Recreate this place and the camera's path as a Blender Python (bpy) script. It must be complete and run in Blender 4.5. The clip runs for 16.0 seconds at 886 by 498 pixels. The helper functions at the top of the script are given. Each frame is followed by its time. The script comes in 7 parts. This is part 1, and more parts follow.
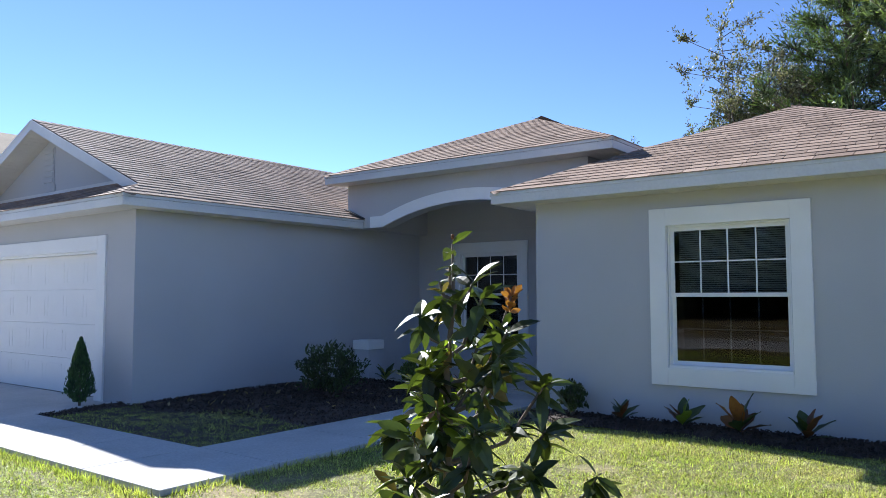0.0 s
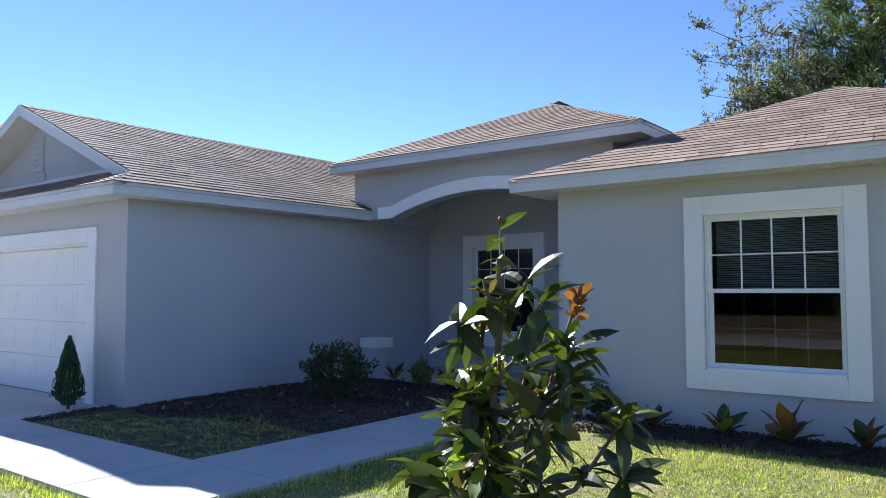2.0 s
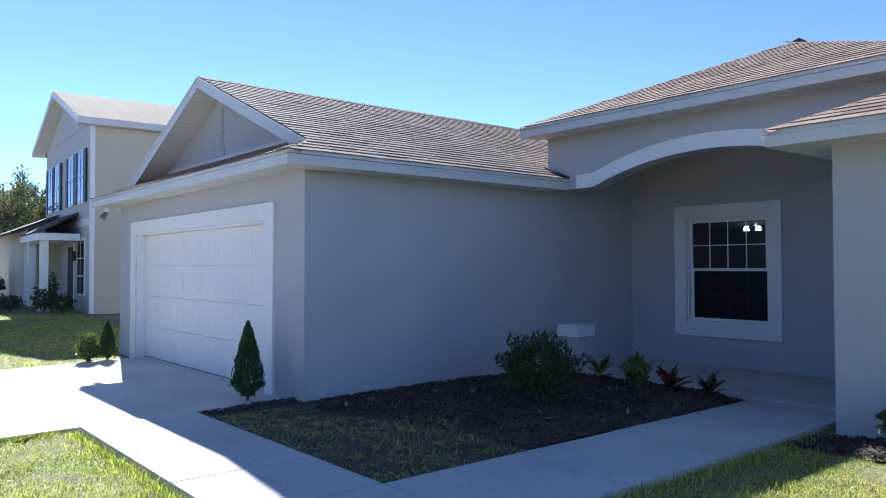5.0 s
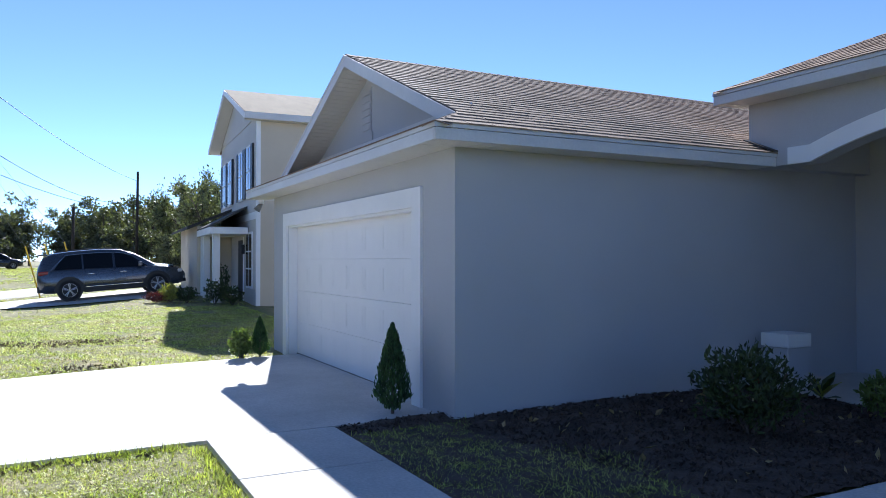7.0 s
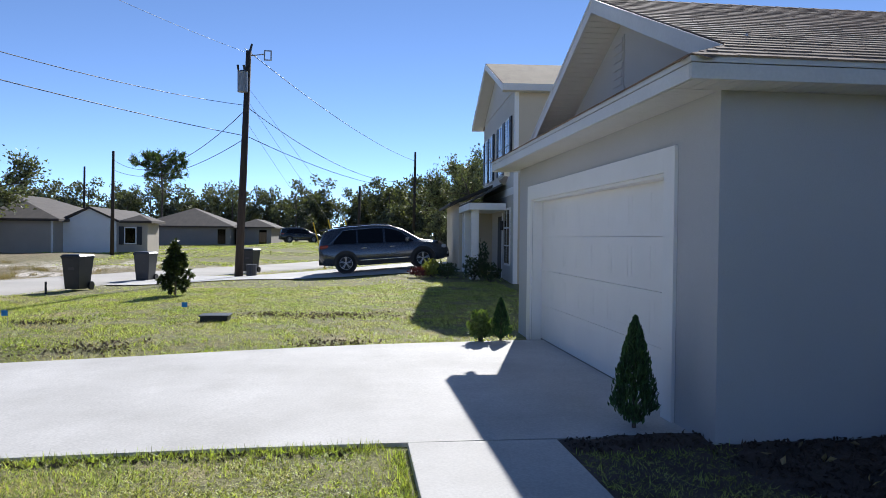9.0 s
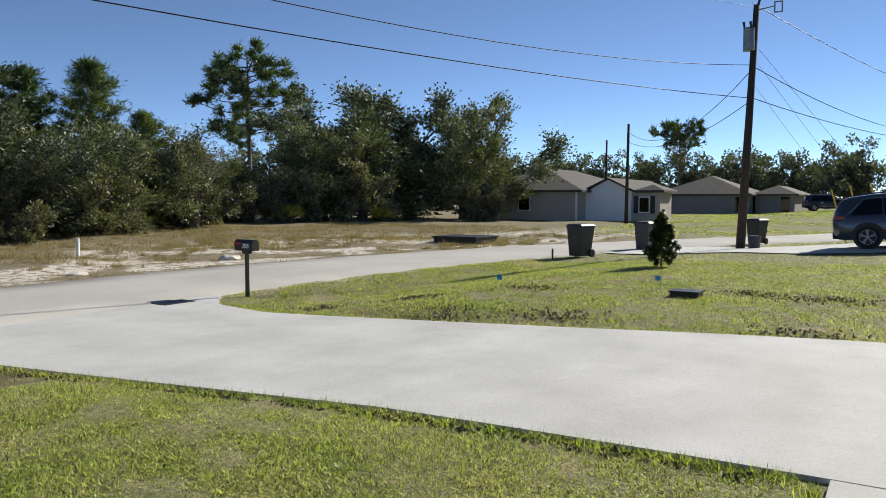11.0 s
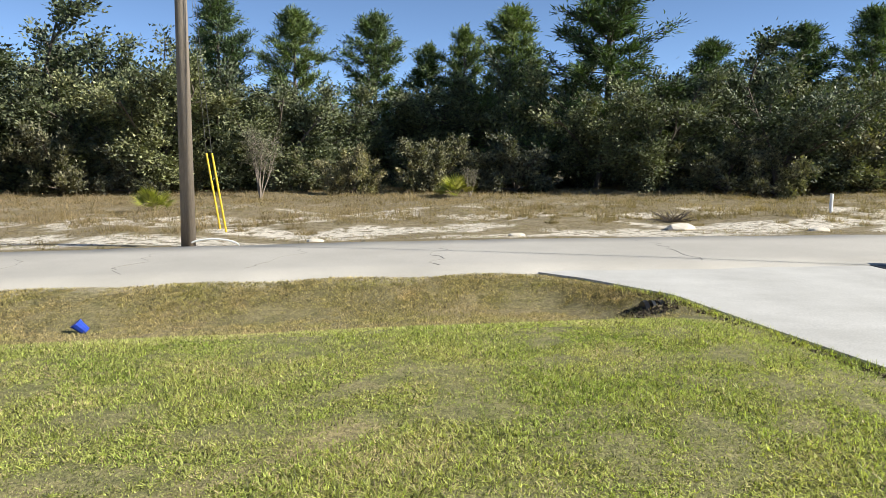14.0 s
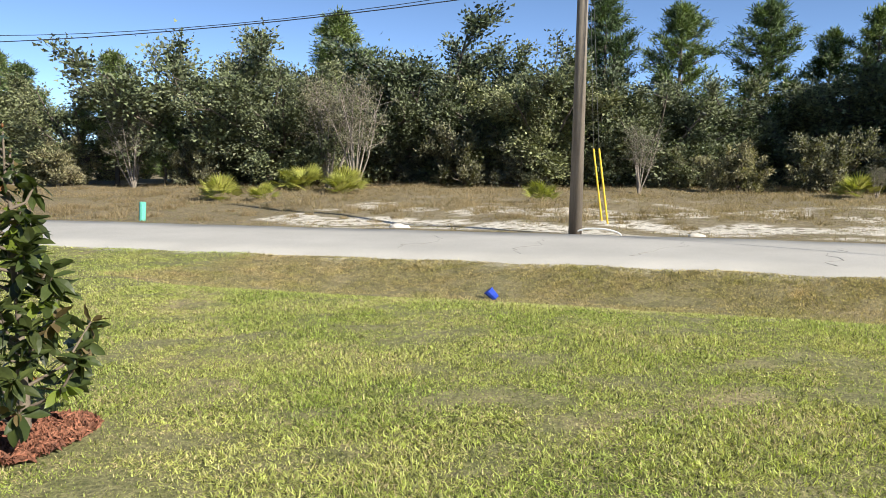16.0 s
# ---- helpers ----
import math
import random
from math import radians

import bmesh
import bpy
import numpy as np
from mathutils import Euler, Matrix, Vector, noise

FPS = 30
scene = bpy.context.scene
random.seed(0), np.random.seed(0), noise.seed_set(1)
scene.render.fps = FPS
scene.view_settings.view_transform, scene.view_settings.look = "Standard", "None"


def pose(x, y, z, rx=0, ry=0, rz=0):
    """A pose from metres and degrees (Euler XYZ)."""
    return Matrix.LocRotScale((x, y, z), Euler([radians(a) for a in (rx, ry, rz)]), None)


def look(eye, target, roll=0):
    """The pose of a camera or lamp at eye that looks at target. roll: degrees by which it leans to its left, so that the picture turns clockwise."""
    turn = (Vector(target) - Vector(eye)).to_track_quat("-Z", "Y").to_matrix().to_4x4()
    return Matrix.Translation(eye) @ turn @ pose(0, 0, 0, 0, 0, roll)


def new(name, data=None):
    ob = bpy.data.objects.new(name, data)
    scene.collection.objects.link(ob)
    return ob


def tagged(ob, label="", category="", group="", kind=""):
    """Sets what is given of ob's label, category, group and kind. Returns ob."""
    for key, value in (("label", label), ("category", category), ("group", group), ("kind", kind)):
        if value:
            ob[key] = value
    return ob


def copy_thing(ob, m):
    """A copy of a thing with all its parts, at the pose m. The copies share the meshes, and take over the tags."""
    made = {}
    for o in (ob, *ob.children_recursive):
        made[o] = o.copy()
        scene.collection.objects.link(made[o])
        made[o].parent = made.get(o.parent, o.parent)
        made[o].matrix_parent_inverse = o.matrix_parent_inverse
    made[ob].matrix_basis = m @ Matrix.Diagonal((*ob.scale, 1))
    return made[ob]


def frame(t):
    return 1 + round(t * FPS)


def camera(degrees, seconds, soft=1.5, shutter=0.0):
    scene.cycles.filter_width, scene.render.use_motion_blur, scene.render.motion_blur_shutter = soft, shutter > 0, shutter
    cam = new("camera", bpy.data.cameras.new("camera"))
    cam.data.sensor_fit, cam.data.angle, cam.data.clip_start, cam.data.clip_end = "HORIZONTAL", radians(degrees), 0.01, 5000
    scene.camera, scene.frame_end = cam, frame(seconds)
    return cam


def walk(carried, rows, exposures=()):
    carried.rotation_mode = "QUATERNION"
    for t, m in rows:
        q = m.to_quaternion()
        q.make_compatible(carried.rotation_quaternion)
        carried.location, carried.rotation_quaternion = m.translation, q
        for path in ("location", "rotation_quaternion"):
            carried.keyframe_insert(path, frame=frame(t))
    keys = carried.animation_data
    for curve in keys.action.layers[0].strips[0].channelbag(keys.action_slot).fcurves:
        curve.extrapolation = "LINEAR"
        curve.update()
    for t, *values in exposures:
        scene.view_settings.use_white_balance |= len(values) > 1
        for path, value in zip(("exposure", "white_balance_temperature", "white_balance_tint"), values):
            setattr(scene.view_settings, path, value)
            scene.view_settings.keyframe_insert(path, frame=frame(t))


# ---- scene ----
cam = camera(61.4, 16.0, soft=0.6)
PATH = [
    (0, (-0.172, 0.12, 1.451), (-1.381, 1.708, 1.578), -0.1),
    (0.5, (-0.313, 0.178, 1.456), (-1.52, 1.768, 1.58), -0.1),
    (1, (-0.456, 0.275, 1.463), (-1.664, 1.864, 1.585), -0.1),
    (1.5, (-0.577, 0.402, 1.455), (-1.784, 1.992, 1.573), -0.1),
    (2, (-0.687, 0.597, 1.474), (-1.906, 2.178, 1.585), -0.1),
    (2.5, (-0.925, 0.654, 1.464), (-2.165, 2.22, 1.563), -0.1),
    (2.8, (-1.045, 0.676, 1.471), (-2.307, 2.226, 1.56), -0.1),
    (3, (-1.144, 0.767, 1.48), (-2.427, 2.299, 1.562), -0.0),
    (3.5, (-1.352, 0.97, 1.481), (-2.696, 2.45, 1.546), -0.1),
    (4, (-1.547, 1.153, 1.514), (-2.955, 2.572, 1.572), -0.1),
    (4.5, (-1.799, 1.266, 1.508), (-3.271, 2.618, 1.558), -0.1),
    (5, (-2.051, 1.397, 1.529), (-3.589, 2.674, 1.578), -0.1),
    (5.2, (-2.134, 1.467, 1.533), (-3.7, 2.709, 1.58), -0.1),
    (7.5, (-3.47, 2.353, 1.546), (-5.3, 3.159, 1.575), -0.0),
    (8, (-3.775, 2.531, 1.501), (-5.658, 3.203, 1.523), 0.1),
    (8.2, (-3.897, 2.583, 1.497), (-5.803, 3.187, 1.507), 0.2),
    (10.3, (-4.63, 3.338, 1.638), (-6.536, 2.737, 1.545), 0.3),
    (10.5, (-4.716, 3.372, 1.626), (-6.574, 2.637, 1.524), 0.1),
    (11, (-4.906, 3.591, 1.63), (-6.599, 2.533, 1.501), 0.1),
    (11.5, (-5.195, 3.701, 1.641), (-6.677, 2.367, 1.487), -0.0),
    (12, (-5.422, 3.847, 1.626), (-6.652, 2.28, 1.446), -0.0),
    (12.5, (-5.653, 3.848, 1.651), (-6.601, 2.098, 1.452), -0.0),
    (13, (-5.793, 3.919, 1.617), (-6.427, 2.035, 1.401), -0.1),
    (13.5, (-5.847, 4.092, 1.62), (-6.173, 2.133, 1.388), -0.1),
    (14, (-5.77, 4.252, 1.603), (-5.842, 2.269, 1.36), -0.2),
    (14.5, (-5.71, 4.467, 1.631), (-5.567, 2.488, 1.379), -0.1),
    (15, (-5.716, 4.694, 1.623), (-5.363, 2.742, 1.368), -0.2),
    (15.5, (-5.684, 4.796, 1.567), (-5.09, 2.902, 1.316), -0.1),
    (16, (-5.627, 4.963, 1.528), (-4.763, 3.176, 1.281), -0.0),
]
walk(cam, [(t, look(eye, target, roll)) for t, eye, target, roll in PATH],
     exposures=[(0.0, 1.9, 5750, 12), (5.0, 1.95, 5600, 12), (8.0, 1.42, 5750, 12), (10.5, 0.85, 6300, 8), (13.0, 1.22, 6600, 5), (16.0, 1.32, 6450, 6)])

# ---- light ----
SUN_TO = Vector((-0.824, 0.234, 0.515))         # towards the sun: low, behind the garage side of the house
world = bpy.data.worlds.new("sky")
scene.world = world
world.use_nodes = True
wn = world.node_tree
sky = wn.nodes.new("ShaderNodeTexSky")
sky.sky_type, sky.sun_disc = "NISHITA", False
sky.sun_elevation, sky.sun_rotation = radians(31), radians(285.9)
sky.altitude, sky.air_density, sky.dust_density, sky.ozone_density = 5500, 0.75, 0.0, 1.7
wn.links.new(sky.outputs[0], wn.nodes["Background"].inputs[0])
wn.nodes["Background"].inputs[1].default_value = 0.082
sun_data = bpy.data.lights.new("sun", "SUN")
sun_data.energy, sun_data.angle, sun_data.color = 3.5, radians(0.53), (1.0, 0.94, 0.84)
sun = new("sun", sun_data)
sun.matrix_basis = look(SUN_TO * 60, (0, 0, 0))


# ---- materials ----
def nodes(name):
    m = bpy.data.materials.new(name)
    m.use_nodes = True
    return m, m.node_tree, m.node_tree.nodes["Principled BSDF"]


def node(nt, kind, **values):
    n = nt.nodes.new(kind)
    for key, value in values.items():
        n.inputs[key].default_value = value
    return n


def mixed(nt, fac, a, b, blend="MIX"):
    n = nt.nodes.new("ShaderNodeMix")
    n.data_type, n.blend_type = "RGBA", blend
    for socket, value in ((n.inputs[0], fac), (n.inputs[6], a), (n.inputs[7], b)):
        if isinstance(value, bpy.types.NodeSocket):
            nt.links.new(value, socket)
        elif isinstance(value, tuple):
            socket.default_value = (*value, 1)
        else:
            socket.default_value = value
    return n.outputs[2]


def ranged(nt, value, a, b, c=0.0, d=1.0):
    n = node(nt, "ShaderNodeMapRange", **{"From Min": a, "From Max": b, "To Min": c, "To Max": d})
    nt.links.new(value, n.inputs[0])
    return n.outputs[0]


def noisy(nt, coords, scale, detail=4.0, rough=0.55, stretch=None):
    n = node(nt, "ShaderNodeTexNoise", Scale=scale, Detail=detail, Roughness=rough)
    if stretch:
        k = node(nt, "ShaderNodeMapping", Scale=stretch)
        nt.links.new(coords, k.inputs[0])
        coords = k.outputs[0]
    nt.links.new(coords, n.inputs["Vector"])
    return n.outputs[0]


def surface(name, a, b, scale=1.5, fine=60.0, rough=0.8, bump=0.2, depth=0.004, metal=0.0, island=0.0, spread=0.18,
            where="Object", coat=0.0, stretch=None, through_light=0.0, spec=0.5, each=0.0):
    """Two colours mixed by a broad noise, a fine grain over them, bump from the grain, and a tone for each piece."""
    m, nt, p = nodes(name)
    co = nt.nodes.new("ShaderNodeTexCoord").outputs["Object"] if where == "Object" else nt.nodes.new("ShaderNodeNewGeometry").outputs["Position"]
    broad = noisy(nt, co, scale, 5, 0.6, stretch)
    grain = noisy(nt, co, fine, 3, 0.6, stretch)
    col = mixed(nt, ranged(nt, broad, 0.32, 0.68), a, b)
    value = ranged(nt, grain, 0.25, 0.75, 1 - spread, 1 + spread)
    col = mixed(nt, 1.0, col, value, "MULTIPLY")
    if island:
        rnd = nt.nodes.new("ShaderNodeNewGeometry").outputs["Random Per Island"] if island > 0 else nt.nodes.new("ShaderNodeObjectInfo").outputs["Random"]
        col = mixed(nt, 1.0, col, ranged(nt, rnd, 0, 1, 1 - abs(island), 1 + abs(island)), "MULTIPLY")
    if each:
        one = nt.nodes.new("ShaderNodeObjectInfo").outputs["Random"]
        col = mixed(nt, 1.0, col, mixed(nt, one, (1 - each, 1 - each * 0.8, 1 - each * 0.6), (1 + each * 1.2, 1 + each, 1 + each * 0.7)), "MULTIPLY")
    nt.links.new(col, p.inputs["Base Color"])
    p.inputs["Roughness"].default_value = rough
    p.inputs["Metallic"].default_value = metal
    p.inputs["Coat Weight"].default_value = coat
    p.inputs["Specular IOR Level"].default_value = spec
    nt.links.new(ranged(nt, grain, 0.2, 0.8, max(0, rough - 0.12), min(1, rough + 0.12)), p.inputs["Roughness"])
    if bump:
        bn = node(nt, "ShaderNodeBump", Strength=bump, Distance=depth)
        nt.links.new(grain, bn.inputs["Height"])
        nt.links.new(bn.outputs[0], p.inputs["Normal"])
    if through_light:
        tr = nt.nodes.new("ShaderNodeBsdfTranslucent")
        nt.links.new(mixed(nt, 1.0, col, (1.5, 1.7, 0.5), "MULTIPLY"), tr.inputs[0])
        mx = node(nt, "ShaderNodeMixShader", Fac=through_light)
        nt.links.new(p.outputs[0], mx.inputs[1])
        nt.links.new(tr.outputs[0], mx.inputs[2])
        nt.links.new(mx.outputs[0], nt.nodes["Material Output"].inputs[0])
    return m


STUCCO = surface("grey_stucco", (0.472, 0.482, 0.505), (0.512, 0.522, 0.545), 0.7, 130, 0.92, 0.55, 0.004, spread=0.11)
TRIM = surface("white_trim", (0.87, 0.87, 0.86), (0.83, 0.83, 0.82), 2, 150, 0.55, 0.1, 0.001, spread=0.03)
FASCIA = surface("pale_fascia_metal", (0.68, 0.68, 0.67), (0.60, 0.60, 0.59), 1.2, 40, 0.5, 0.05, 0.001, spread=0.06)
SOFFIT = surface("white_soffit", (0.72, 0.70, 0.67), (0.66, 0.64, 0.61), 1.5, 60, 0.6, 0.1, 0.001, spread=0.05)
DOOR_WHITE = surface("white_garage_door", (0.87, 0.86, 0.845), (0.83, 0.825, 0.81), 1.5, 90, 0.5, 0.12, 0.001, spread=0.03)
SHINGLE = surface("brown_shingle", (0.235, 0.170, 0.130), (0.32, 0.24, 0.185), 0.9, 160, 0.95, 0.5, 0.003, island=0.24, spread=0.3, spec=0.15)
SHINGLE_ONE = surface("brown_shingle_piece", (0.235, 0.170, 0.130), (0.32, 0.24, 0.185), 0.9, 160, 0.95, 0.5, 0.003, island=-0.24, spread=0.3, where="Position", spec=0.15)
DECK = surface("roof_felt", (0.03, 0.025, 0.022), (0.045, 0.037, 0.03), 2, 80, 0.95, 0.2)
CONCRETE = surface("pale_concrete", (0.44, 0.427, 0.405), (0.57, 0.555, 0.533), 0.9, 45, 0.85, 0.3, 0.003, spread=0.16, where="Position")
ASPHALT = surface("worn_asphalt", (0.40, 0.375, 0.34), (0.49, 0.46, 0.42), 0.35, 70, 0.9, 0.5, 0.006, spread=0.2, where="Position")
MULCH = surface("dark_mulch", (0.05, 0.037, 0.029), (0.105, 0.074, 0.055), 3, 70, 0.95, 0.9, 0.02, island=0.5, spread=0.4, where="Position")
EARTH = surface("bare_earth", (0.10, 0.075, 0.05), (0.16, 0.12, 0.08), 3, 60, 0.95, 0.8, 0.01, island=0.4, spread=0.3, where="Position")
TURF = surface("dead_turf", (0.15, 0.115, 0.065), (0.25, 0.19, 0.11), 3, 60, 0.95, 0.8, 0.01, island=0.5, spread=0.3, where="Position")
RED_MULCH = surface("red_mulch", (0.17, 0.055, 0.032), (0.26, 0.11, 0.065), 3, 60, 0.9, 0.8, 0.01, island=0.5, spread=0.35, where="Position")
BLADE = surface("lawn_blade", (0.27, 0.325, 0.07), (0.45, 0.43, 0.17), 0.8, 9, 0.55, 0, island=0.85, spread=0.25, where="Position", through_light=0.38)
DRY_BLADE = surface("dry_ditch_blade", (0.32, 0.29, 0.11), (0.45, 0.34, 0.185), 1.6, 7, 0.6, 0, island=0.85, spread=0.3, where="Position", through_light=0.25)
WEED = surface("low_weed", (0.17, 0.17, 0.06), (0.27, 0.235, 0.11), 0.5, 6, 0.6, 0, island=0.6, spread=0.3, where="Position", through_light=0.25)
STRAW = surface("straw_blade", (0.34, 0.255, 0.155), (0.24, 0.18, 0.10), 0.35, 5, 0.7, 0, island=0.45, spread=0.25, where="Position", through_light=0.25)
BARK = surface("grey_bark", (0.09, 0.07, 0.055), (0.16, 0.13, 0.105), 3, 30, 0.95, 0.8, 0.02, spread=0.3, stretch=(1, 1, 0.25))
TWIG = surface("pale_twig", (0.24, 0.20, 0.165), (0.33, 0.28, 0.235), 3, 30, 0.95, 0.3, 0.01, spread=0.2)
OAK_LEAF = surface("oak_leaf", (0.105, 0.122, 0.056), (0.175, 0.185, 0.10), 0.35, 3, 0.6, 0, island=0.8, spread=0.25, through_light=0.1, each=0.35)
OLIVE_LEAF = surface("olive_leaf", (0.13, 0.13, 0.075), (0.215, 0.195, 0.128), 0.5, 3, 0.65, 0, island=0.8, spread=0.25, through_light=0.2, each=0.35)
PINE_LEAF = surface("pine_needle", (0.075, 0.112, 0.036), (0.14, 0.175, 0.064), 0.4, 3, 0.6, 0, island=0.8, spread=0.3, through_light=0.2, each=0.35)
FAR_LEAF = surface("far_leaf", (0.10, 0.106, 0.066), (0.15, 0.15, 0.097), 0.3, 2, 0.7, 0, island=0.5, spread=0.25, through_light=0.2)
THATCH = surface("straw_thatch", (0.50, 0.42, 0.22), (0.60, 0.48, 0.29), 0.9, 7, 0.65, 0, island=0.5, spread=0.25, where="Position", through_light=0.25)
LIGHT_SHRUB = surface("light_shrub_leaf", (0.10, 0.15, 0.035), (0.17, 0.21, 0.06), 3, 12, 0.5, 0, island=0.4, spread=0.2, through_light=0.2)
PALMETTO = surface("palmetto_leaf", (0.25, 0.27, 0.05), (0.37, 0.35, 0.09), 1.5, 6, 0.45, 0, island=0.35, spread=0.2, through_light=0.2)
MAGNOLIA = surface("magnolia_leaf", (0.032, 0.048, 0.015), (0.078, 0.094, 0.026), 5, 30, 0.42, 0.15, 0.001, island=0.55, spread=0.15, through_light=0.28, spec=0.42)
MAG_RUST = surface("rusty_leaf", (0.20, 0.075, 0.022), (0.28, 0.125, 0.04), 6, 30, 0.6, 0.1, 0.001, island=0.35, spread=0.2, through_light=0.3)
MAG_UNDER = surface("leaf_underside", (0.12, 0.085, 0.035), (0.17, 0.125, 0.05), 6, 30, 0.75, 0.1, 0.001, island=0.35, spread=0.2, through_light=0.3)
# lime leaf; on the magnolia its bright colour also draws leaves lit from behind
MAG_LIME = surface("lime_and_backlit_leaf", (0.15, 0.20, 0.03), (0.23, 0.27, 0.05), 6, 30, 0.35, 0.1, 0.001, island=0.3, spread=0.15, through_light=0.4)
THUJA = surface("thuja_foliage", (0.032, 0.075, 0.026), (0.07, 0.13, 0.038), 8, 60, 0.6, 0, island=0.5, spread=0.3, through_light=0.15)
SHRUB = surface("shrub_leaf", (0.035, 0.055, 0.018), (0.065, 0.09, 0.03), 4, 30, 0.45, 0, island=0.5, spread=0.2, through_light=0.2)
CROTON = surface("croton_leaf", (0.16, 0.035, 0.022), (0.09, 0.075, 0.025), 5, 25, 0.45, 0, island=0.55, spread=0.3, through_light=0.2)
MAROON = surface("maroon_leaf", (0.13, 0.02, 0.035), (0.07, 0.018, 0.03), 3, 20, 0.5, 0, island=0.5, spread=0.2, through_light=0.2)
POLE_WOOD = surface("weathered_pole", (0.16, 0.13, 0.10), (0.24, 0.20, 0.16), 1.2, 18, 0.9, 0.6, 0.01, spread=0.25, stretch=(6, 6, 0.35))
DARK_POLE = surface("creosote_pole", (0.035, 0.026, 0.02), (0.06, 0.045, 0.035), 1.2, 18, 0.9, 0.6, 0.01, spread=0.25, stretch=(6, 6, 0.35))
CABLE = surface("black_cable", (0.012, 0.012, 0.012), (0.02, 0.02, 0.02), 1, 20, 0.6, 0)
BLACK = surface("black_plastic", (0.012, 0.012, 0.013), (0.022, 0.022, 0.023), 3, 60, 0.45, 0.1, 0.001)
GREY_STEEL = surface("grey_steel", (0.20, 0.20, 0.20), (0.28, 0.28, 0.28), 3, 60, 0.45, 0.1, 0.001, metal=0.6)
BIN = surface("dark_bin_plastic", (0.022, 0.024, 0.026), (0.035, 0.037, 0.04), 2, 50, 0.5, 0.1, 0.001)
BIN_GREY = surface("grey_bin_plastic", (0.045, 0.046, 0.05), (0.06, 0.062, 0.066), 2, 50, 0.5, 0.1, 0.001)
YELLOW = surface("yellow_guard", (0.75, 0.50, 0.02), (0.62, 0.42, 0.03), 3, 30, 0.5, 0.05, 0.001)
BLUE = surface("blue_plastic", (0.01, 0.045, 0.40), (0.015, 0.06, 0.5), 4, 30, 0.4, 0)
FLAG_BLUE = surface("blue_marker", (0.03, 0.25, 0.62), (0.04, 0.3, 0.7), 4, 30, 0.5, 0)
RED = surface("red_plastic", (0.35, 0.012, 0.012), (0.3, 0.01, 0.01), 4, 30, 0.35, 0)
MINT = surface("mint_plastic", (0.14, 0.52, 0.40), (0.17, 0.56, 0.44), 4, 30, 0.5, 0)
SAND = surface("white_sand", (0.60, 0.53, 0.44), (0.72, 0.66, 0.57), 1.2, 25, 0.95, 0.5, 0.01, spread=0.12, where="Position")
SIDING = surface("beige_siding", (0.56, 0.485, 0.36), (0.60, 0.525, 0.40), 0.8, 60, 0.7, 0.15, 0.001, spread=0.05)
SIDING_PALE = surface("pale_siding", (0.56, 0.54, 0.50), (0.6, 0.58, 0.54), 0.8, 60, 0.7, 0.15, 0.001, spread=0.05)
TAN_ROOF = surface("tan_shingle", (0.15, 0.112, 0.072), (0.19, 0.145, 0.095), 0.9, 12, 0.95, 0.4, 0.01, spec=0.1, spread=0.2, stretch=(0.6, 3, 3))
DARK_ROOF = surface("dark_shingle", (0.06, 0.055, 0.052), (0.085, 0.078, 0.072), 0.9, 12, 0.95, 0.4, 0.01, spread=0.25, stretch=(0.6, 3, 3))
BROWN_ROOF = surface("faded_roof", (0.060, 0.050, 0.045), (0.085, 0.07, 0.062), 0.6, 8, 0.95, 0.4, 0.01, spread=0.2, stretch=(0.6, 3, 3))
SHUTTER = surface("black_shutter", (0.018, 0.019, 0.023), (0.028, 0.03, 0.034), 3, 40, 0.5, 0.1, 0.001)
GREY_WALL = surface("grey_wall", (0.25, 0.235, 0.22), (0.28, 0.262, 0.245), 0.6, 40, 0.9, 0.2, 0.003, spread=0.08)
BEIGE_WALL = surface("beige_wall", (0.43, 0.385, 0.33), (0.48, 0.43, 0.37), 0.6, 40, 0.9, 0.2, 0.003, spread=0.08)
CAR_PAINT = surface("grey_car_paint", (0.075, 0.082, 0.095), (0.09, 0.097, 0.11), 1, 400, 0.28, 0, metal=0.75, coat=1.0, spread=0.05)
CAR_DARK = surface("black_car_paint", (0.012, 0.013, 0.015), (0.018, 0.019, 0.021), 1, 400, 0.25, 0, metal=0.3, coat=1.0, spread=0.05)
RUBBER = surface("tyre_rubber", (0.014, 0.014, 0.014), (0.022, 0.022, 0.022), 4, 60, 0.85, 0.2)
ALLOY = surface("alloy", (0.55, 0.55, 0.56), (0.6, 0.6, 0.61), 4, 60, 0.3, 0, metal=0.9)
CHROME = surface("chrome", (0.7, 0.7, 0.7), (0.75, 0.75, 0.75), 4, 60, 0.12, 0, metal=1.0, spread=0.02)
TAIL = surface("red_lens", (0.22, 0.01, 0.012), (0.3, 0.012, 0.014), 4, 60, 0.2, 0, coat=0.6)
LENS = surface("clear_lens", (0.55, 0.55, 0.56), (0.6, 0.6, 0.6), 4, 60, 0.15, 0, coat=0.8)
BLIND = surface("pale_blind", (0.7, 0.7, 0.68), (0.74, 0.74, 0.72), 2, 60, 0.6, 0)
# dark grey stands in for the lack of light inside the rooms
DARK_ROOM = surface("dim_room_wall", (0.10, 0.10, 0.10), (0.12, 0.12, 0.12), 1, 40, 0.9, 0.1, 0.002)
DIGIT = surface("white_digit", (0.85, 0.85, 0.83), (0.8, 0.8, 0.78), 4, 60, 0.5, 0)


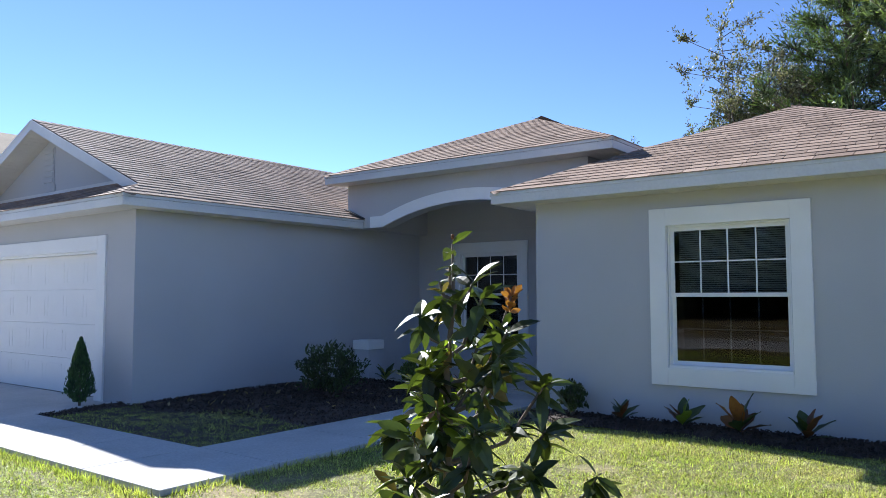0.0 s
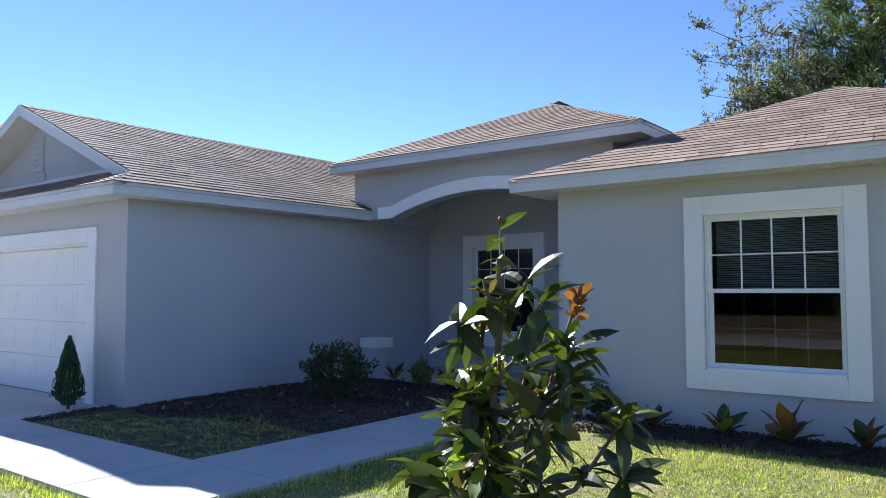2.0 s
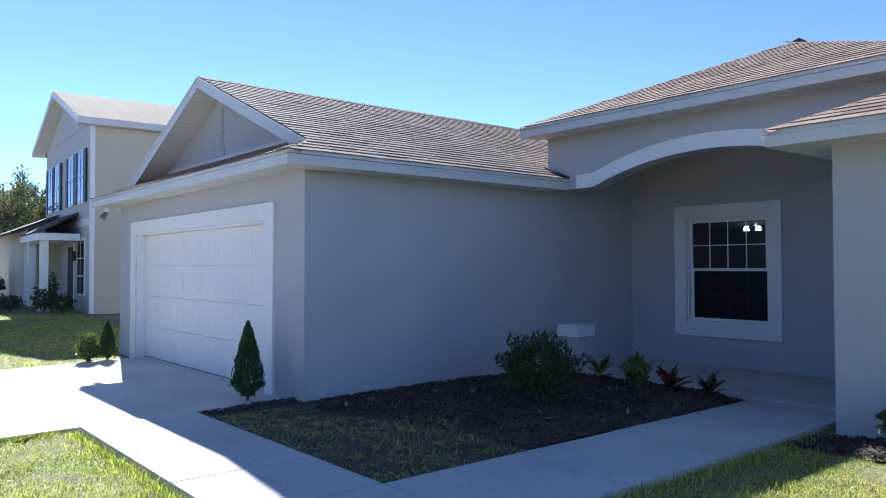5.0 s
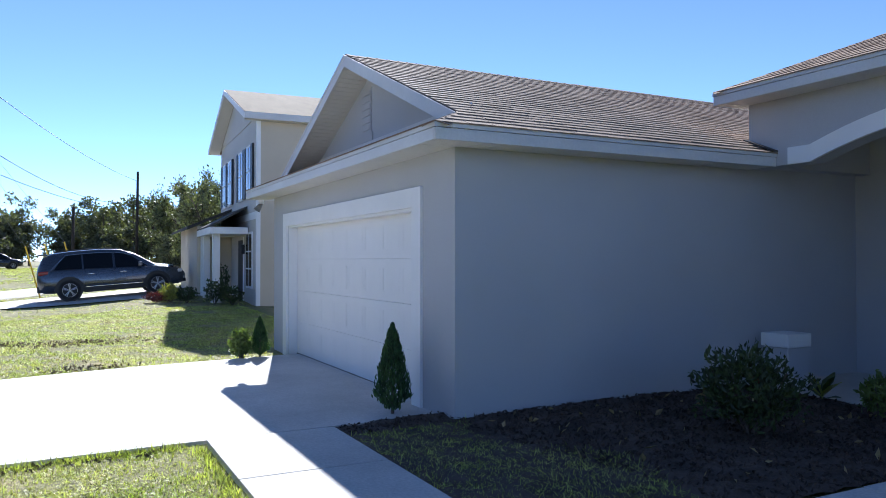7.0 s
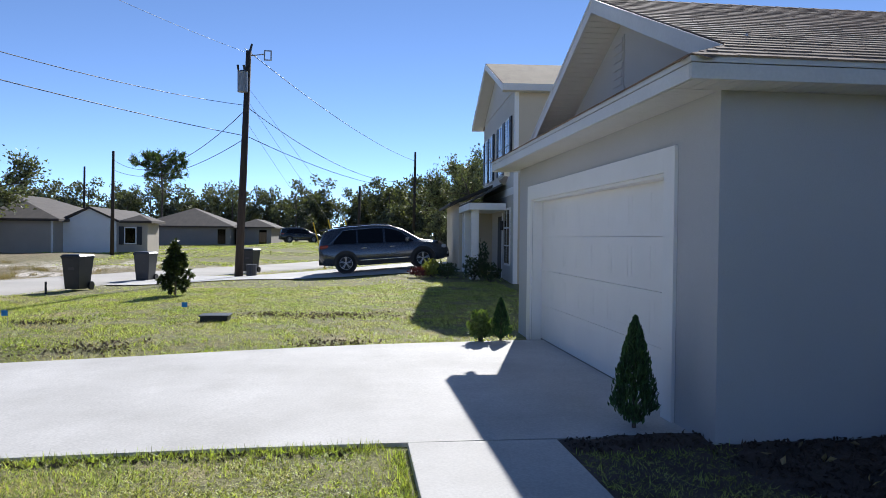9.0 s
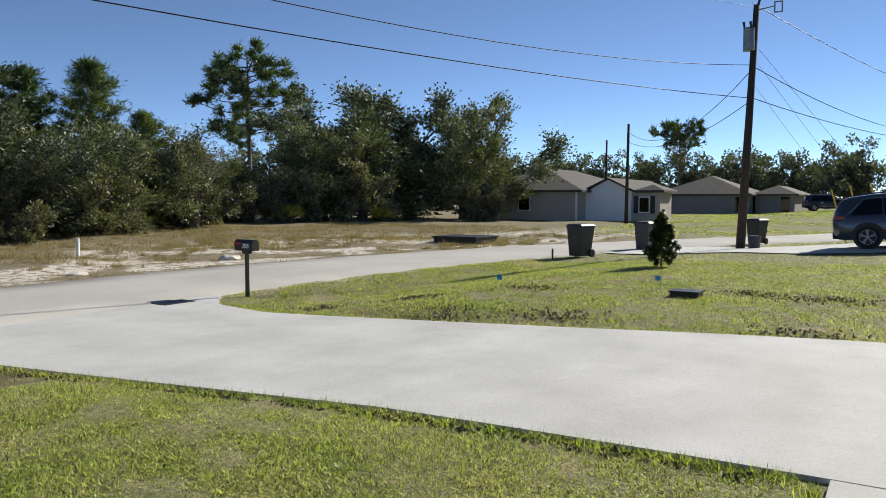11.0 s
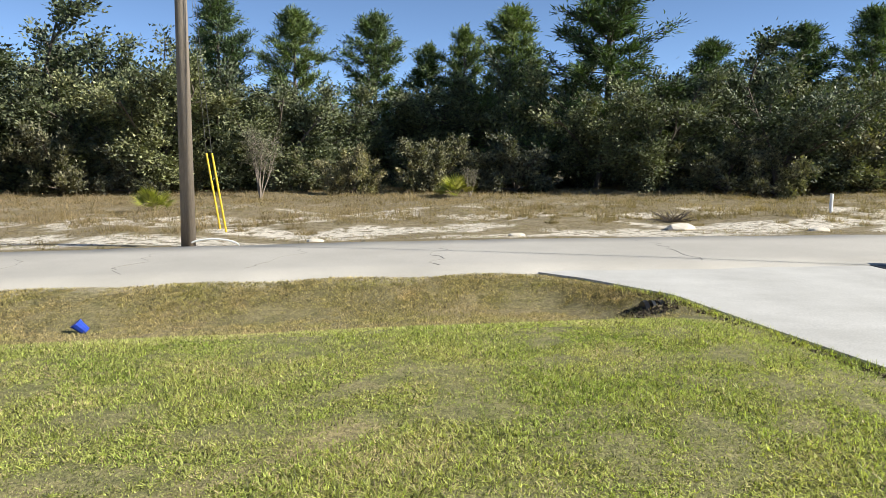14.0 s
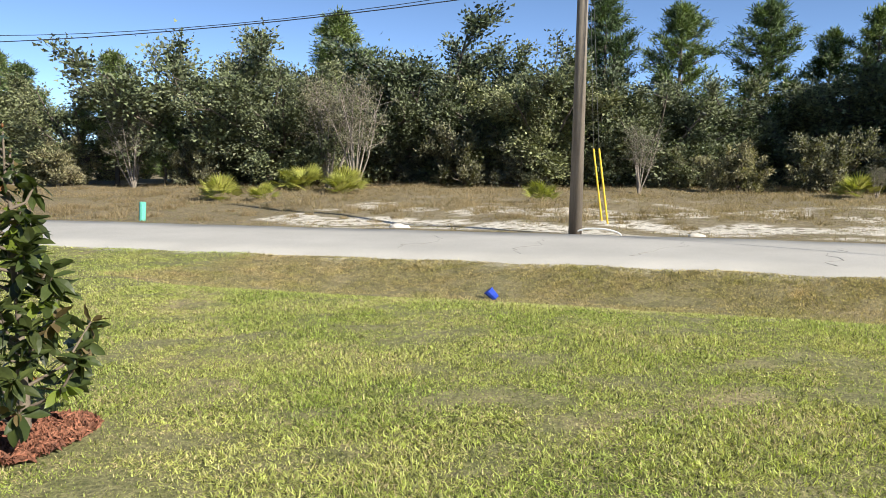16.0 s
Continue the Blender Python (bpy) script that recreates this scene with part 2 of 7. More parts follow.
def make_glass(name, tint):
    m, nt, p = nodes(name)
    tr = nt.nodes.new("ShaderNodeBsdfTransparent")
    tr.inputs[0].default_value = (*tint, 1)
    gl = node(nt, "ShaderNodeBsdfGlossy", Roughness=0.01)
    fr = node(nt, "ShaderNodeFresnel", IOR=1.5)
    mx = nt.nodes.new("ShaderNodeMixShader")
    nt.links.new(fr.outputs[0], mx.inputs[0])
    nt.links.new(tr.outputs[0], mx.inputs[1])
    nt.links.new(gl.outputs[0], mx.inputs[2])
    nt.links.new(mx.outputs[0], nt.nodes["Material Output"].inputs[0])
    return m


GLASS = make_glass("window_glass", (0.7, 0.74, 0.74))
SCREENED_GLASS = make_glass("screened_window_glass", (0.3, 0.33, 0.34))
CAR_GLASS = make_glass("tinted_car_glass", (0.06, 0.07, 0.07))
m_lamp, nt_lamp, p_lamp = nodes("lit_lamp_glass")
p_lamp.inputs["Emission Color"].default_value = (1.0, 0.93, 0.8, 1)
p_lamp.inputs["Emission Strength"].default_value = 3.0
LAMP_GLASS = m_lamp

# ground: lawn soil, dry field and sand, mixed by what grows there
GROUND, gnt, gp = nodes("lawn_and_field")
gco = gnt.nodes.new("ShaderNodeNewGeometry").outputs["Position"]
g_broad, g_mid, g_fine = noisy(gnt, gco, 0.45, 5, 0.6), noisy(gnt, gco, 3.5, 4, 0.65), noisy(gnt, gco, 45, 3, 0.7)
g_dry, g_sand = gnt.nodes.new("ShaderNodeAttribute"), gnt.nodes.new("ShaderNodeAttribute")
g_dry.attribute_name, g_sand.attribute_name = "dry", "sand"
lawn = mixed(gnt, ranged(gnt, g_mid, 0.35, 0.65), (0.185, 0.185, 0.062), (0.28, 0.25, 0.115))
lawn = mixed(gnt, ranged(gnt, g_broad, 0.55, 0.72), lawn, (0.40, 0.31, 0.16))
field = mixed(gnt, ranged(gnt, g_mid, 0.35, 0.65), (0.19, 0.15, 0.075), (0.28, 0.22, 0.125))
g_col = mixed(gnt, g_dry.outputs["Fac"], lawn, field)
sand_fac = gnt.nodes.new("ShaderNodeMath")
sand_fac.operation = "MULTIPLY"
gnt.links.new(g_sand.outputs["Fac"], sand_fac.inputs[0])
gnt.links.new(ranged(gnt, g_mid, 0.38, 0.52), sand_fac.inputs[1])
g_col = mixed(gnt, sand_fac.outputs[0], g_col, (0.74, 0.67, 0.57))
g_col = mixed(gnt, 1.0, g_col, ranged(gnt, g_fine, 0.3, 0.7, 0.45, 1.45), "MULTIPLY")
g_col = mixed(gnt, 1.0, g_col, ranged(gnt, noisy(gnt, gco, 14, 4, 0.7), 0.3, 0.7, 0.65, 1.3), "MULTIPLY")
gnt.links.new(g_col, gp.inputs["Base Color"])
gp.inputs["Roughness"].default_value = 0.95
g_bump = node(gnt, "ShaderNodeBump", Strength=0.8, Distance=0.03)
gnt.links.new(g_fine, g_bump.inputs["Height"])
gnt.links.new(g_bump.outputs[0], gp.inputs["Normal"])


# ---- building blocks ----
def thing(name, at=(0, 0, 0), label="", category="", group="", kind=""):
    ob = new(name)
    ob.location = at
    return tagged(ob, label, category, group, kind)


def part(name, bm, material, parent=None, label="", smooth=False):
    """One mesh object. Its coordinates are the world's; parent may stand anywhere."""
    if isinstance(bm, bmesh.types.BMesh):
        me = bpy.data.meshes.new(name)
        bm.normal_update()
        bm.to_mesh(me)
        bm.free()
    else:
        me = bm
    if material is not None and not me.materials:
        me.materials.append(material)
    if smooth:
        me.polygons.foreach_set("use_smooth", np.ones(len(me.polygons), dtype=bool))
    ob = new(name, me)
    if parent is not None:
        ob.parent = parent
        if parent.data is None:
            ob.matrix_parent_inverse = Matrix.Translation(-parent.location)
    return tagged(ob, label)


def mesh_np(name, v, f):
    me = bpy.data.meshes.new(name)
    v, f = np.asarray(v, dtype=np.float32), np.asarray(f, dtype=np.int32)
    me.vertices.add(len(v))
    me.vertices.foreach_set("co", v.ravel())
    me.loops.add(f.size)
    me.loops.foreach_set("vertex_index", f.ravel())
    me.polygons.add(len(f))
    me.polygons.foreach_set("loop_start", np.arange(0, f.size, f.shape[1], dtype=np.int32))
    me.polygons.foreach_set("use_smooth", np.zeros(len(f), dtype=bool))
    me.update(calc_edges=True)
    return me


def box(bm, x0, x1, y0, y1, z0, z1, bevel=0.0):
    r = bmesh.ops.create_cube(bm, size=1, matrix=Matrix.Translation(((x0 + x1) / 2, (y0 + y1) / 2, (z0 + z1) / 2)) @ Matrix.Diagonal((abs(x1 - x0), abs(y1 - y0), abs(z1 - z0), 1)))
    if bevel:
        edges = list({e for v in r["verts"] for e in v.link_edges})
        bmesh.ops.bevel(bm, geom=edges, offset=bevel, segments=2, affect="EDGES", profile=0.6)
    return bm


def boxed(*a, **k):
    return box(bmesh.new(), *a, **k)


def prism(bm, pts, z0, z1):
    """A flat outline (x, y), raised from z0 to z1."""
    lo, hi = [bm.verts.new((x, y, z0)) for x, y in pts], [bm.verts.new((x, y, z1)) for x, y in pts]
    bm.faces.new(lo[::-1]), bm.faces.new(hi)
    for i in range(len(pts)):
        j = (i + 1) % len(pts)
        bm.faces.new((lo[i], lo[j], hi[j], hi[i]))
    return bm


def slab(bm, pts, drop):
    """An outline of 3D points, thickened downwards by drop."""
    hi, lo = [bm.verts.new(p) for p in pts], [bm.verts.new((p[0], p[1], p[2] - drop)) for p in pts]
    bm.faces.new(hi), bm.faces.new(lo[::-1])
    for i in range(len(pts)):
        j = (i + 1) % len(pts)
        bm.faces.new((hi[j], hi[i], lo[i], lo[j]))
    bmesh.ops.recalc_face_normals(bm, faces=bm.faces[:])
    return bm


def tubes(segments, sides=6):
    """Tapered tubes between pairs of points: (p0, p1, r0, r1)."""
    v, f = [], []
    ring = np.linspace(0, 2 * math.pi, sides, endpoint=False)
    for p0, p1, r0, r1 in segments:
        p0, p1 = np.array(p0, float), np.array(p1, float)
        d = p1 - p0
        d /= np.linalg.norm(d) + 1e-9
        u = np.cross(d, (0.31, 0.95, 0.05) if abs(d[1]) < 0.9 else (1, 0, 0))
        u /= np.linalg.norm(u)
        w = np.cross(d, u)
        n = len(v)
        for p, r in ((p0, r0), (p1, r1)):
            for a in ring:
                v.append(p + r * (math.cos(a) * u + math.sin(a) * w))
        for i in range(sides):
            j = (i + 1) % sides
            f.append((n + i, n + j, n + sides + j, n + sides + i))
    return mesh_np("tubes", v, f)


def pipe(points, r, sides=6):
    """One unbroken tube along a line of points."""
    v, f = [], []
    pts = [np.array(p, float) for p in points]
    for i, p in enumerate(pts):
        d = pts[min(i + 1, len(pts) - 1)] - pts[max(i - 1, 0)]
        d /= np.linalg.norm(d) + 1e-9
        u = np.cross(d, (0.05, 0.06, 1.0) if abs(d[2]) < 0.9 else (1, 0, 0))
        u /= np.linalg.norm(u)
        w = np.cross(d, u)
        v += [p + r * (math.cos(a) * u + math.sin(a) * w) for a in np.linspace(0, 2 * math.pi, sides, endpoint=False)]
    for i in range(len(pts) - 1):
        for k in range(sides):
            j = (k + 1) % sides
            f.append((i * sides + k, i * sides + j, (i + 1) * sides + j, (i + 1) * sides + k))
    return mesh_np("pipe", v, f)


def leaves(centres, size, rng, shape=0.45, droop=0.0, up=0.35, normals=None):
    """Diamond leaves, folded a little along the rib, round the points given."""
    n = len(centres)
    d = rng.normal(size=(n, 3)) if normals is None else normals + rng.normal(size=(n, 3)) * 0.5
    d[:, 2] += up - droop
    d /= np.linalg.norm(d, axis=1)[:, None] + 1e-9
    s = np.cross(d, rng.normal(size=(n, 3)))
    s /= np.linalg.norm(s, axis=1)[:, None] + 1e-9
    L = size * rng.uniform(0.6, 1.3, (n, 1))
    k = np.cross(d, s) * L * 0.12
    base = centres - d * L * 0.5
    v = np.stack([base, base + d * L * 0.5 + s * L * shape * 0.5 + k, base + d * L, base + d * L * 0.5 - s * L * shape * 0.5 + k], axis=1).reshape(-1, 3)
    q = np.arange(n)[:, None] * 4
    return v, np.hstack([q, q + 1, q + 2, q + 3])


def slivers(centres, size, rng, shape, normals, up=0.25):
    """Leaves of one bent triangle each, for crowns that stay far off."""
    n = len(centres)
    d = normals + rng.normal(size=(n, 3)) * 0.6
    d[:, 2] += up
    d /= np.linalg.norm(d, axis=1)[:, None] + 1e-9
    s = np.cross(d, rng.normal(size=(n, 3)))
    s /= np.linalg.norm(s, axis=1)[:, None] + 1e-9
    L = size * rng.uniform(0.6, 1.4, (n, 1))
    v = np.stack([centres - d * L * 0.4 + s * L * shape * 0.3, centres + d * L * 0.6 + s * L * shape * 0.25, centres - s * L * shape * 0.7], axis=1).reshape(-1, 3)
    q = np.arange(n)[:, None] * 3
    return v, np.hstack([q, q + 1, q + 2])


def loft(bm, rings, close=True):
    rows = [[bm.verts.new(p) for p in ring] for ring in rings]
    for a, b in zip(rows, rows[1:]):
        n = len(a)
        for i in range(n if close else n - 1):
            j = (i + 1) % n
            bm.faces.new((a[i], a[j], b[j], b[i]))
    return rows


def rod(bm, p0, p1, r0, r1, sides=10):
    p0, p1 = Vector(p0), Vector(p1)
    q = (p1 - p0).to_track_quat("Z", "Y").to_matrix()
    ring = [q @ Vector((math.cos(a), math.sin(a), 0)) for a in (2 * math.pi * i / sides for i in range(sides))]
    rows = loft(bm, [[p0 + r0 * v for v in ring], [p1 + r1 * v for v in ring]])
    bm.faces.new(rows[0][::-1]), bm.faces.new(rows[1])
    return bm


# ---- the lie of the land ----
ROAD = [(70, 14), (40, 3.5), (24, -2.9), (14, -6.1), (8, -7.0), (2, -8.15), (-5, -9.55), (-10, -9.95), (-15, -10.15), (-20, -10.2), (-25, -9.4),
        (-31, -7.9), (-38, -5.0), (-46, -0.6), (-56, 5.5), (-75, 18), (-110, 38)]
road_x = np.array([p[0] for p in ROAD[::-1]], float)
road_y = np.array([p[1] for p in ROAD[::-1]], float)


def road_mid(x):
    """The road's middle line, rounded over its corners."""
    return sum(np.interp(x + o, road_x, road_y) for o in (-3, -1.5, 0, 1.5, 3)) / 5


def step(a, b, x):
    t = np.clip((x - a) / (b - a), 0, 1)
    return t * t * (3 - 2 * t)


def drive_left(y):
    return np.interp(y, (-7.8, -6.7, -5.2, 0.0, 3.0, 5.6), (-14.9, -13.9, -13.55, -14.1, -14.6, -14.98))


def drive_right(y):
    return np.interp(y, (-7.7, -6.7, -5.2, 0.0, 3.26, 5.6), (-7.4, -8.3, -9.12, -9.66, -9.66, -9.7))


def drive_z(y):
    return 0.035 - 0.235 * step(4.0, -7.5, y)


def ground_z(x, y):
    x, y = np.asarray(x, float), np.asarray(y, float)
    near = road_mid(x) + 2.4
    d = y - near                                    # how far inside the yard
    deep = 0.30 * step(3.5, 0.0, x) * step(-30, -16, x) + 0.04
    deep = np.where(x < -11, deep * 0.5, deep)
    ditch = -deep * step(0, 1.6, d) * (1 - step(2.4, 4.6, d))
    yard = -0.2 + 0.2 * step(0.5, 5.5, d) + ditch
    far = -0.22 + 0.02 * np.sin(x * 0.7) - 0.10 * step(0, 2.0, -d - 4.8) * (1 - step(2.5, 7.0, -d - 4.8)) + 0.25 * step(5, 16, -d - 4.8)
    far += 0.07 * np.sin(x * 0.9 + 1.3) * np.sin(y * 0.8) * step(1, 4, -d - 4.8) * (1 - step(40, 60, -d))
    z = np.where(d > 0, yard, np.where(d < -4.8, far, -0.24))
    z = z + 0.30 * step(-22, -38, x) * step(0, 7, y) * (1 - step(20, 60, -x - 30)) + 0.15 * step(-16, -25, x) * step(0, 6, y)
    edge = np.minimum(x - drive_left(y), drive_right(y) - x)
    on_drive = step(-1.1, 0.0, edge) * (y < 6) * (y > -8.5)
    z = z * (1 - on_drive) + (drive_z(y) - 0.035) * on_drive
    return z + 0.6 * step(46, 72, -x) * step(-13, -3, y)


def gz(x, y):
    return float(ground_z(x, y))


def spread(a, b, near):
    """Even steps from a to b, then growing ones out to the horizon."""
    inner = np.arange(a, b + near / 2, near)
    out = near * 1.16 ** np.arange(1, 62)
    out = np.cumsum(out)
    out = out[out < 2200]
    return np.concatenate([a - out[::-1], inner, b + out])


gx, gy = spread(-30, 16, 0.3), spread(-30, 11, 0.3)
X, Y = np.meshgrid(gx, gy)
rng = np.random.default_rng(5)
Z = ground_z(X, Y)
Z = Z + rng.normal(size=Z.shape) * 0.006 * ((np.abs(X) < 40) & (np.abs(Y) < 40))
gv = np.stack([X, Y, Z], axis=-1).reshape(-1, 3)
cols, rows_n = len(gx), len(gy)
ii = (np.arange(rows_n - 1)[:, None] * cols + np.arange(cols - 1)[None, :]).ravel()
ground_me = mesh_np("ground", gv, np.stack([ii, ii + 1, ii + cols + 1, ii + cols], axis=1))
side = Y - road_mid(X)
dry = np.where(side < 0, 1.0 - step(-40, -50, X) * step(-20, -11, Y), 0.55 * (1 - step(5.0, 7.5, side)) * (X > -9) * (X < 3)).ravel()
fx = X + 1.7 * np.sin(Y * 0.9 + 0.4 * X)
sandy = step(-2.5, -3.0, side) * (1 - step(-10.5, -15.0, side)) * (0.06 + 0.94 * (np.sin(fx * 0.55 + 1.0) * np.sin((side + 0.9 * np.sin(X * 0.6 + 1) + 0.45 * np.sin(X * 1.7 + Y)) * 1.35 + 0.6) > 0.04))
sandy = sandy * (X > -48) * (X < 9) + 0.6 * ((side > 2.2) & (side < 2.65)) * (X > -45)
for key, values in (("dry", dry), ("sand", sandy.ravel())):
    att = ground_me.attributes.new(key, "FLOAT", "POINT")
    att.data.foreach_set("value", np.ascontiguousarray(values, dtype=np.float32))
ground = part("ground", ground_me, GROUND, None, smooth=True)
tagged(ground, "green and dry lawn, ditch and sandy field", "ground", kind="structure")

# road
rx = np.concatenate([np.arange(-108, -40, 2.0), np.arange(-40, 24, 0.5), np.arange(24, 68, 2.0)])
tang = np.gradient(road_mid(rx), rx)
nrm = np.stack([-tang, np.ones_like(tang)], axis=1) / np.sqrt(1 + tang ** 2)[:, None]
rv, lanes = [], np.array([-2.42, -2.40, -1.2, 0, 1.2, 2.36, 2.40])
wob = 0.05 * np.sin(rx * 1.7) + 0.04 * np.sin(rx * 4.1)
for k, off in enumerate(lanes):
    px_, py_ = rx + nrm[:, 0] * (off + wob * (abs(off) > 2)), road_mid(rx) + nrm[:, 1] * (off + wob * (abs(off) > 2))
    zz = -0.2 + 0.04 * (1 - (off / 2.4) ** 2) - (0.1 if k in (0, 6) else 0) + 0.30 * step(-22, -38, px_) * step(0, 7, py_) * (1 - step(20, 60, -px_ - 30)) + 0.6 * step(46, 72, -px_) * step(-13, -3, py_)
    rv.append(np.stack([px_, py_, zz], axis=1))
n = len(rx)
rv = np.concatenate(rv)
jj = np.concatenate([np.arange(n - 1) + k * n for k in range(len(lanes) - 1)])
road = part("road", mesh_np("road", rv, np.stack([jj, jj + 1, jj + n + 1, jj + n], axis=1)), ASPHALT, None, smooth=True)
tagged(road, "worn pale grey asphalt road with cracks", "road", kind="structure")
# cracks and patches in the road
crack_segs = []
for cx, s0 in ((-3.4, 3), (-6.5, 5), (1.5, 7), (-10.5, 9), (-1.0, 11)):
    r2 = random.Random(s0)
    x0, y0 = cx, float(road_mid(cx)) - 1.6
    for k in range(14):
        x1, y1 = x0 + r2.uniform(-0.18, 0.2), y0 + r2.uniform(0.1, 0.35)
        if y1 > float(road_mid(cx)) + 2.0:
            break
        za = -0.2 + 0.04 * (1 - ((y0 - float(road_mid(x0))) / 2.4) ** 2)
        crack_segs.append(((x0, y0, za - 0.0015), (x1, y1, za - 0.0015), 0.004, 0.004))
        x0, y0 = x1, y1
part("crack", tubes(crack_segs, 4), surface("crack_tar", (0.20, 0.185, 0.165), (0.25, 0.23, 0.205), 2, 40, 0.9, 0), road)


# driveway, with its sawn joints
def sheet(name, edges_l, edges_r, ys, zf, thick, material, label, category="pavement"):
    v, f = [], []
    k = 9
    for y in ys:
        a, b = float(edges_l(y)), float(edges_r(y))
        for i in range(k):
            x = a + (b - a) * i / (k - 1)
            v.append((x, y, float(zf(y))))
        v.append((b, y, float(zf(y)) - thick)), v.append((a, y, float(zf(y)) - thick))
    w = k + 2
    for r in range(len(ys) - 1):
        for i in range(k - 1):
            f.append((r * w + i, r * w + i + 1, r * w + w + i + 1, r * w + w + i))
        f.append((r * w + k - 1, r * w + k, r * w + w + k, r * w + w + k - 1))
        f.append((r * w + k + 1, r * w, r * w + w, r * w + w + k + 1))
    ob = part(name, mesh_np(name, v, f), material)
    return tagged(ob, label, category, kind="structure")


dys = np.concatenate([np.arange(-7.75, 3.0, 0.25), np.arange(3.0, 5.6, 0.25), [5.62]])
driveway = sheet("driveway", drive_left, drive_right, dys, drive_z, 0.14, CONCRETE, "clean pale concrete driveway", "driveway")
# walkway from the driveway to the porch: slabs with open joints
walkway = thing("walkway", (-5.7, 4.0, 0), "pale concrete walkway slabs to the porch", "walkway", kind="structure")
for a, b in ((-9.60, -8.35), (-8.34, -7.24), (-7.23, -6.29)):
    part("slab", boxed(a, b, 3.26, 4.37, -0.08, 0.05, bevel=0.008), CONCRETE, walkway)
part("slab", boxed(-6.28, -5.155, 3.26, 4.37, -0.08, 0.05, bevel=0.008), CONCRETE, walkway)
for a, b in ((4.38, 5.62), (5.63, 6.87), (6.88, 8.12), (8.13, 9.38)):
    part("slab", boxed(-6.28, -5.155, a, b, -0.08, 0.05 + 0.004 * (a > 6), bevel=0.008), CONCRETE, walkway)
porch_floor = part("porch_floor", boxed(-9.36, -4.96, 9.39, 11.43, -0.1, 0.085, bevel=0.01), CONCRETE)
tagged(porch_floor, "bare concrete porch slab", "floor", kind="structure")


# ---- the grey house ----
PITCH = 0.42
house = thing("house", (-9.0, 9.0, 0), "single-storey grey stucco house with brown shingle roof and white trim", "house")


def wall_with_hole(name, axis, at, thick, a0, a1, z0, z1, hole=None, label=""):
    """A wall along x (axis 'x', its face at y = at, going back by thick) with one rectangular opening."""
    bm = bmesh.new()

    def piece(u0, u1, w0, w1):
        if u1 - u0 > 0.001 and w1 - w0 > 0.001:
            box(bm, u0, u1, at, at + thick, w0, w1) if axis == "x" else box(bm, at - thick, at, u0, u1, w0, w1)
    if hole:
        h0, h1, k0, k1 = hole
        piece(a0, h0, z0, z1), piece(h1, a1, z0, z1), piece(h0, h1, z0, k0), piece(h0, h1, k1, z1)
    else:
        piece(a0, a1, z0, z1)
    bmesh.ops.remove_doubles(bm, verts=bm.verts[:], dist=0.0005)
    return part(name, bm, STUCCO, house, label)


TOP = 2.64
wall_with_hole("wall", "x", 5.48, 0.2, -16.0, -9.36, -0.1, TOP, (-15.12, -10.28, -0.1, 2.10))
wall_with_hole("wall", "y", -9.36, 0.2, 5.68, 11.43, -0.1, TOP)
wall_with_hole("wall", "y", -15.8, 0.2, 5.68, 20.0, -0.1, TOP)
wall_with_hole("wall", "x", 11.43, 0.2, -9.56, -4.76, -0.1, 3.30, (-8.36, -7.10, 0.70, 2.25))
wall_with_hole("wall", "x", 8.36, 0.2, -4.96, 0.14, -0.1, TOP, (-3.25, -1.965, 0.665, 2.245))
wall_with_hole("wall", "y", -4.76, 0.2, 8.56, 9.45, -0.1, 2.62)
wall_with_hole("wall", "y", -4.76, 0.2, 9.45, 11.43, -0.1, 3.42)
wall_with_hole("wall", "y", 0.14, 0.2, 8.56, 20.0, -0.1, TOP)
wall_with_hole("wall", "x", 19.8, 0.2, -15.8, -0.06, -0.1, TOP)
part("crease", boxed(-9.35, -4.97, 11.422, 11.434, 2.655, 2.675, bevel=0.003), STUCCO, house)
# gable wall over the garage door, set back behind the skirt of roof
RIDGE_X, EAVE_Z = -12.68, 2.765
bm = bmesh.new()
gz_top = EAVE_Z + PITCH * (RIDGE_X + 16.38) - 0.06
f0 = [bm.verts.new(p) for p in ((-15.75, 6.0, 2.9), (-9.61, 6.0, 2.9), (-9.61, 6.0, 2.95), (RIDGE_X, 6.0, gz_top), (-15.75, 6.0, 2.95))]
f1 = [bm.verts.new((v.co.x, 6.15, v.co.z)) for v in f0]
bm.faces.new(f0), bm.faces.new(f1[::-1])
for i in range(5):
    j = (i + 1) % 5
    bm.faces.new((f0[j], f0[i], f1[i], f1[j]))
bmesh.ops.recalc_face_normals(bm, faces=bm.faces[:])
part("gable_wall", bm, STUCCO, house)
# false louvre in the gable, plastered over
LV = RIDGE_X - 0.25
louvre = part("gable_louvre", boxed(LV - 0.17, LV + 0.17, 5.985, 6.0, 3.32, 3.95, bevel=0.004), STUCCO, house, "plastered-over louvre vent")
for i in range(6):
    part("slat", boxed(LV - 0.15, LV + 0.15, 5.972, 5.99, 3.36 + 0.098 * i, 3.43 + 0.098 * i, bevel=0.006), STUCCO, louvre)
part("ledge", boxed(LV - 0.22, LV + 0.22, 5.975, 6.0, 3.20, 3.325, bevel=0.006), STUCCO, louvre)

# arched front of the porch
CX, CROWN, R_IN = -6.85, 2.935, 4.6


def arch_z(x, r, crown):
    return max(2.62, crown - r + math.sqrt(max(0.0, r * r - (x - CX) ** 2)))


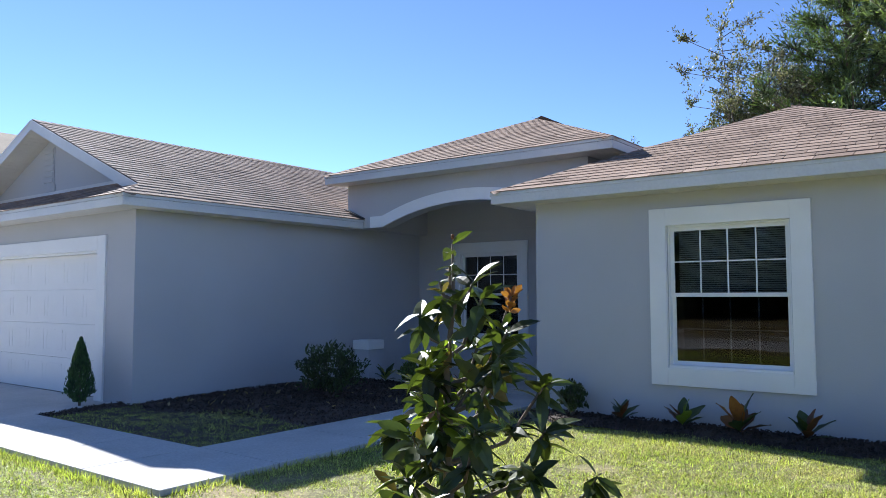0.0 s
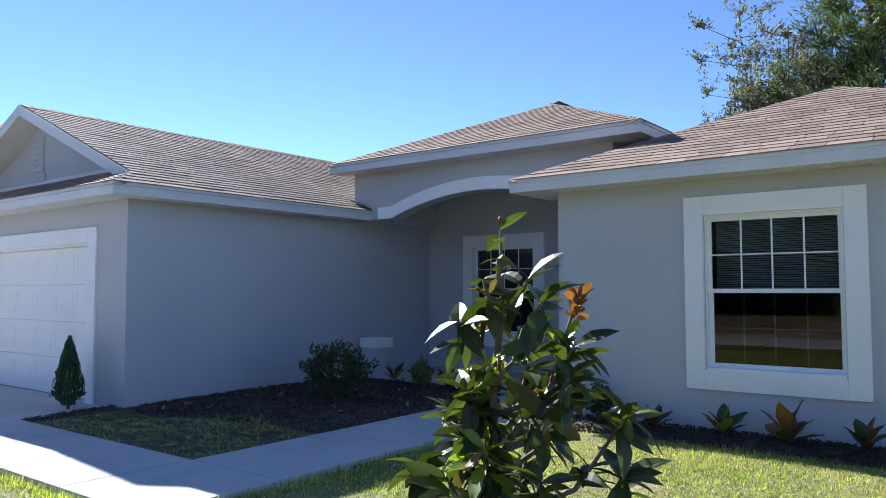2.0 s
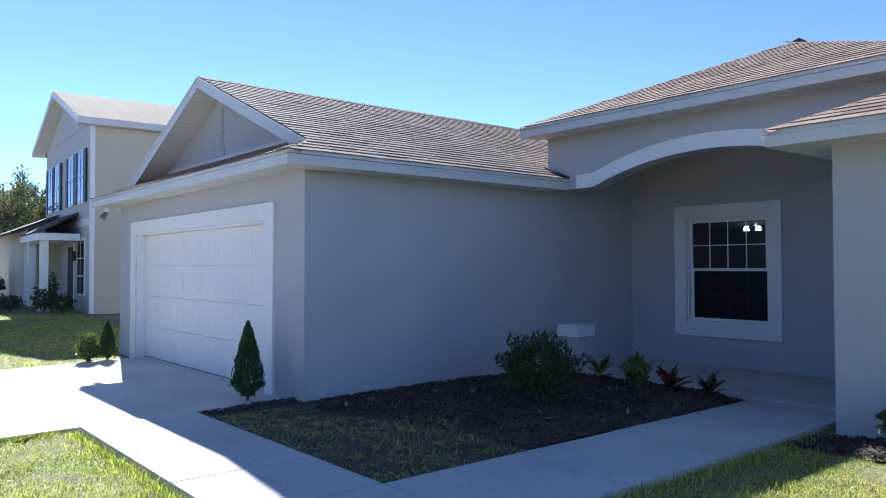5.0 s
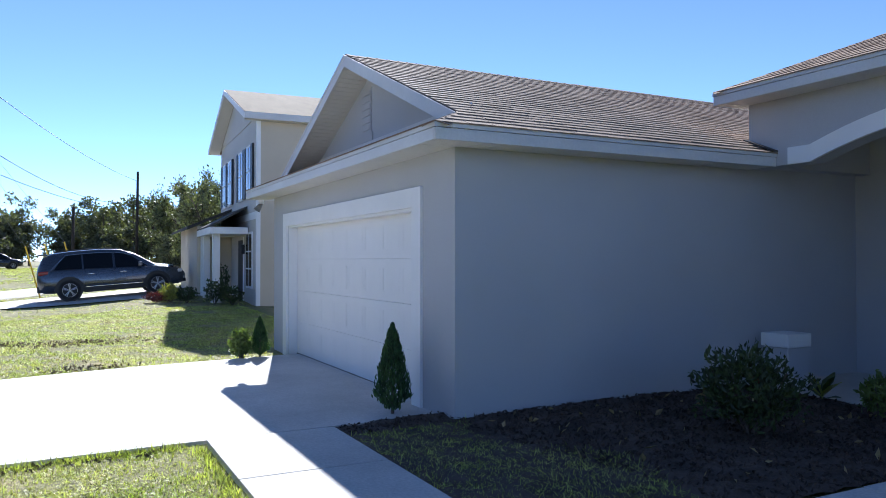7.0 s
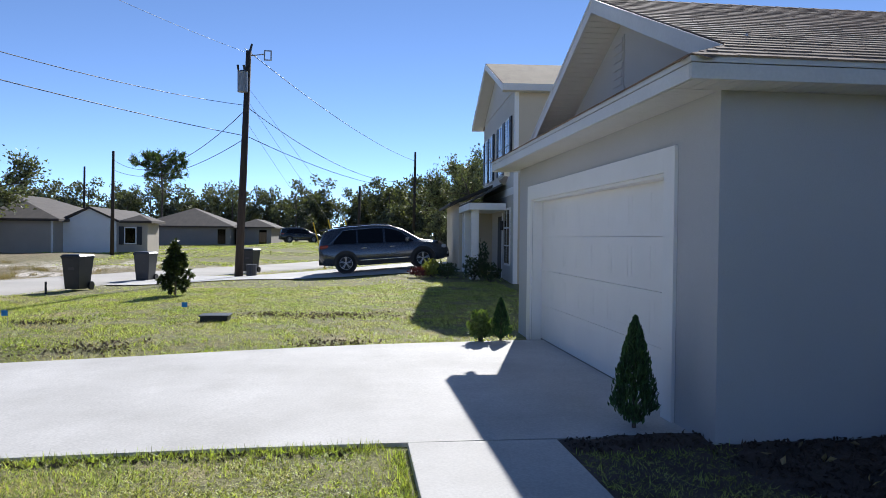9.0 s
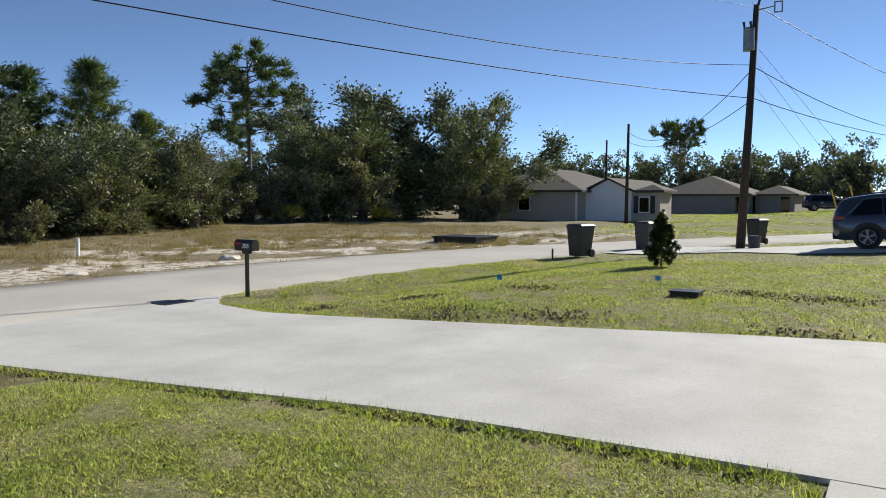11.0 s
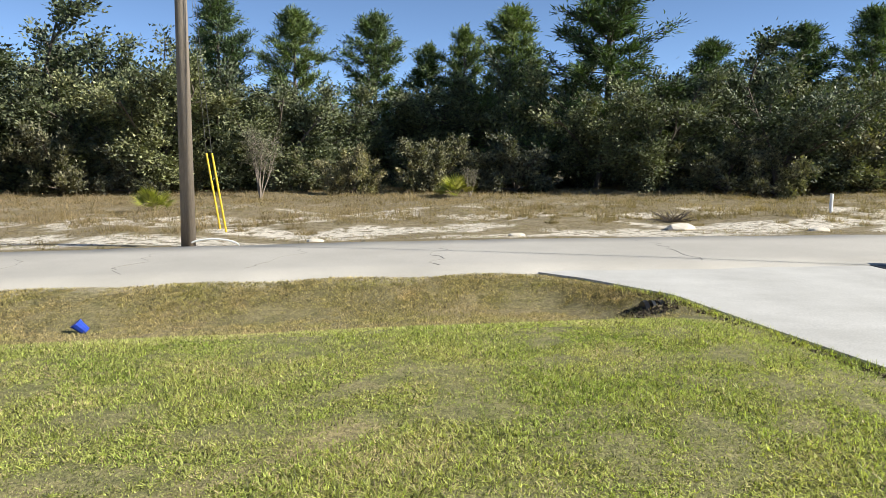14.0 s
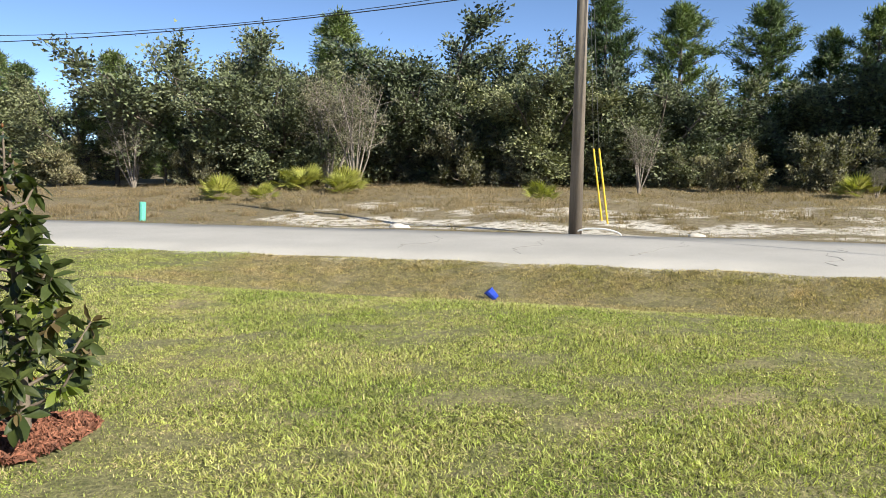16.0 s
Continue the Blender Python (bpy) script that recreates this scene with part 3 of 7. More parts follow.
bm = bmesh.new()
xs = [-9.36 + 4.4 * i / 32 for i in range(33)]
rows = []
for x in xs:
    z = arch_z(x, R_IN, CROWN)
    rows.append([bm.verts.new(p) for p in ((x, 9.45, z), (x, 9.45, 3.44), (x, 9.70, 3.44), (x, 9.70, z))])
for a, b in zip(rows, rows[1:]):
    for i in range(4):
        j = (i + 1) % 4
        bm.faces.new((a[i], a[j], b[j], b[i]))
bm.faces.new(rows[0][::-1]), bm.faces.new(rows[-1])
bmesh.ops.recalc_face_normals(bm, faces=bm.faces[:])
part("arch_wall", bm, STUCCO, house)
bm = bmesh.new()
rows = []
for x in xs[4:-1]:
    z0, z1 = arch_z(x, R_IN, CROWN) - 0.004, arch_z(x, R_IN, CROWN) + 0.185
    rows.append([bm.verts.new(p) for p in ((x, 9.415, z0), (x, 9.415, z1), (x, 9.452, z1), (x, 9.452, z0))])
for a, b in zip(rows, rows[1:]):
    for i in range(4):
        j = (i + 1) % 4
        bm.faces.new((a[i], a[j], b[j], b[i]))
bm.faces.new(rows[0][::-1]), bm.faces.new(rows[-1])
bmesh.ops.recalc_face_normals(bm, faces=bm.faces[:])
part("arch_trim", bm, TRIM, house, "white arched band over the porch opening")
part("porch_ceiling", boxed(-9.36, -4.96, 9.70, 11.43, 3.30, 3.36), STUCCO, house)
bm = boxed(-9.36, -9.16, 9.72, 14, 2.64, 3.44)
part("wall", bm, STUCCO, house)

# low pillar with a white cap at the porch
pillar = thing("porch_pillar", (-8.92, 9.55, 0.085), "short grey stucco pillar with a white cap", "pillar")
part("shaft", boxed(-9.13, -8.81, 9.40, 9.74, 0.0, 0.56, bevel=0.01), STUCCO, pillar)
part("cap", boxed(-9.155, -8.785, 9.375, 9.765, 0.56, 0.715, bevel=0.012), TRIM, pillar, "white painted cap")


# roofs: each plane is a deck with courses of shingles laid up the slope
TAB_W, TAB_H = 0.31, 0.142


def tab_mesh_arrays(x0, x1, s0, lift, taper=0.0):
    """One shingle in a plane's own axes: along the eave, up the slope, out of it."""
    t = 0.011 + lift
    return [(x0, s0, 0.0), (x1, s0, 0.0), (x1 , s0 + TAB_H + 0.02, 0.0), (x0, s0 + TAB_H + 0.02, 0.0), (x0, s0, t), (x1, s0, t), (x1, s0 + TAB_H + 0.02, 0.003), (x0, s0 + TAB_H + 0.02, 0.003)]


TAB_FACES = [(4, 5, 6, 7), (0, 1, 5, 4), (1, 2, 6, 5), (3, 0, 4, 7)]


def roof_plane(outline, eave, z_eave, material, parent, seed, singles=None):
    """outline: convex plan polygon (x, y); eave: '+x', '-x' or '-y', the side that is the eave; singles: plan box whose tabs are pieces."""
    r2 = random.Random(seed)
    c = 1 / math.sqrt(1 + PITCH ** 2)
    ax = {"+x": Vector((0, 1, 0)), "-x": Vector((0, -1, 0)), "-y": Vector((1, 0, 0)), "+y": Vector((-1, 0, 0))}[eave]
    up = {"+x": Vector((-1, 0, PITCH)), "-x": Vector((1, 0, PITCH)), "-y": Vector((0, 1, PITCH)), "+y": Vector((0, -1, PITCH))}[eave] * c
    out = ax.cross(up)
    if eave in ("+x", "-x"):
        e = max(p[0] for p in outline) if eave == "+x" else min(p[0] for p in outline)
        o = Vector((e, 0, z_eave))
    else:
        e = min(p[1] for p in outline) if eave == "-y" else max(p[1] for p in outline)
        o = Vector((0, e, z_eave))
    if singles is not None and "base" in singles:
        o = singles["base"]
    flat = []
    for x, y in outline:
        d = Vector((x, y, 0)) - Vector((o.x, o.y, 0))
        flat.append((d.dot(ax), (d.dot(Vector((up.x, up.y, 0))) / (c * c))))
    deck = bmesh.new()
    slab(deck, [tuple(o + ax * a + up * s) for a, s in flat], 0.05)
    roof = part("roof", deck, DECK, parent)

    def reach(s):
        hits = []
        for (a0, s0), (a1, s1) in zip(flat, flat[1:] + flat[:1]):
            if (s0 - s) * (s1 - s) <= 0 and abs(s1 - s0) > 1e-9:
                hits.append(a0 + (a1 - a0) * (s - s0) / (s1 - s0))
        return (min(hits), max(hits)) if len(hits) > 1 else None
    top = max(s for _, s in flat)
    low = min(s for _, s in flat)
    v, f, placed = [], [], []
    i = 0
    while True:
        s = low + i * TAB_H - (0.02 if i == 0 else 0)
        if s > top - 0.05:
            break
        span = reach(min(max(s + 0.03, low + 0.001), top - 0.01))
        i += 1
        if not span:
            continue
        a = span[0] - r2.uniform(0, TAB_W)
        while a < span[1]:
            w = TAB_W * r2.uniform(0.75, 1.25)
            a0, a1 = max(a, span[0]) + 0.0035, min(a + w, span[1]) - 0.0035
            lift = r2.choice((0, 0, 0.0015, 0.003))
            a += w
            if a1 - a0 < 0.03:
                continue
            mid = o + ax * ((a0 + a1) / 2) + up * s
            whole = a0 > span[0] + 0.35 and a1 < span[1] - 0.35
            if singles and whole and "box" in singles and singles["box"][0] < mid.x < singles["box"][1] and i <= singles["box"][2]:
                placed.append((a0, a1, s, lift))
                continue
            n = len(v)
            for x, y, z in tab_mesh_arrays(a0, a1, s, lift):
                ends = reach(min(max(y, low + 0.001), top - 0.004)) or span
                v.append(tuple(o + ax * min(max(x, ends[0]), ends[1]) + up * y + out * z))
            f += [tuple(n + k for k in q) for q in TAB_FACES]
    if v:
        tagged(part("shingles", mesh_np("shingles", v, f), material, roof), kind="stuff")
    return roof, placed, (o, ax, up, out)


GE = (-8.98, -16.38)
roof_plane([(GE[0], 5.08), (GE[0], 9.45), (RIDGE_X, 9.45), (RIDGE_X, 5.58), (GE[0] - 0.5, 5.58)], "+x", EAVE_Z, SHINGLE, house, 1)
base_right = Vector((GE[0], 0, EAVE_Z))
roof_plane([(-9.36, 9.45), (-9.36, 13.5), (RIDGE_X, 13.5), (RIDGE_X, 9.45)], "+x", EAVE_Z, SHINGLE, house, 2, {"base": base_right})
roof_plane([(GE[1], 5.08), (GE[1], 13.5), (RIDGE_X, 13.5), (RIDGE_X, 5.58), (GE[1] + 0.5, 5.58)], "-x", EAVE_Z, SHINGLE, house, 3)
roof_plane([(GE[1], 5.08), (GE[0], 5.08), (GE[0] - 0.92, 6.0), (GE[1] + 0.92, 6.0)], "-y", EAVE_Z, SHINGLE, house, 4)
PE0, PE1, PY, PZ = -9.55, -4.22, 9.07, 3.53
PM = (PE0 + PE1) / 2
roof_plane([(PE0, PY), (PE1, PY), (PM, PY + PM - PE0)], "-y", PZ, SHINGLE, house, 5)
roof_plane([(PE0, PY), (PM, PY + PM - PE0), (PM, 14.5), (PE0, 14.5)], "-x", PZ, SHINGLE, house, 6)
roof_plane([(PE1, PY), (PM, PY + PM - PE0), (PM, 14.5), (PE1, 14.5)], "+x", PZ, SHINGLE, house, 7)
WE0, WE1, WY = -5.38, 0.56, 7.96
WM = (WE0 + WE1) / 2
near_roof, near_tabs, near_axes = roof_plane([(WE0, WY), (WE1, WY), (WM, WY + WM - WE0)], "-y", EAVE_Z, SHINGLE, house, 8, {"box": (-5.2, -1.2, 20)})
roof_plane([(WE0, WY), (WM, WY + WM - WE0), (WM, 14.5), (WE0, 14.5)], "-x", EAVE_Z, SHINGLE, house, 9)
roof_plane([(WE1, WY), (WM, WY + WM - WE0), (WM, 14.5), (WE1, 14.5)], "+x", EAVE_Z, SHINGLE, house, 10)
MR = 4.6
roof_plane([(-15.73, 11.65), (-0.09, 11.65), (0.56 - MR, 11 + MR), (-16.38 + MR, 11 + MR)], "-y", EAVE_Z, SHINGLE, house, 11, {"base": Vector((0, 11.0, EAVE_Z))})
roof_plane([(-16.38, 11.0 + 2 * MR), (0.56, 11.0 + 2 * MR), (0.56 - MR, 11 + MR), (-16.38 + MR, 11 + MR)], "+y", EAVE_Z, SHINGLE, house, 12)
roof_plane([(-16.38, 11.0), (-16.38, 11 + 2 * MR), (-16.38 + MR, 11 + MR)], "-x", EAVE_Z, SHINGLE, house, 13)
roof_plane([(0.56, 11.0), (0.56, 11 + 2 * MR), (0.56 - MR, 11 + MR)], "+x", EAVE_Z, SHINGLE, house, 14)


cv = [(sx, y, h + fall) for y, h in ((0.0, 0.013), (0.19, 0.006)) for t_ in (0, -0.007) for sx, fall in ((-0.13, -0.052 + t_), (0, t_), (0.13, -0.052 + t_))]
CAP = mesh_np("ridge_cap", cv, [(0, 1, 7, 6), (1, 2, 8, 7), (0, 3, 4, 1), (1, 4, 5, 2)])
CAP.materials.append(SHINGLE_ONE)


def caps(p0, p1, parent, seed):
    """Bent cap shingles that overlap along a hip or a ridge."""
    p0, p1 = Vector(p0), Vector(p1)
    d = (p1 - p0).normalized()
    s = d.cross(Vector((0, 0, 1))).normalized()
    m = Matrix((s, d, s.cross(d))).transposed().to_4x4()
    for i in range(int((p1 - p0).length / 0.15)):
        ob = part("ridge_cap", CAP, None, parent)
        ob.matrix_basis = Matrix.Translation(p0 + d * (0.15 * i)) @ m


def rz(run, z=EAVE_Z):
    return z + PITCH * run


gr = RIDGE_X - GE[1]
caps((RIDGE_X, 5.58, rz(gr)), (RIDGE_X, 13.5, rz(gr)), house, 1)
caps((GE[0], 5.08, EAVE_Z), (GE[0] - 0.5, 5.58, rz(0.5)), house, 2)
pr = PM - PE0
caps((PE0, PY, PZ), (PM, PY + pr, rz(pr, PZ)), house, 3)
caps((PE1, PY, PZ), (PM, PY + pr, rz(pr, PZ)), house, 4)
caps((PM, PY + pr, rz(pr, PZ)), (PM, 14.5, rz(pr, PZ)), house, 5)
wr = WM - WE0
caps((WE0, WY, EAVE_Z), (WM, WY + wr, rz(wr)), house, 6)
caps((WE1, WY, EAVE_Z), (WM, WY + wr, rz(wr)), house, 7)
caps((WM, WY + wr, rz(wr)), (WM, 14.5, rz(wr)), house, 8)


# fascia boards with a drip edge, and ribbed soffits
def fascia(x0, x1, y0, y1, z):
    bm = boxed(x0, x1, y0, y1, z - 0.155, z - 0.012, bevel=0.004)
    box(bm, x0 - 0.008, x1 + 0.008, y0 - 0.008, y1 + 0.008, z - 0.045, z - 0.004, bevel=0.003)
    return part("fascia", bm, FASCIA, house)


def soffit(x0, x1, y0, y1, z, along="x"):
    bm = bmesh.new()
    n = max(1, int(((x1 - x0) if along == "x" else (y1 - y0)) / 0.10))
    for i in range(n):
        if along == "x":
            w = (x1 - x0) / n
            box(bm, x0 + i * w + 0.003, x0 + (i + 1) * w - 0.003, y0, y1, z, z + 0.012)
        else:
            w = (y1 - y0) / n
            box(bm, x0, x1, y0 + i * w + 0.003, y0 + (i + 1) * w - 0.003, z, z + 0.012)
    box(bm, x0, x1, y0, y1, z + 0.012, z + 0.02)
    return part("soffit", bm, SOFFIT, house)


fascia(GE[0] - 0.02, GE[0], 5.08, 9.44, EAVE_Z)
fascia(GE[1], GE[0] - 0.03, 5.08, 5.10, EAVE_Z)
fascia(GE[1], GE[1] + 0.02, 5.11, 13.0, EAVE_Z)
soffit(-9.35, GE[0] - 0.03, 5.12, 9.43, EAVE_Z - 0.150, "y")
soffit(GE[1] + 0.03, -9.36, 5.12, 5.47, EAVE_Z - 0.150, "x")
fascia(PE0, PE1, PY, PY + 0.02, PZ)
fascia(PE0, PE0 + 0.02, PY + 0.03, 13.2, PZ)
fascia(PE1 - 0.02, PE1, PY + 0.03, 11.0, PZ)
soffit(PE0 + 0.03, PE1 - 0.03, PY + 0.03, 9.44, PZ - 0.150, "x")
soffit(PE0 + 0.03, -9.37, 9.45, 12.0, PZ - 0.150, "y")
soffit(-4.75, PE1 - 0.03, 9.45, 11.0, PZ - 0.150, "y")
fascia(WE0, WE1, WY, WY + 0.02, EAVE_Z)
fascia(WE0, WE0 + 0.02, WY + 0.03, 9.40, EAVE_Z)
soffit(WE0 + 0.03, WE1 - 0.03, WY + 0.03, 8.35, EAVE_Z - 0.150, "x")
soffit(WE0 + 0.03, -4.97, 8.36, 9.40, EAVE_Z - 0.150, "y")


# rakes of the garage gable
def rake(sign):
    bm = bmesh.new()
    e = GE[0] - 0.5 if sign > 0 else GE[1] + 0.5
    a, b = Vector((e, 0, rz(0.5))), Vector((RIDGE_X, 0, rz(gr)))
    for y0, y1, top_, bot in ((5.56, 5.585, -0.008, -0.165), (5.552, 5.56, -0.002, -0.045)):
        pts = [(a.x, y0, a.z + top_), (b.x, y0, b.z + top_), (b.x, y0, b.z + bot), (a.x, y0, a.z + bot)]
        lo = [bm.verts.new(p) for p in pts]
        hi = [bm.verts.new((p[0], y1, p[2])) for p in pts]
        bm.faces.new(lo), bm.faces.new(hi[::-1])
        for i in range(4):
            j = (i + 1) % 4
            bm.faces.new((lo[j], lo[i], hi[i], hi[j]))
    bmesh.ops.recalc_face_normals(bm, faces=bm.faces[:])
    part("rake_board", bm, FASCIA, house)
    n = 34
    for i in range(n):
        bm = bmesh.new()
        p, q = a.lerp(b, (i + 0.04) / n), a.lerp(b, (i + 0.96) / n)
        slab(bm, [(p.x, 5.586, p.z - 0.12), (q.x, 5.586, q.z - 0.12), (q.x, 5.998, q.z - 0.12), (p.x, 5.998, p.z - 0.12)], 0.012)
        part("soffit_panel", bm, SOFFIT, house)


rake(1), rake(-1)
# flashing where the skirt meets the gable, and at the porch wall
part("flashing", boxed(-15.4, -9.95, 5.985, 6.0, rz(0.9) + 0.0, rz(0.92) + 0.05), FASCIA, house)
bm = bmesh.new()
slab(bm, [(-8.96, 9.36, EAVE_Z + 0.03), (-8.96, 9.45, EAVE_Z + 0.03), (-9.37, 9.45, rz(0.4) + 0.04), (-9.37, 9.36, rz(0.4) + 0.04)], 0.015)
part("flashing", bm, surface("dark_flashing", (0.05, 0.045, 0.04), (0.09, 0.08, 0.07), 4, 50, 0.6, 0.1, 0.001, metal=0.3), house)

# garage door in its white surround
surround = part("garage_surround", bmesh.new(), TRIM, house, "white flat surround of the garage opening")
for dims in ((-15.335, -15.12, 5.45, 5.485, -0.02, 2.305), (-10.28, -10.065, 5.45, 5.485, -0.02, 2.305), (-15.12, -10.28, 5.45, 5.485, 2.10, 2.305)):
    part("casing", boxed(*dims, bevel=0.004), TRIM, surround)
for dims in ((-15.12, -15.09, 5.486, 5.66, 0.0, 2.10), (-10.31, -10.28, 5.486, 5.66, 0.0, 2.10), (-15.09, -10.31, 5.486, 5.66, 2.07, 2.10)):
    part("jamb", boxed(*dims), TRIM, surround)
garage_door = part("garage_door", boxed(-15.09, -10.31, 5.655, 5.675, 0.03, 2.07), DOOR_WHITE, house, "closed white sectional garage door with shallow panels")
for r in range(4):
    z0 = 0.04 + 0.5075 * r
    section = part("door_section", boxed(-15.085, -10.315, 5.625, 5.655, z0 + 0.0015, z0 + 0.506, bevel=0.003), DOOR_WHITE, garage_door)
    bm = bmesh.new()
    for k in range(8):
        x0 = -15.02 + 0.5925 * k
        for dims in ((x0, x0 + 0.5, z0 + 0.10, z0 + 0.115), (x0, x0 + 0.5, z0 + 0.40, z0 + 0.415), (x0, x0 + 0.015, z0 + 0.10, z0 + 0.415), (x0 + 0.485, x0 + 0.5, z0 + 0.10, z0 + 0.415)):
            box(bm, dims[0], dims[1], 5.6236, 5.626, dims[2], dims[3])
    section.data.update()
    part("panel_moulding", bm, DOOR_WHITE, garage_door)
part("seal", boxed(-15.09, -10.31, 5.62, 5.66, 0.012, 0.038), BLACK, garage_door, "black rubber bottom seal")


# windows: casing, sash frames, panes, bars
def window(name, x0, x1, y, z0, z1, casing, label):
    """x0..z1: the outer edges of the white surround; y: the wall's face."""
    w = part(name, bmesh.new(), TRIM, house, label)
    c = casing
    for d in ((x0, x0 + c, z0, z1), (x1 - c, x1, z0, z1), (x0 + c, x1 - c, z1 - c, z1), (x0 + c, x1 - c, z0, z0 + c)):
        part("casing", boxed(d[0], d[1], y - 0.038, y + 0.004, d[2], d[3], bevel=0.004), TRIM, w)
    a, b, lo, hi = x0 + c, x1 - c, z0 + c, z1 - c
    bm = bmesh.new()
    for d in ((a, a + 0.022, lo, hi), (b - 0.022, b, lo, hi), (a + 0.022, b - 0.022, hi - 0.022, hi), (a + 0.022, b - 0.022, lo, lo + 0.03)):
        box(bm, d[0], d[1], y + 0.004, y + 0.12, d[2], d[3])
    part("reveal", bm, TRIM, w)
    mid = (lo + hi) / 2 + 0.015
    for low, top_, yy, n in ((lo + 0.03, mid + 0.02, y + 0.078, "lower_sash"), (mid - 0.02, hi - 0.022, y + 0.045, "upper_sash")):
        bm = bmesh.new()
        s = 0.042
        for d in ((a + 0.022, a + 0.022 + s, low, top_), (b - 0.022 - s, b - 0.022, low, top_), (a + 0.022 + s, b - 0.022 - s, top_ - s, top_), (a + 0.022 + s, b - 0.022 - s, low, low + s)):
            box(bm, d[0], d[1], yy, yy + 0.03, d[2], d[3])
        part(n, bm, TRIM, w)
        p = part("pane", boxed(a + 0.06, b - 0.06, yy + 0.012, yy + 0.016, low + s - 0.004, top_ - s + 0.004), SCREENED_GLASS if n == "lower_sash" else GLASS, w)
        p.visible_shadow = False
        bm = bmesh.new()
        by = 0.018 if n == "lower_sash" else 0.0035
        gx0, gx1, gz0, gz1 = a + 0.064, b - 0.064, low + s, top_ - s
        for k in range(1, 4):
            gxm = gx0 + (gx1 - gx0) * k / 4
            box(bm, gxm - 0.008, gxm + 0.008, yy + by, yy + by + 0.006, gz0, gz1)
        box(bm, gx0, gx1, yy + by - 0.0005, yy + by + 0.0065, (gz0 + gz1) / 2 - 0.007, (gz0 + gz1) / 2 + 0.007)
        part("glazing_bars", bm, TRIM, w)
    part("sill", boxed(a + 0.01, b - 0.01, y - 0.02, y + 0.045, lo - 0.004, lo + 0.028, bevel=0.004), TRIM, w)
    return (a, b, lo, mid, hi)


wa, wb, wlo, wmid, whi = window("window_1", -3.455, -1.76, 8.36, 0.46, 2.44, 0.195, "white double-hung window with grille bars and closed blinds")
window("window_2", -8.56, -6.905, 11.43, 0.505, 2.44, 0.195, "white double-hung window with grille bars under the porch")
# rooms behind the windows, their dimness put into the lining's dark colour
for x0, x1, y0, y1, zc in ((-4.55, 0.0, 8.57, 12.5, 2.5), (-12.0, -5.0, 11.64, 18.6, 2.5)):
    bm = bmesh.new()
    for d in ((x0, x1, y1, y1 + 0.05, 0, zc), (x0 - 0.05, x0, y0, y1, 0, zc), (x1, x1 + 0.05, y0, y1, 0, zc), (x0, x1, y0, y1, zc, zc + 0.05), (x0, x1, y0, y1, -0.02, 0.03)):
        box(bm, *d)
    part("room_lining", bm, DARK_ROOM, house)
blind = thing("window_blind", (-2.6, 8.6, 2.2), "lowered horizontal slat blind behind the window", "blind")
for i in range(32):
    z = 2.20 - 0.024 * i
    bm = bmesh.new()
    slab(bm, [(wa + 0.05, 8.60, z), (wb - 0.05, 8.60, z), (wb - 0.05, 8.618, z - 0.014), (wa + 0.05, 8.618, z - 0.014)], 0.002)
    part("slat", bm, BLIND, blind)
part("head_rail", boxed(wa + 0.04, wb - 0.04, 8.59, 8.63, 2.205, 2.235, bevel=0.004), BLIND, blind)
LMX, LMY = -10.5, 17.45
lamp = thing("ceiling_lamp", (LMX, LMY, 2.5), "lit flush ceiling lamp with frosted shades", "lamp")
part("plate", rod(bmesh.new(), (LMX, LMY, 2.44), (LMX, LMY, 2.5), 0.09, 0.12), GREY_STEEL, lamp)
for dx in (-0.14, 0.14):
    bm = bmesh.new()
    rod(bm, (LMX + dx, LMY, 2.34), (LMX + dx, LMY, 2.44), 0.07, 0.045)
    part("shade", bm, LAMP_GLASS, lamp, "glowing frosted glass shade")
# flood lamp under the eave beside the garage
flood = thing("flood_lamp", (-16.2, 5.3, 2.6), "small outdoor flood lamp under the garage eave", "lamp")
part("mount", rod(bmesh.new(), (-16.2, 5.3, 2.6), (-16.2, 5.3, 2.53), 0.045, 0.045), TRIM, flood)
part("head", rod(bmesh.new(), (-16.2, 5.3, 2.53), (-16.2, 5.22, 2.42), 0.03, 0.065), GREY_STEEL, flood)


# ---- garden bed, mulch and lawn ----
rng = np.random.default_rng(11)


def bed_z(x, y):
    return 0.03 + 0.05 * step(5.0, 6.5, y) * step(-6.3, -6.8, x) + 0.012 * np.sin(x * 3.1) * np.sin(y * 2.7)


def sheet_grid(name, x0, x1, y0, y1, zf, material, label, step_=0.12, jag=0.0):
    xs_, ys_ = np.arange(x0, x1 + step_ / 2, step_), np.arange(y0, y1 + step_ / 2, step_)
    A, B = np.meshgrid(xs_, ys_)
    C = zf(A, B) + rng.normal(size=A.shape) * 0.008
    v = np.stack([A, B, C], -1).reshape(-1, 3)
    k = (np.arange(len(ys_) - 1)[:, None] * len(xs_) + np.arange(len(xs_) - 1)[None, :]).ravel()
    ob = part(name, mesh_np(name, v, np.stack([k, k + 1, k + len(xs_) + 1, k + len(xs_)], 1)), material)
    return tagged(ob, label, "ground", kind="structure")


sheet_grid("mulch_bed", -9.70, -6.285, 4.375, 9.39, bed_z, MULCH, "dark mulch bed beside the garage wall")


def strip_z(x, y):
    return 0.012 + 0.045 * step(7.72, 8.25, y) * step(-5.1, -4.5, x)


sheet_grid("mulch_strip", -5.15, 0.2, 7.72, 8.36, strip_z, MULCH, "dark mulch strip under the window")


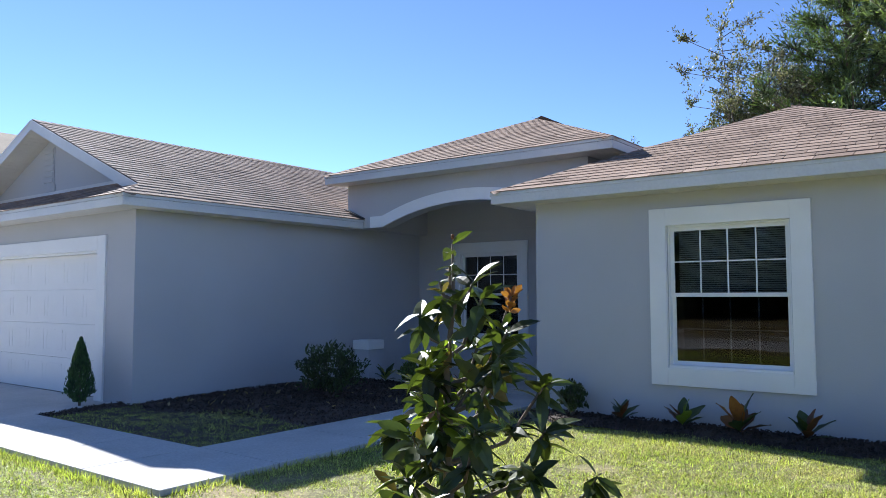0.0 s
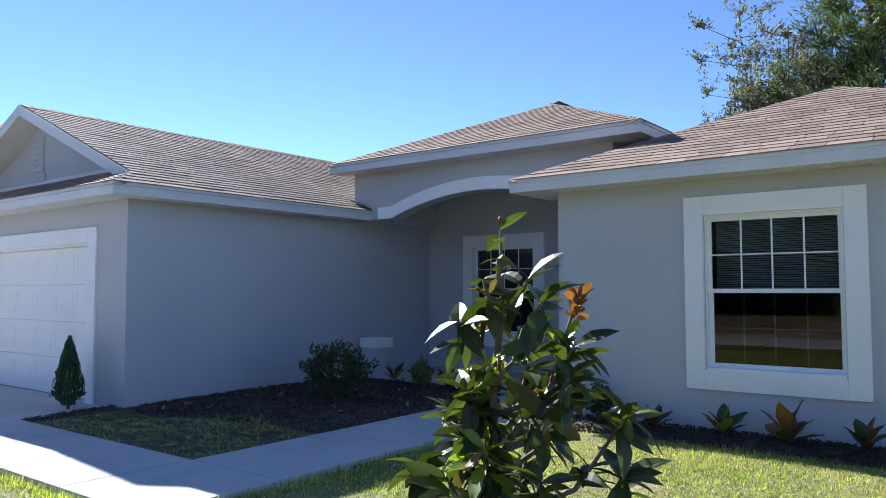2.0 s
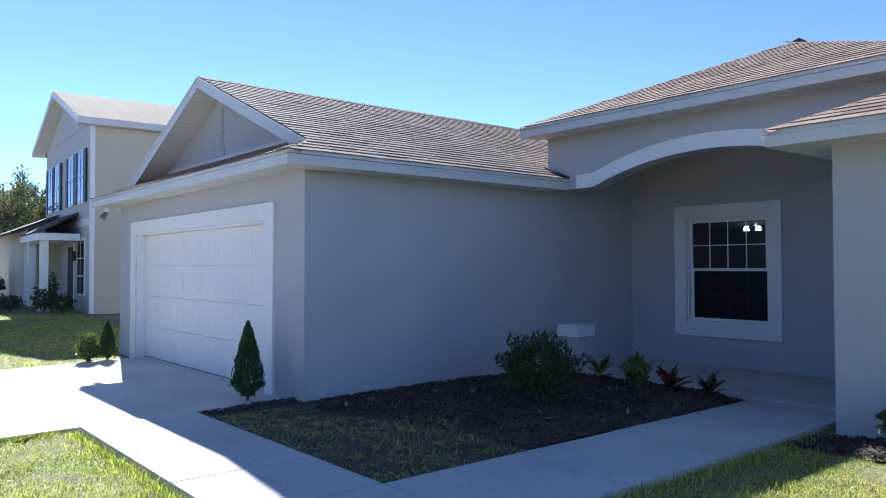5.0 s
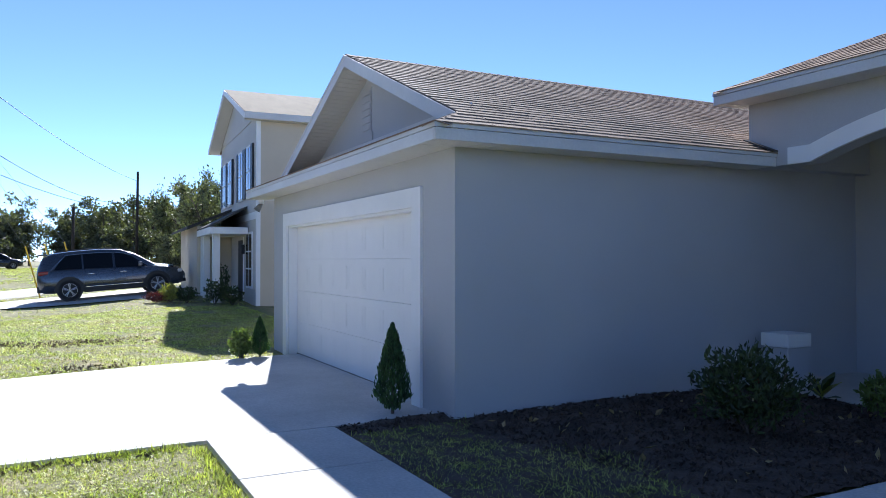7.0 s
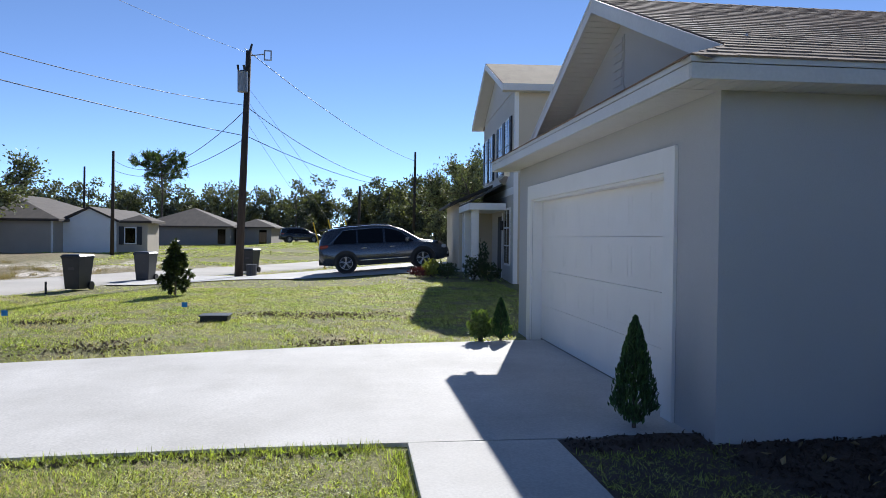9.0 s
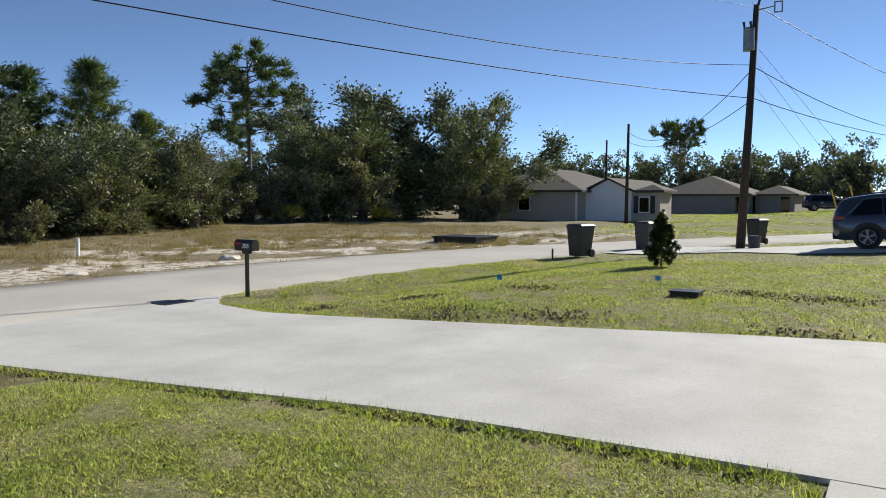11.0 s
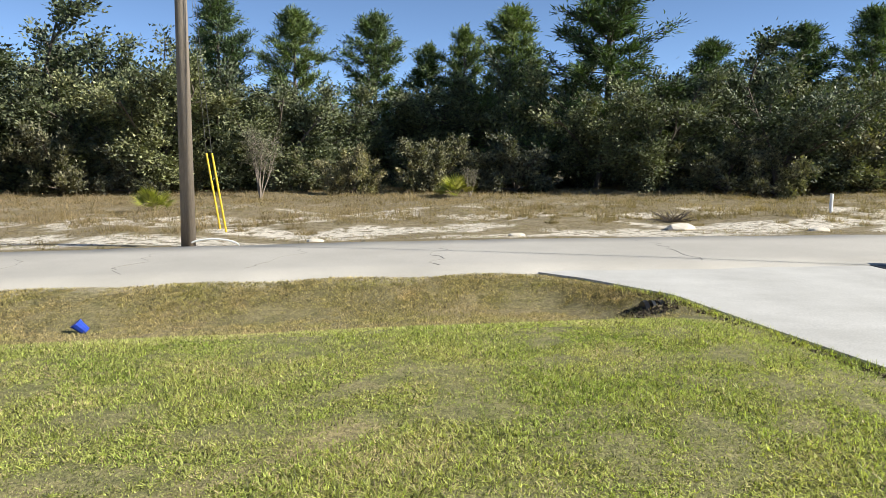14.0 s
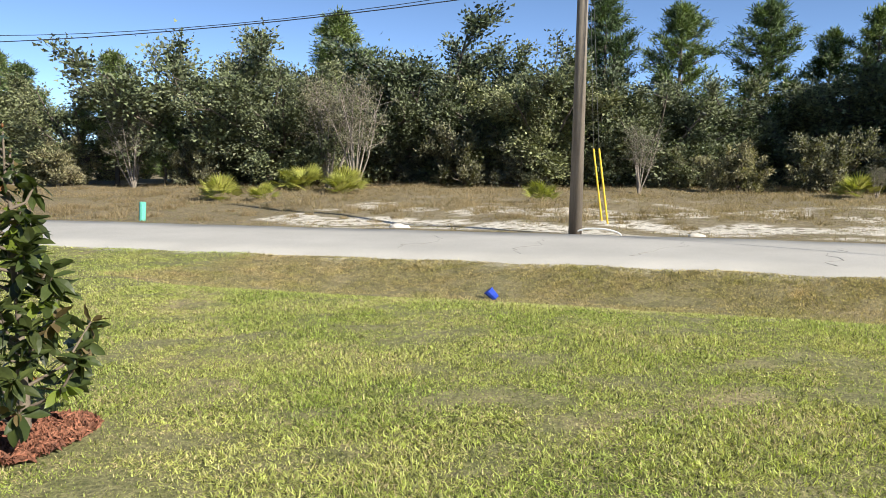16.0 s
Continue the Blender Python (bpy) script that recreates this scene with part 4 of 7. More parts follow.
def chips(name, material, label, pts, size, seed):
    r3 = np.random.default_rng(seed)
    v, f = leaves(pts, size, r3, 0.45, up=0.0)
    ob = part(name, mesh_np(name, v, f), material)
    return tagged(ob, label, "mulch", kind="stuff")


u = rng.uniform(size=(9000, 2))
p = np.stack([-9.68 + 3.36 * u[:, 0], 4.42 + 4.9 * u[:, 1]], 1)
p = p[(p[:, 1] > 5.6 + 0.17 * (p[:, 0] + 7.8)) | (p[:, 0] < -9.3)]
chips("mulch_chips", MULCH, "loose dark bark chips", np.column_stack([p, bed_z(p[:, 0], p[:, 1]) + 0.012]), 0.05, 1)
u = rng.uniform(size=(3500, 2))
p = np.stack([-5.1 + 5.2 * u[:, 0], 7.74 + 0.6 * u[:, 1]], 1)
chips("mulch_chips", MULCH, "loose dark bark chips", np.column_stack([p, strip_z(p[:, 0], p[:, 1]) + 0.012]), 0.05, 2)
u = rng.uniform(size=(2600, 2))
rr, aa = 0.34 * np.sqrt(u[:, 0]), 6.283 * u[:, 1]
MAG = (-1.92, 2.46)
rr = rr * (1 + 0.12 * np.sin(aa * 3 + 1))
p = np.stack([MAG[0] + rr * np.cos(aa), MAG[1] + rr * np.sin(aa)], 1)
chips("red_mulch_ring", RED_MULCH, "ring of red bark mulch round the young magnolia", np.column_stack([p, ground_z(p[:, 0], p[:, 1]) + 0.02 + 0.05 * (1 - rr / 0.6)]), 0.065, 3)
# stray dry leaves in the bed
u = rng.uniform(size=(60, 2))
p = np.stack([-9.2 + 2.8 * u[:, 0], 5.6 + 3.4 * u[:, 1]], 1)
chips("fallen_leaves", STRAW, "pale fallen leaves on the mulch", np.column_stack([p, bed_z(p[:, 0], p[:, 1]) + 0.03]), 0.09, 4)


def blades(pts, height, width, r3, lean=0.5, curve=0.35):
    """Bent three-sided blades of grass that stand on the points given."""
    n = len(pts)
    a = r3.uniform(0, 6.283, n)
    h = height * r3.uniform(0.45, 1.25, n)
    tilt = lean * r3.uniform(0, 1, n) ** 0.6
    dx, dy = np.cos(a) * h * tilt, np.sin(a) * h * tilt
    b = a + r3.uniform(0.6, 2.5, n)
    wx, wy = np.cos(b) * width * 0.5, np.sin(b) * width * 0.5
    z = np.zeros(n)
    v = np.stack([pts + np.stack([-wx, -wy, z], 1), pts + np.stack([wx, wy, z], 1), pts + np.stack([dx, dy, h * (1 - 0.45 * np.minimum(tilt, 1.2))], 1)], 1).reshape(-1, 3)
    q = np.arange(n)[:, None] * 3
    return v, np.hstack([q, q + 1, q + 2])


def lawn_mask(x, y):
    ok = ~((x > drive_left(y) - 0.02) & (x < drive_right(y) + 0.02) & (y < 6))
    ok &= y > road_mid(x) + 2.45 + 0.08 * np.sin(x * 3)
    ok &= ~((y > 3.22) & (x > -9.8) & (x < -5.12))
    ok &= ~((y > 7.86 + 0.06 * np.sin(x * 4)) & (x > -16.2))
    ok &= ~((x < -8.9) & (x > -16.2) & (y > 5.3))
    ok &= (x - MAG[0]) ** 2 + (y - MAG[1]) ** 2 > 0.135
    return ok


def patchy(x, y):
    """Bare and thin patches of the lawn."""
    n = np.sin(x * 2.1 + 2 * np.sin(y * 1.3)) * np.sin(y * 2.6 + 1.5 * np.sin(x * 1.7)) + 0.5 * np.sin(x * 5.3 + 2.1 * np.sin(y * 4.1)) * np.sin(y * 6.1 + 1.3)
    return n


def grow(name, x0, x1, y0, y1, per, height, width, material, label, seed, keep, zf=ground_z, lean=1.7, thin=0.22, full=1.0, bare=0.6):
    r3 = np.random.default_rng(seed)
    n = int((x1 - x0) * (y1 - y0) * per)
    x, y = r3.uniform(x0, x1, n), r3.uniform(y0, y1, n)
    k = keep(x, y)
    k &= r3.uniform(size=n) < np.clip(full - thin * step(bare, bare + 0.5, patchy(x, y) + r3.normal(size=n) * 0.2), 0, 1)
    x, y = x[k], y[k]
    hh = height * (0.75 + 0.25 * np.sin(x * 2.1 + 1) * np.sin(y * 1.9) + 0.3 * np.sin(x * 37 + 3 * np.sin(y * 11)) * np.sin(y * 33 + 3 * np.sin(x * 13)))
    v, f = blades(np.stack([x, y, zf(x, y) - 0.005], 1), hh, width, r3, lean)
    ob = part(name, mesh_np(name, v, f), material)
    return tagged(ob, label, "grass", kind="stuff")


def ditch_side(x, y):
    return y - road_mid(x) - 2.4 < 3.4 + 0.3 * np.sin(x * 1.1)


grow("lawn_grass", -9.8, 1.5, -3.6, 3.3, 8800, 0.045, 0.0115, BLADE, "short green lawn grass", 21, lambda x, y: lawn_mask(x, y) & ~(ditch_side(x, y) & (x < 3)))
grow("lawn_grass", -5.2, 1.5, 3.3, 7.9, 6000, 0.06, 0.009, BLADE, "short green lawn grass by the house", 22, lawn_mask)
grow("lawn_grass", 1.5, 9.5, -6.5, 7.8, 1900, 0.055, 0.014, BLADE, "short green lawn grass", 23, lambda x, y: lawn_mask(x, y) & ~(ditch_side(x, y) & (x < 3)))
grow("ditch_grass", -9.3, 3.3, -7.8, -1.0, 5200, 0.056, 0.010, DRY_BLADE, "dry brownish grass in the ditch", 24, lambda x, y: lawn_mask(x, y) & ditch_side(x, y))
grow("yard_grass", -26, -13.2, -8.6, 7.0, 1700, 0.07, 0.014, BLADE, "green lawn grass beyond the driveway", 25, lambda x, y: lawn_mask(x, y) & (x < drive_left(y)), thin=0.9, bare=0.25)
grow("yard_grass", -45, -26, -7.5, 9.0, 90, 0.07, 0.035, BLADE, "green lawn grass of the next yard", 26, lambda x, y: lawn_mask(x, y), thin=0.9, bare=0.2)
grow("thatch", -26, -13.2, -8.6, 7.0, 900, 0.05, 0.014, DRY_BLADE, "dry brownish blades in the yard beyond the driveway", 30, lambda x, y: lawn_mask(x, y) & (x < drive_left(y)), thin=-0.7, full=0.25, bare=0.1)
grow("yard_grass", -105, -45, -20, 12, 60, 0.10, 0.09, BLADE, "green lawns farther along the road", 28, lambda x, y: (np.abs(y - road_mid(x)) > 2.6) & ((y > road_mid(x)) | (x < -60) | ((x < -45) & (y > -13))))
grow("thatch", -9.8, 1.5, -3.6, 7.6, 5200, 0.045, 0.0085, THATCH, "dry yellow blades among the lawn grass", 29, lambda x, y: lawn_mask(x, y) & ~(ditch_side(x, y) & (x < 3)), lean=2.2, thin=-0.8, full=0.3, bare=0.45)
grow("bed_grass", -9.3, -6.3, 4.4, 6.3, 2400, 0.06, 0.007, BLADE, "thin grass at the front of the bed", 27,
     lambda x, y: (y < 5.75 + 0.17 * (x + 7.8) + 0.2 * np.sin(x * 3.1)), zf=bed_z)
# longer tufts along the edges of the concrete
edge_pts = []
r3 = np.random.default_rng(31)
for n_, fx_ in ((4200, lambda t_: (drive_right(3.1 - 9.2 * t_) + 0.03 + r3.exponential(0.05, len(t_)), 3.1 - 9.2 * t_)),
                (1500, lambda t_: (-9.5 + 4.35 * t_, 3.22 - r3.exponential(0.05, len(t_)))),
                (1700, lambda t_: (-5.11 + r3.exponential(0.05, len(t_)), 3.3 + 5.0 * t_)),
                (1300, lambda t_: (drive_left(4.6 - 10.5 * t_) - 0.04 - r3.exponential(0.05, len(t_)), 4.6 - 10.5 * t_))):
    t_ = r3.uniform(size=n_)
    ex, ey = fx_(t_)
    edge_pts.append(np.stack([ex, ey, ground_z(ex, ey)], 1))
v, f = blades(np.concatenate(edge_pts), 0.09, 0.008, r3, 1.0)
tagged(part("edge_grass", mesh_np("edge_grass", v, f), BLADE), "untrimmed grass along the concrete edge", "grass", kind="stuff")


# dry field over the road: tufts of straw
def field_mask(x, y):
    s = y - road_mid(x)
    return (s < -2.6) & (s > -26)


def tufts(name, x0, x1, y0, y1, count, seed, height, keep, material, label, lean=1.5):
    r3 = np.random.default_rng(seed)
    x, y = r3.uniform(x0, x1, count), r3.uniform(y0, y1, count)
    k = keep(x, y)
    x, y = x[k], y[k]
    m_ = 16
    sx = np.repeat(x, m_) + r3.normal(size=len(x) * m_) * 0.11
    sy = np.repeat(y, m_) + r3.normal(size=len(x) * m_) * 0.11
    swell = 0.65 + 0.35 * np.sin(x * 1.3 + 2 * np.sin(y * 0.9)) * np.sin(y * 1.7 + 1.4 * np.sin(x * 0.8))
    hh = np.repeat(height * swell * r3.uniform(0.35, 1.4, len(x)), m_)
    v, f = blades(np.stack([sx, sy, ground_z(sx, sy) - 0.01], 1), hh, 0.016, r3, lean)
    return tagged(part(name, mesh_np(name, v, f), material), label, "grass", kind="stuff")


def thick(x, y):
    s = y - road_mid(x)
    return field_mask(x, y) & ((s < -8.0) | (np.sin(x * 0.55 + 1.0 + 0.9 * np.sin(y * 0.9)) * np.sin(s * 1.35 + 0.6) < 0.05) | (x > 6))


tufts("field_grass", -46, 26, -34, -15, 13000, 41, 0.34, lambda x, y: thick(x, y) & (y - road_mid(x) < -7.5), STRAW, "dry tan weeds and broom grass in the field")
tufts("field_grass", -46, 26, -20, -6, 6500, 43, 0.15, lambda x, y: thick(x, y) & (y - road_mid(x) > -9.5), STRAW, "dry tan weeds among the sand")
tufts("field_grass", -46, 26, -30, -6, 6500, 42, 0.10, lambda x, y: thick(x, y) & (y - road_mid(x) > -14), WEED, "low green weeds along the road")


def weed_mounds(name, count, seed, label):
    """Rounded dry clumps of broom grass, in loose groups."""
    r3 = np.random.default_rng(seed)
    gx_, gy_ = r3.uniform(-44, 20, 40), r3.uniform(-13, -5.2, 40)
    k = r3.integers(0, 40, count)
    x, s_ = gx_[k] + r3.normal(size=count) * 1.6, gy_[k] + r3.normal(size=count) * 0.8
    ok = (s_ < -3.6) & (s_ > -15)
    x, y = x[ok], road_mid(x[ok]) + s_[ok]
    m_ = 130
    R = np.repeat(r3.uniform(0.14, 0.42, len(x)), m_)
    n_ = len(x) * m_
    a, q = r3.uniform(0, 6.283, n_), np.sqrt(r3.uniform(0, 1, n_))
    sx, sy = np.repeat(x, m_) + R * q * np.cos(a), np.repeat(y, m_) + R * q * np.sin(a)
    v, f = blades(np.stack([sx, sy, ground_z(sx, sy) - 0.01], 1), R * 1.25 * (1.1 - 0.6 * q), 0.014, r3, 1.1)
    return tagged(part(name, mesh_np(name, v, f), STRAW), label, "weeds", kind="stuff")


weed_mounds("dry_weeds", 330, 44, "rounded dry brown weed clumps in the sandy field")


# ---- trees ----
def sphere_points(n, r3):
    d = r3.normal(size=(n, 3))
    return d / (np.linalg.norm(d, axis=1)[:, None] + 1e-9)


def build_tree(kind, seed, H, fine=1.0):
    """Trunk and limb tubes, and leaf quads, of a tree H high that stands on the origin."""
    r3 = np.random.default_rng(seed)
    seg = []
    def spray(p0, p1, sigma, count):
        """Leaves round a twig, pointing along it and outwards."""
        p0, p1 = np.asarray(p0, float), np.asarray(p1, float)
        q = r3.uniform(0.1, 1.15, (count, 1))
        off = r3.normal(size=(count, 3)) * sigma * (0.45 + 0.75 * q)
        cs.append(p0 + (p1 - p0) * q + off)
        ns.append((p1 - p0) / (np.linalg.norm(p1 - p0) + 1e-9) + off / (sigma + 1e-9) * 0.5)

    def off_axis(d, wild, rise):
        v_ = d + r3.normal(size=3) * wild + np.array([0, 0, rise])
        return v_ / np.linalg.norm(v_)

    cs, ns = [], []
    if kind in ("oak", "bush"):
        low = kind == "bush"
        fork = H * (0.05 if low else r3.uniform(0.10, 0.18))
        top = np.array([0.03 * H * r3.normal(), 0.03 * H * r3.normal(), fork])
        seg.append(((0, 0, -0.2), top, 0.026 * H, 0.019 * H))
        limbs = 11 if low else 13
        for i in range(limbs):
            skirt = i >= limbs - 5
            a = i * 2.4 + r3.uniform(-0.4, 0.4)
            el = r3.uniform(0.05, 0.4) if skirt else r3.uniform(0.55, 1.45)
            L = H * (r3.uniform(0.24, 0.36) if skirt else r3.uniform(0.42, 0.66)) * (0.95 if low else 1.0)
            d = np.array([math.cos(a) * math.cos(el), math.sin(a) * math.cos(el), math.sin(el)])
            pts_ = [top]
            for k in range(3):
                pts_.append(pts_[-1] + off_axis(d, 0.16, 0.06) * L / 3)
                seg.append((pts_[-2], pts_[-1], (0.012 - 0.003 * k) * H, (0.009 - 0.003 * k) * H))
            for j in range(6):
                t_ = 0.3 + 0.7 * (j + r3.uniform(0, 1)) / 6
                at_ = pts_[min(2, int(t_ * 3))] + (pts_[min(3, int(t_ * 3) + 1)] - pts_[min(2, int(t_ * 3))]) * (t_ * 3 % 1)
                e1 = at_ + off_axis(d, 0.65, 0.1) * H * r3.uniform(0.10, 0.19)
                seg.append((at_, e1, 0.0035 * H, 0.0018 * H))
                for q in range(4):
                    b0 = at_ + (e1 - at_) * r3.uniform(0.25, 1.0)
                    b1 = b0 + off_axis(e1 - at_, 0.09 * H, 0.02 * H) * H * r3.uniform(0.05, 0.105)
                    seg.append((b0, b1, 0.0014 * H, 0.0008 * H))
                    spray(b0, b1, 0.024 * H, int((75 if low else 125) * fine * r3.uniform(0.35, 1.35)))
        size, shape, mat_ = (0.12, 0.5, OLIVE_LEAF) if low else (0.155, 0.55, OAK_LEAF)
    elif kind == "pine":
        lean_ = r3.normal(size=2) * 0.02 * H
        seg.append(((0, 0, -0.2), (lean_[0], lean_[1], H * 0.985), 0.016 * H, 0.003 * H))
        for i in range(80):
            u = (i + r3.uniform(0, 1)) / 80
            z = H * (0.10 + 0.88 * u)
            R = H * (0.225 * (1 - u) ** 0.6 + 0.008) * r3.uniform(0.45, 1.35)
            a = i * 2.4 + r3.uniform(-0.6, 0.6)
            b0 = np.array([lean_[0] * z / H, lean_[1] * z / H, z])
            d = np.array([math.cos(a), math.sin(a), r3.uniform(0.05, 0.75)])
            mid = b0 + d * R * 0.55
            e = mid + (d + np.array([0, 0, 0.35])) * R * 0.45
            seg += [(b0, mid, 0.0036 * H, 0.0024 * H), (mid, e, 0.0024 * H, 0.001 * H)]
            for q in range(7):
                w = r3.uniform(0.25, 1.0)
                c0 = b0 + (mid - b0) * w / 0.55 if w < 0.55 else mid + (e - mid) * (w - 0.55) / 0.45
                c1 = c0 + off_axis(d / 1.2, 0.5, 0.35) * (0.012 * H + R * r3.uniform(0.12, 0.3))
                seg.append((c0, c1, 0.001 * H, 0.0006 * H))
                spray(c0, c1, 0.0125 * H, int(48 * fine * r3.uniform(0.4, 1.4)))
        spray((lean_[0], lean_[1], 0.93 * H), (lean_[0], lean_[1], H), 0.012 * H, int(160 * fine))
        size, shape, mat_ = 0.25, 0.18, PINE_LEAF
    elif kind in ("flat", "umbrella"):
        lo_, wide = (0.47, 0.31) if kind == "flat" else (0.72, 0.27)
        seg.append(((0, 0, -0.2), (0.02 * H, 0, 0.55 * H), 0.0125 * H, 0.0095 * H))
        seg.append(((0.02 * H, 0, 0.55 * H), (0.0, 0.01 * H, 0.97 * H), 0.0095 * H, 0.003 * H))
        for i in range(36):
            u = (i + r3.uniform(0, 1)) / 36
            z = H * (lo_ + (0.95 - lo_) * u)
            R = H * wide * math.sqrt(max(0.05, 1 - ((u - 0.35) / 0.72) ** 2)) * r3.uniform(0.4, 1.12)
            a = i * 2.4 + r3.uniform(-0.5, 0.5)
            d = np.array([math.cos(a), math.sin(a), r3.uniform(-0.1, 0.35)])
            b0 = np.array([0.015 * H * (1 - u), 0.005 * H, z - 0.02 * H])
            mid = b0 + d * R * 0.6
            e = mid + (d + np.array([0, 0, 0.25])) * R * 0.4
            seg += [(b0, mid, 0.0045 * H, 0.003 * H), (mid, e, 0.003 * H, 0.0014 * H)]
            for q in range(6):
                w = r3.uniform(0.2, 1.0)
                c0 = b0 + (mid - b0) * 2 * w if w < 0.5 and q % 2 else mid + (e - mid) * w
                c1 = c0 + off_axis(d, 0.8, 0.25) * H * r3.uniform(0.02, 0.055)
                seg.append((c0, c1, 0.0016 * H, 0.001 * H))
                for w2 in range(3):
                    c2 = c1 + off_axis(d, 0.9, 0.3) * H * r3.uniform(0.015, 0.03)
                    spray(c1, c2, 0.010 * H, int((44 if kind == "flat" else 22) * fine * r3.uniform(0.5, 1.4)))
        size, shape, mat_ = 0.34, 0.2, PINE_LEAF
    elif kind == "thin":
        for i in range(5):
            a, R = i * 1.3 + 0.4, H * r3.uniform(0.05, 0.2)
            e = np.array([math.cos(a) * R, math.sin(a) * R, H * r3.uniform(0.75, 1.0)])
            m_ = e * 0.4 + r3.normal(size=3) * 0.02 * H
            seg += [((0, 0, -0.1), m_, 0.006 * H, 0.004 * H), (m_, e, 0.004 * H, 0.001 * H)]
            for q in range(22):
                b0 = m_ + (e - m_) * r3.uniform(0.05, 1)
                b1 = b0 + r3.normal(size=3) * np.array([0.065, 0.065, 0.03]) * H + np.array([0, 0, 0.03 * H])
                seg.append((b0, b1, 0.0014 * H, 0.0007 * H))
                for w in range(5):
                    b2 = b1 + r3.normal(size=3) * 0.026 * H + np.array([0, 0, 0.012 * H])
                    seg.append((b1, b2, 0.0007 * H, 0.0004 * H))
                    spray(b1, b2, 0.007 * H, int(16 * fine * r3.uniform(0.2, 1.6)))
        size, shape, mat_ = 0.16, 0.5, OLIVE_LEAF
    else:                                             # bare: grey twigs, nearly leafless
        for i in range(9):
            a, R = i * 0.7, H * r3.uniform(0.08, 0.3)
            e = np.array([math.cos(a) * R, math.sin(a) * R, H * r3.uniform(0.7, 1.0)])
            m_ = e * 0.45 + r3.normal(size=3) * 0.03 * H
            seg += [((0, 0, -0.1), m_, 0.012 * H, 0.007 * H), (m_, e, 0.007 * H, 0.002 * H)]
            for q in range(14):
                b0 = m_ + (e - m_) * r3.uniform(0, 1)
                b1 = b0 + r3.normal(size=3) * 0.07 * H + np.array([0, 0, 0.07 * H])
                seg.append((b0, b1, 0.0026 * H, 0.001 * H))
                for w in range(4):
                    b2 = b1 + r3.normal(size=3) * 0.045 * H + np.array([0, 0, 0.03 * H])
                    seg.append((b1, b2, 0.0013 * H, 0.0006 * H))
                    spray(b1, b2, 0.012 * H, int(13 * fine))
        size, shape, mat_ = 0.06, 0.55, OLIVE_LEAF
    cs, ns = np.concatenate(cs), np.concatenate(ns)
    ok = cs[:, 2] > 0.04
    v, f = slivers(cs[ok], size / fine ** (0.38 if fine < 1 else 0.7), r3, shape, ns[ok], 0.3)
    return tubes(seg, 5), mesh_np("crown", v, f), mat_


TREE_LABELS = {"oak": "dense dark green live oak at the wood's edge", "pine": "slender green pine standing in the wood",
               "flat": "tall pine with a bare trunk and layered crown", "umbrella": "far pine with a long bare trunk and flat top", "thin": "thin twiggy tree with sparse leaves", "bush": "low grey-green scrub bush at the wood's edge", "bare": "leafless grey shrub among the trees"}
masters = {}


def plant(kind, x, y, height, variants=3, base=None, slim=1.0, fine=1.0):
    i = random.randrange(variants)
    ref = {"oak": 8.0, "pine": 10.0, "flat": 15.0, "umbrella": 12.0, "thin": 10.0, "bush": 3.5, "bare": 4.0}[kind]
    z = gz(x, y) if base is None else base
    m = pose(x, y, z - 0.03, 0, 0, random.uniform(0, 360)) @ Matrix.Diagonal((slim * height / ref * random.uniform(0.92, 1.12), slim * height / ref * random.uniform(0.92, 1.12), height / ref, 1))
    if (kind, i, fine) in masters:
        return copy_thing(masters[kind, i, fine], m)
    trunk, crown, mat_ = build_tree(kind, 100 + i * 7 + len(kind), ref, fine)
    name = {"oak": "oak_tree", "pine": "pine_tree", "flat": "tall_pine", "umbrella": "umbrella_pine", "thin": "thin_tree", "bush": "scrub_bush", "bare": "bare_shrub"}[kind]
    t = thing(name, (0, 0, 0), TREE_LABELS[kind], "bush" if kind in ("bush", "bare") else "tree", "trees across the road")
    part("trunk", trunk, TWIG if kind == "bare" else BARK, t, smooth=True)
    part("crown", crown, mat_, t)
    t.matrix_basis = m
    masters[kind, i, fine] = t
    return t


random.seed(4)
OAKS = [(6.5, -30.8, 5.8), (4.7, -33.4, 6.0), (1.5, -32.2, 5.9), (-1.2, -34.6, 5.4), (-5.8, -38.9, 6.3), (-9.7, -39.7, 7.4), (-12.8, -36.3, 6.4), (-14.5, -31.9, 5.4), (-17.0, -29.1, 5.2),
        (-21.5, -32.7, 7.1), (-21.5, -28.3, 5.2), (-24.5, -29.0, 5.3), (-29.2, -30.8, 5.3), (-27.0, -33.5, 6.6), (-31.8, -33.5, 6.2), (-35.0, -36.0, 6.2), (-38.5, -38.0, 5.6), (-42.0, -41.0, 5.6), (-24.0, -33.0, 6.6), (29.1, -22.1, 5.3), (22.0, -25.3, 8.1), (19.9, -25.8, 7.3), (17.6, -25.1, 6.1), (15.0, -31.6, 7.9),
        (12.8, -32.8, 8.7), (8.8, -31.3, 7.9), (6.4, -31.1, 6.2), (35.5, -23.5, 6.6)]
TALL_OAKS = [(-56.7, -37.3, 12.8), (-61.4, -37.7, 13.8), (-61.7, -29.9, 12.2), (-50.2, -35.6, 8.9)]
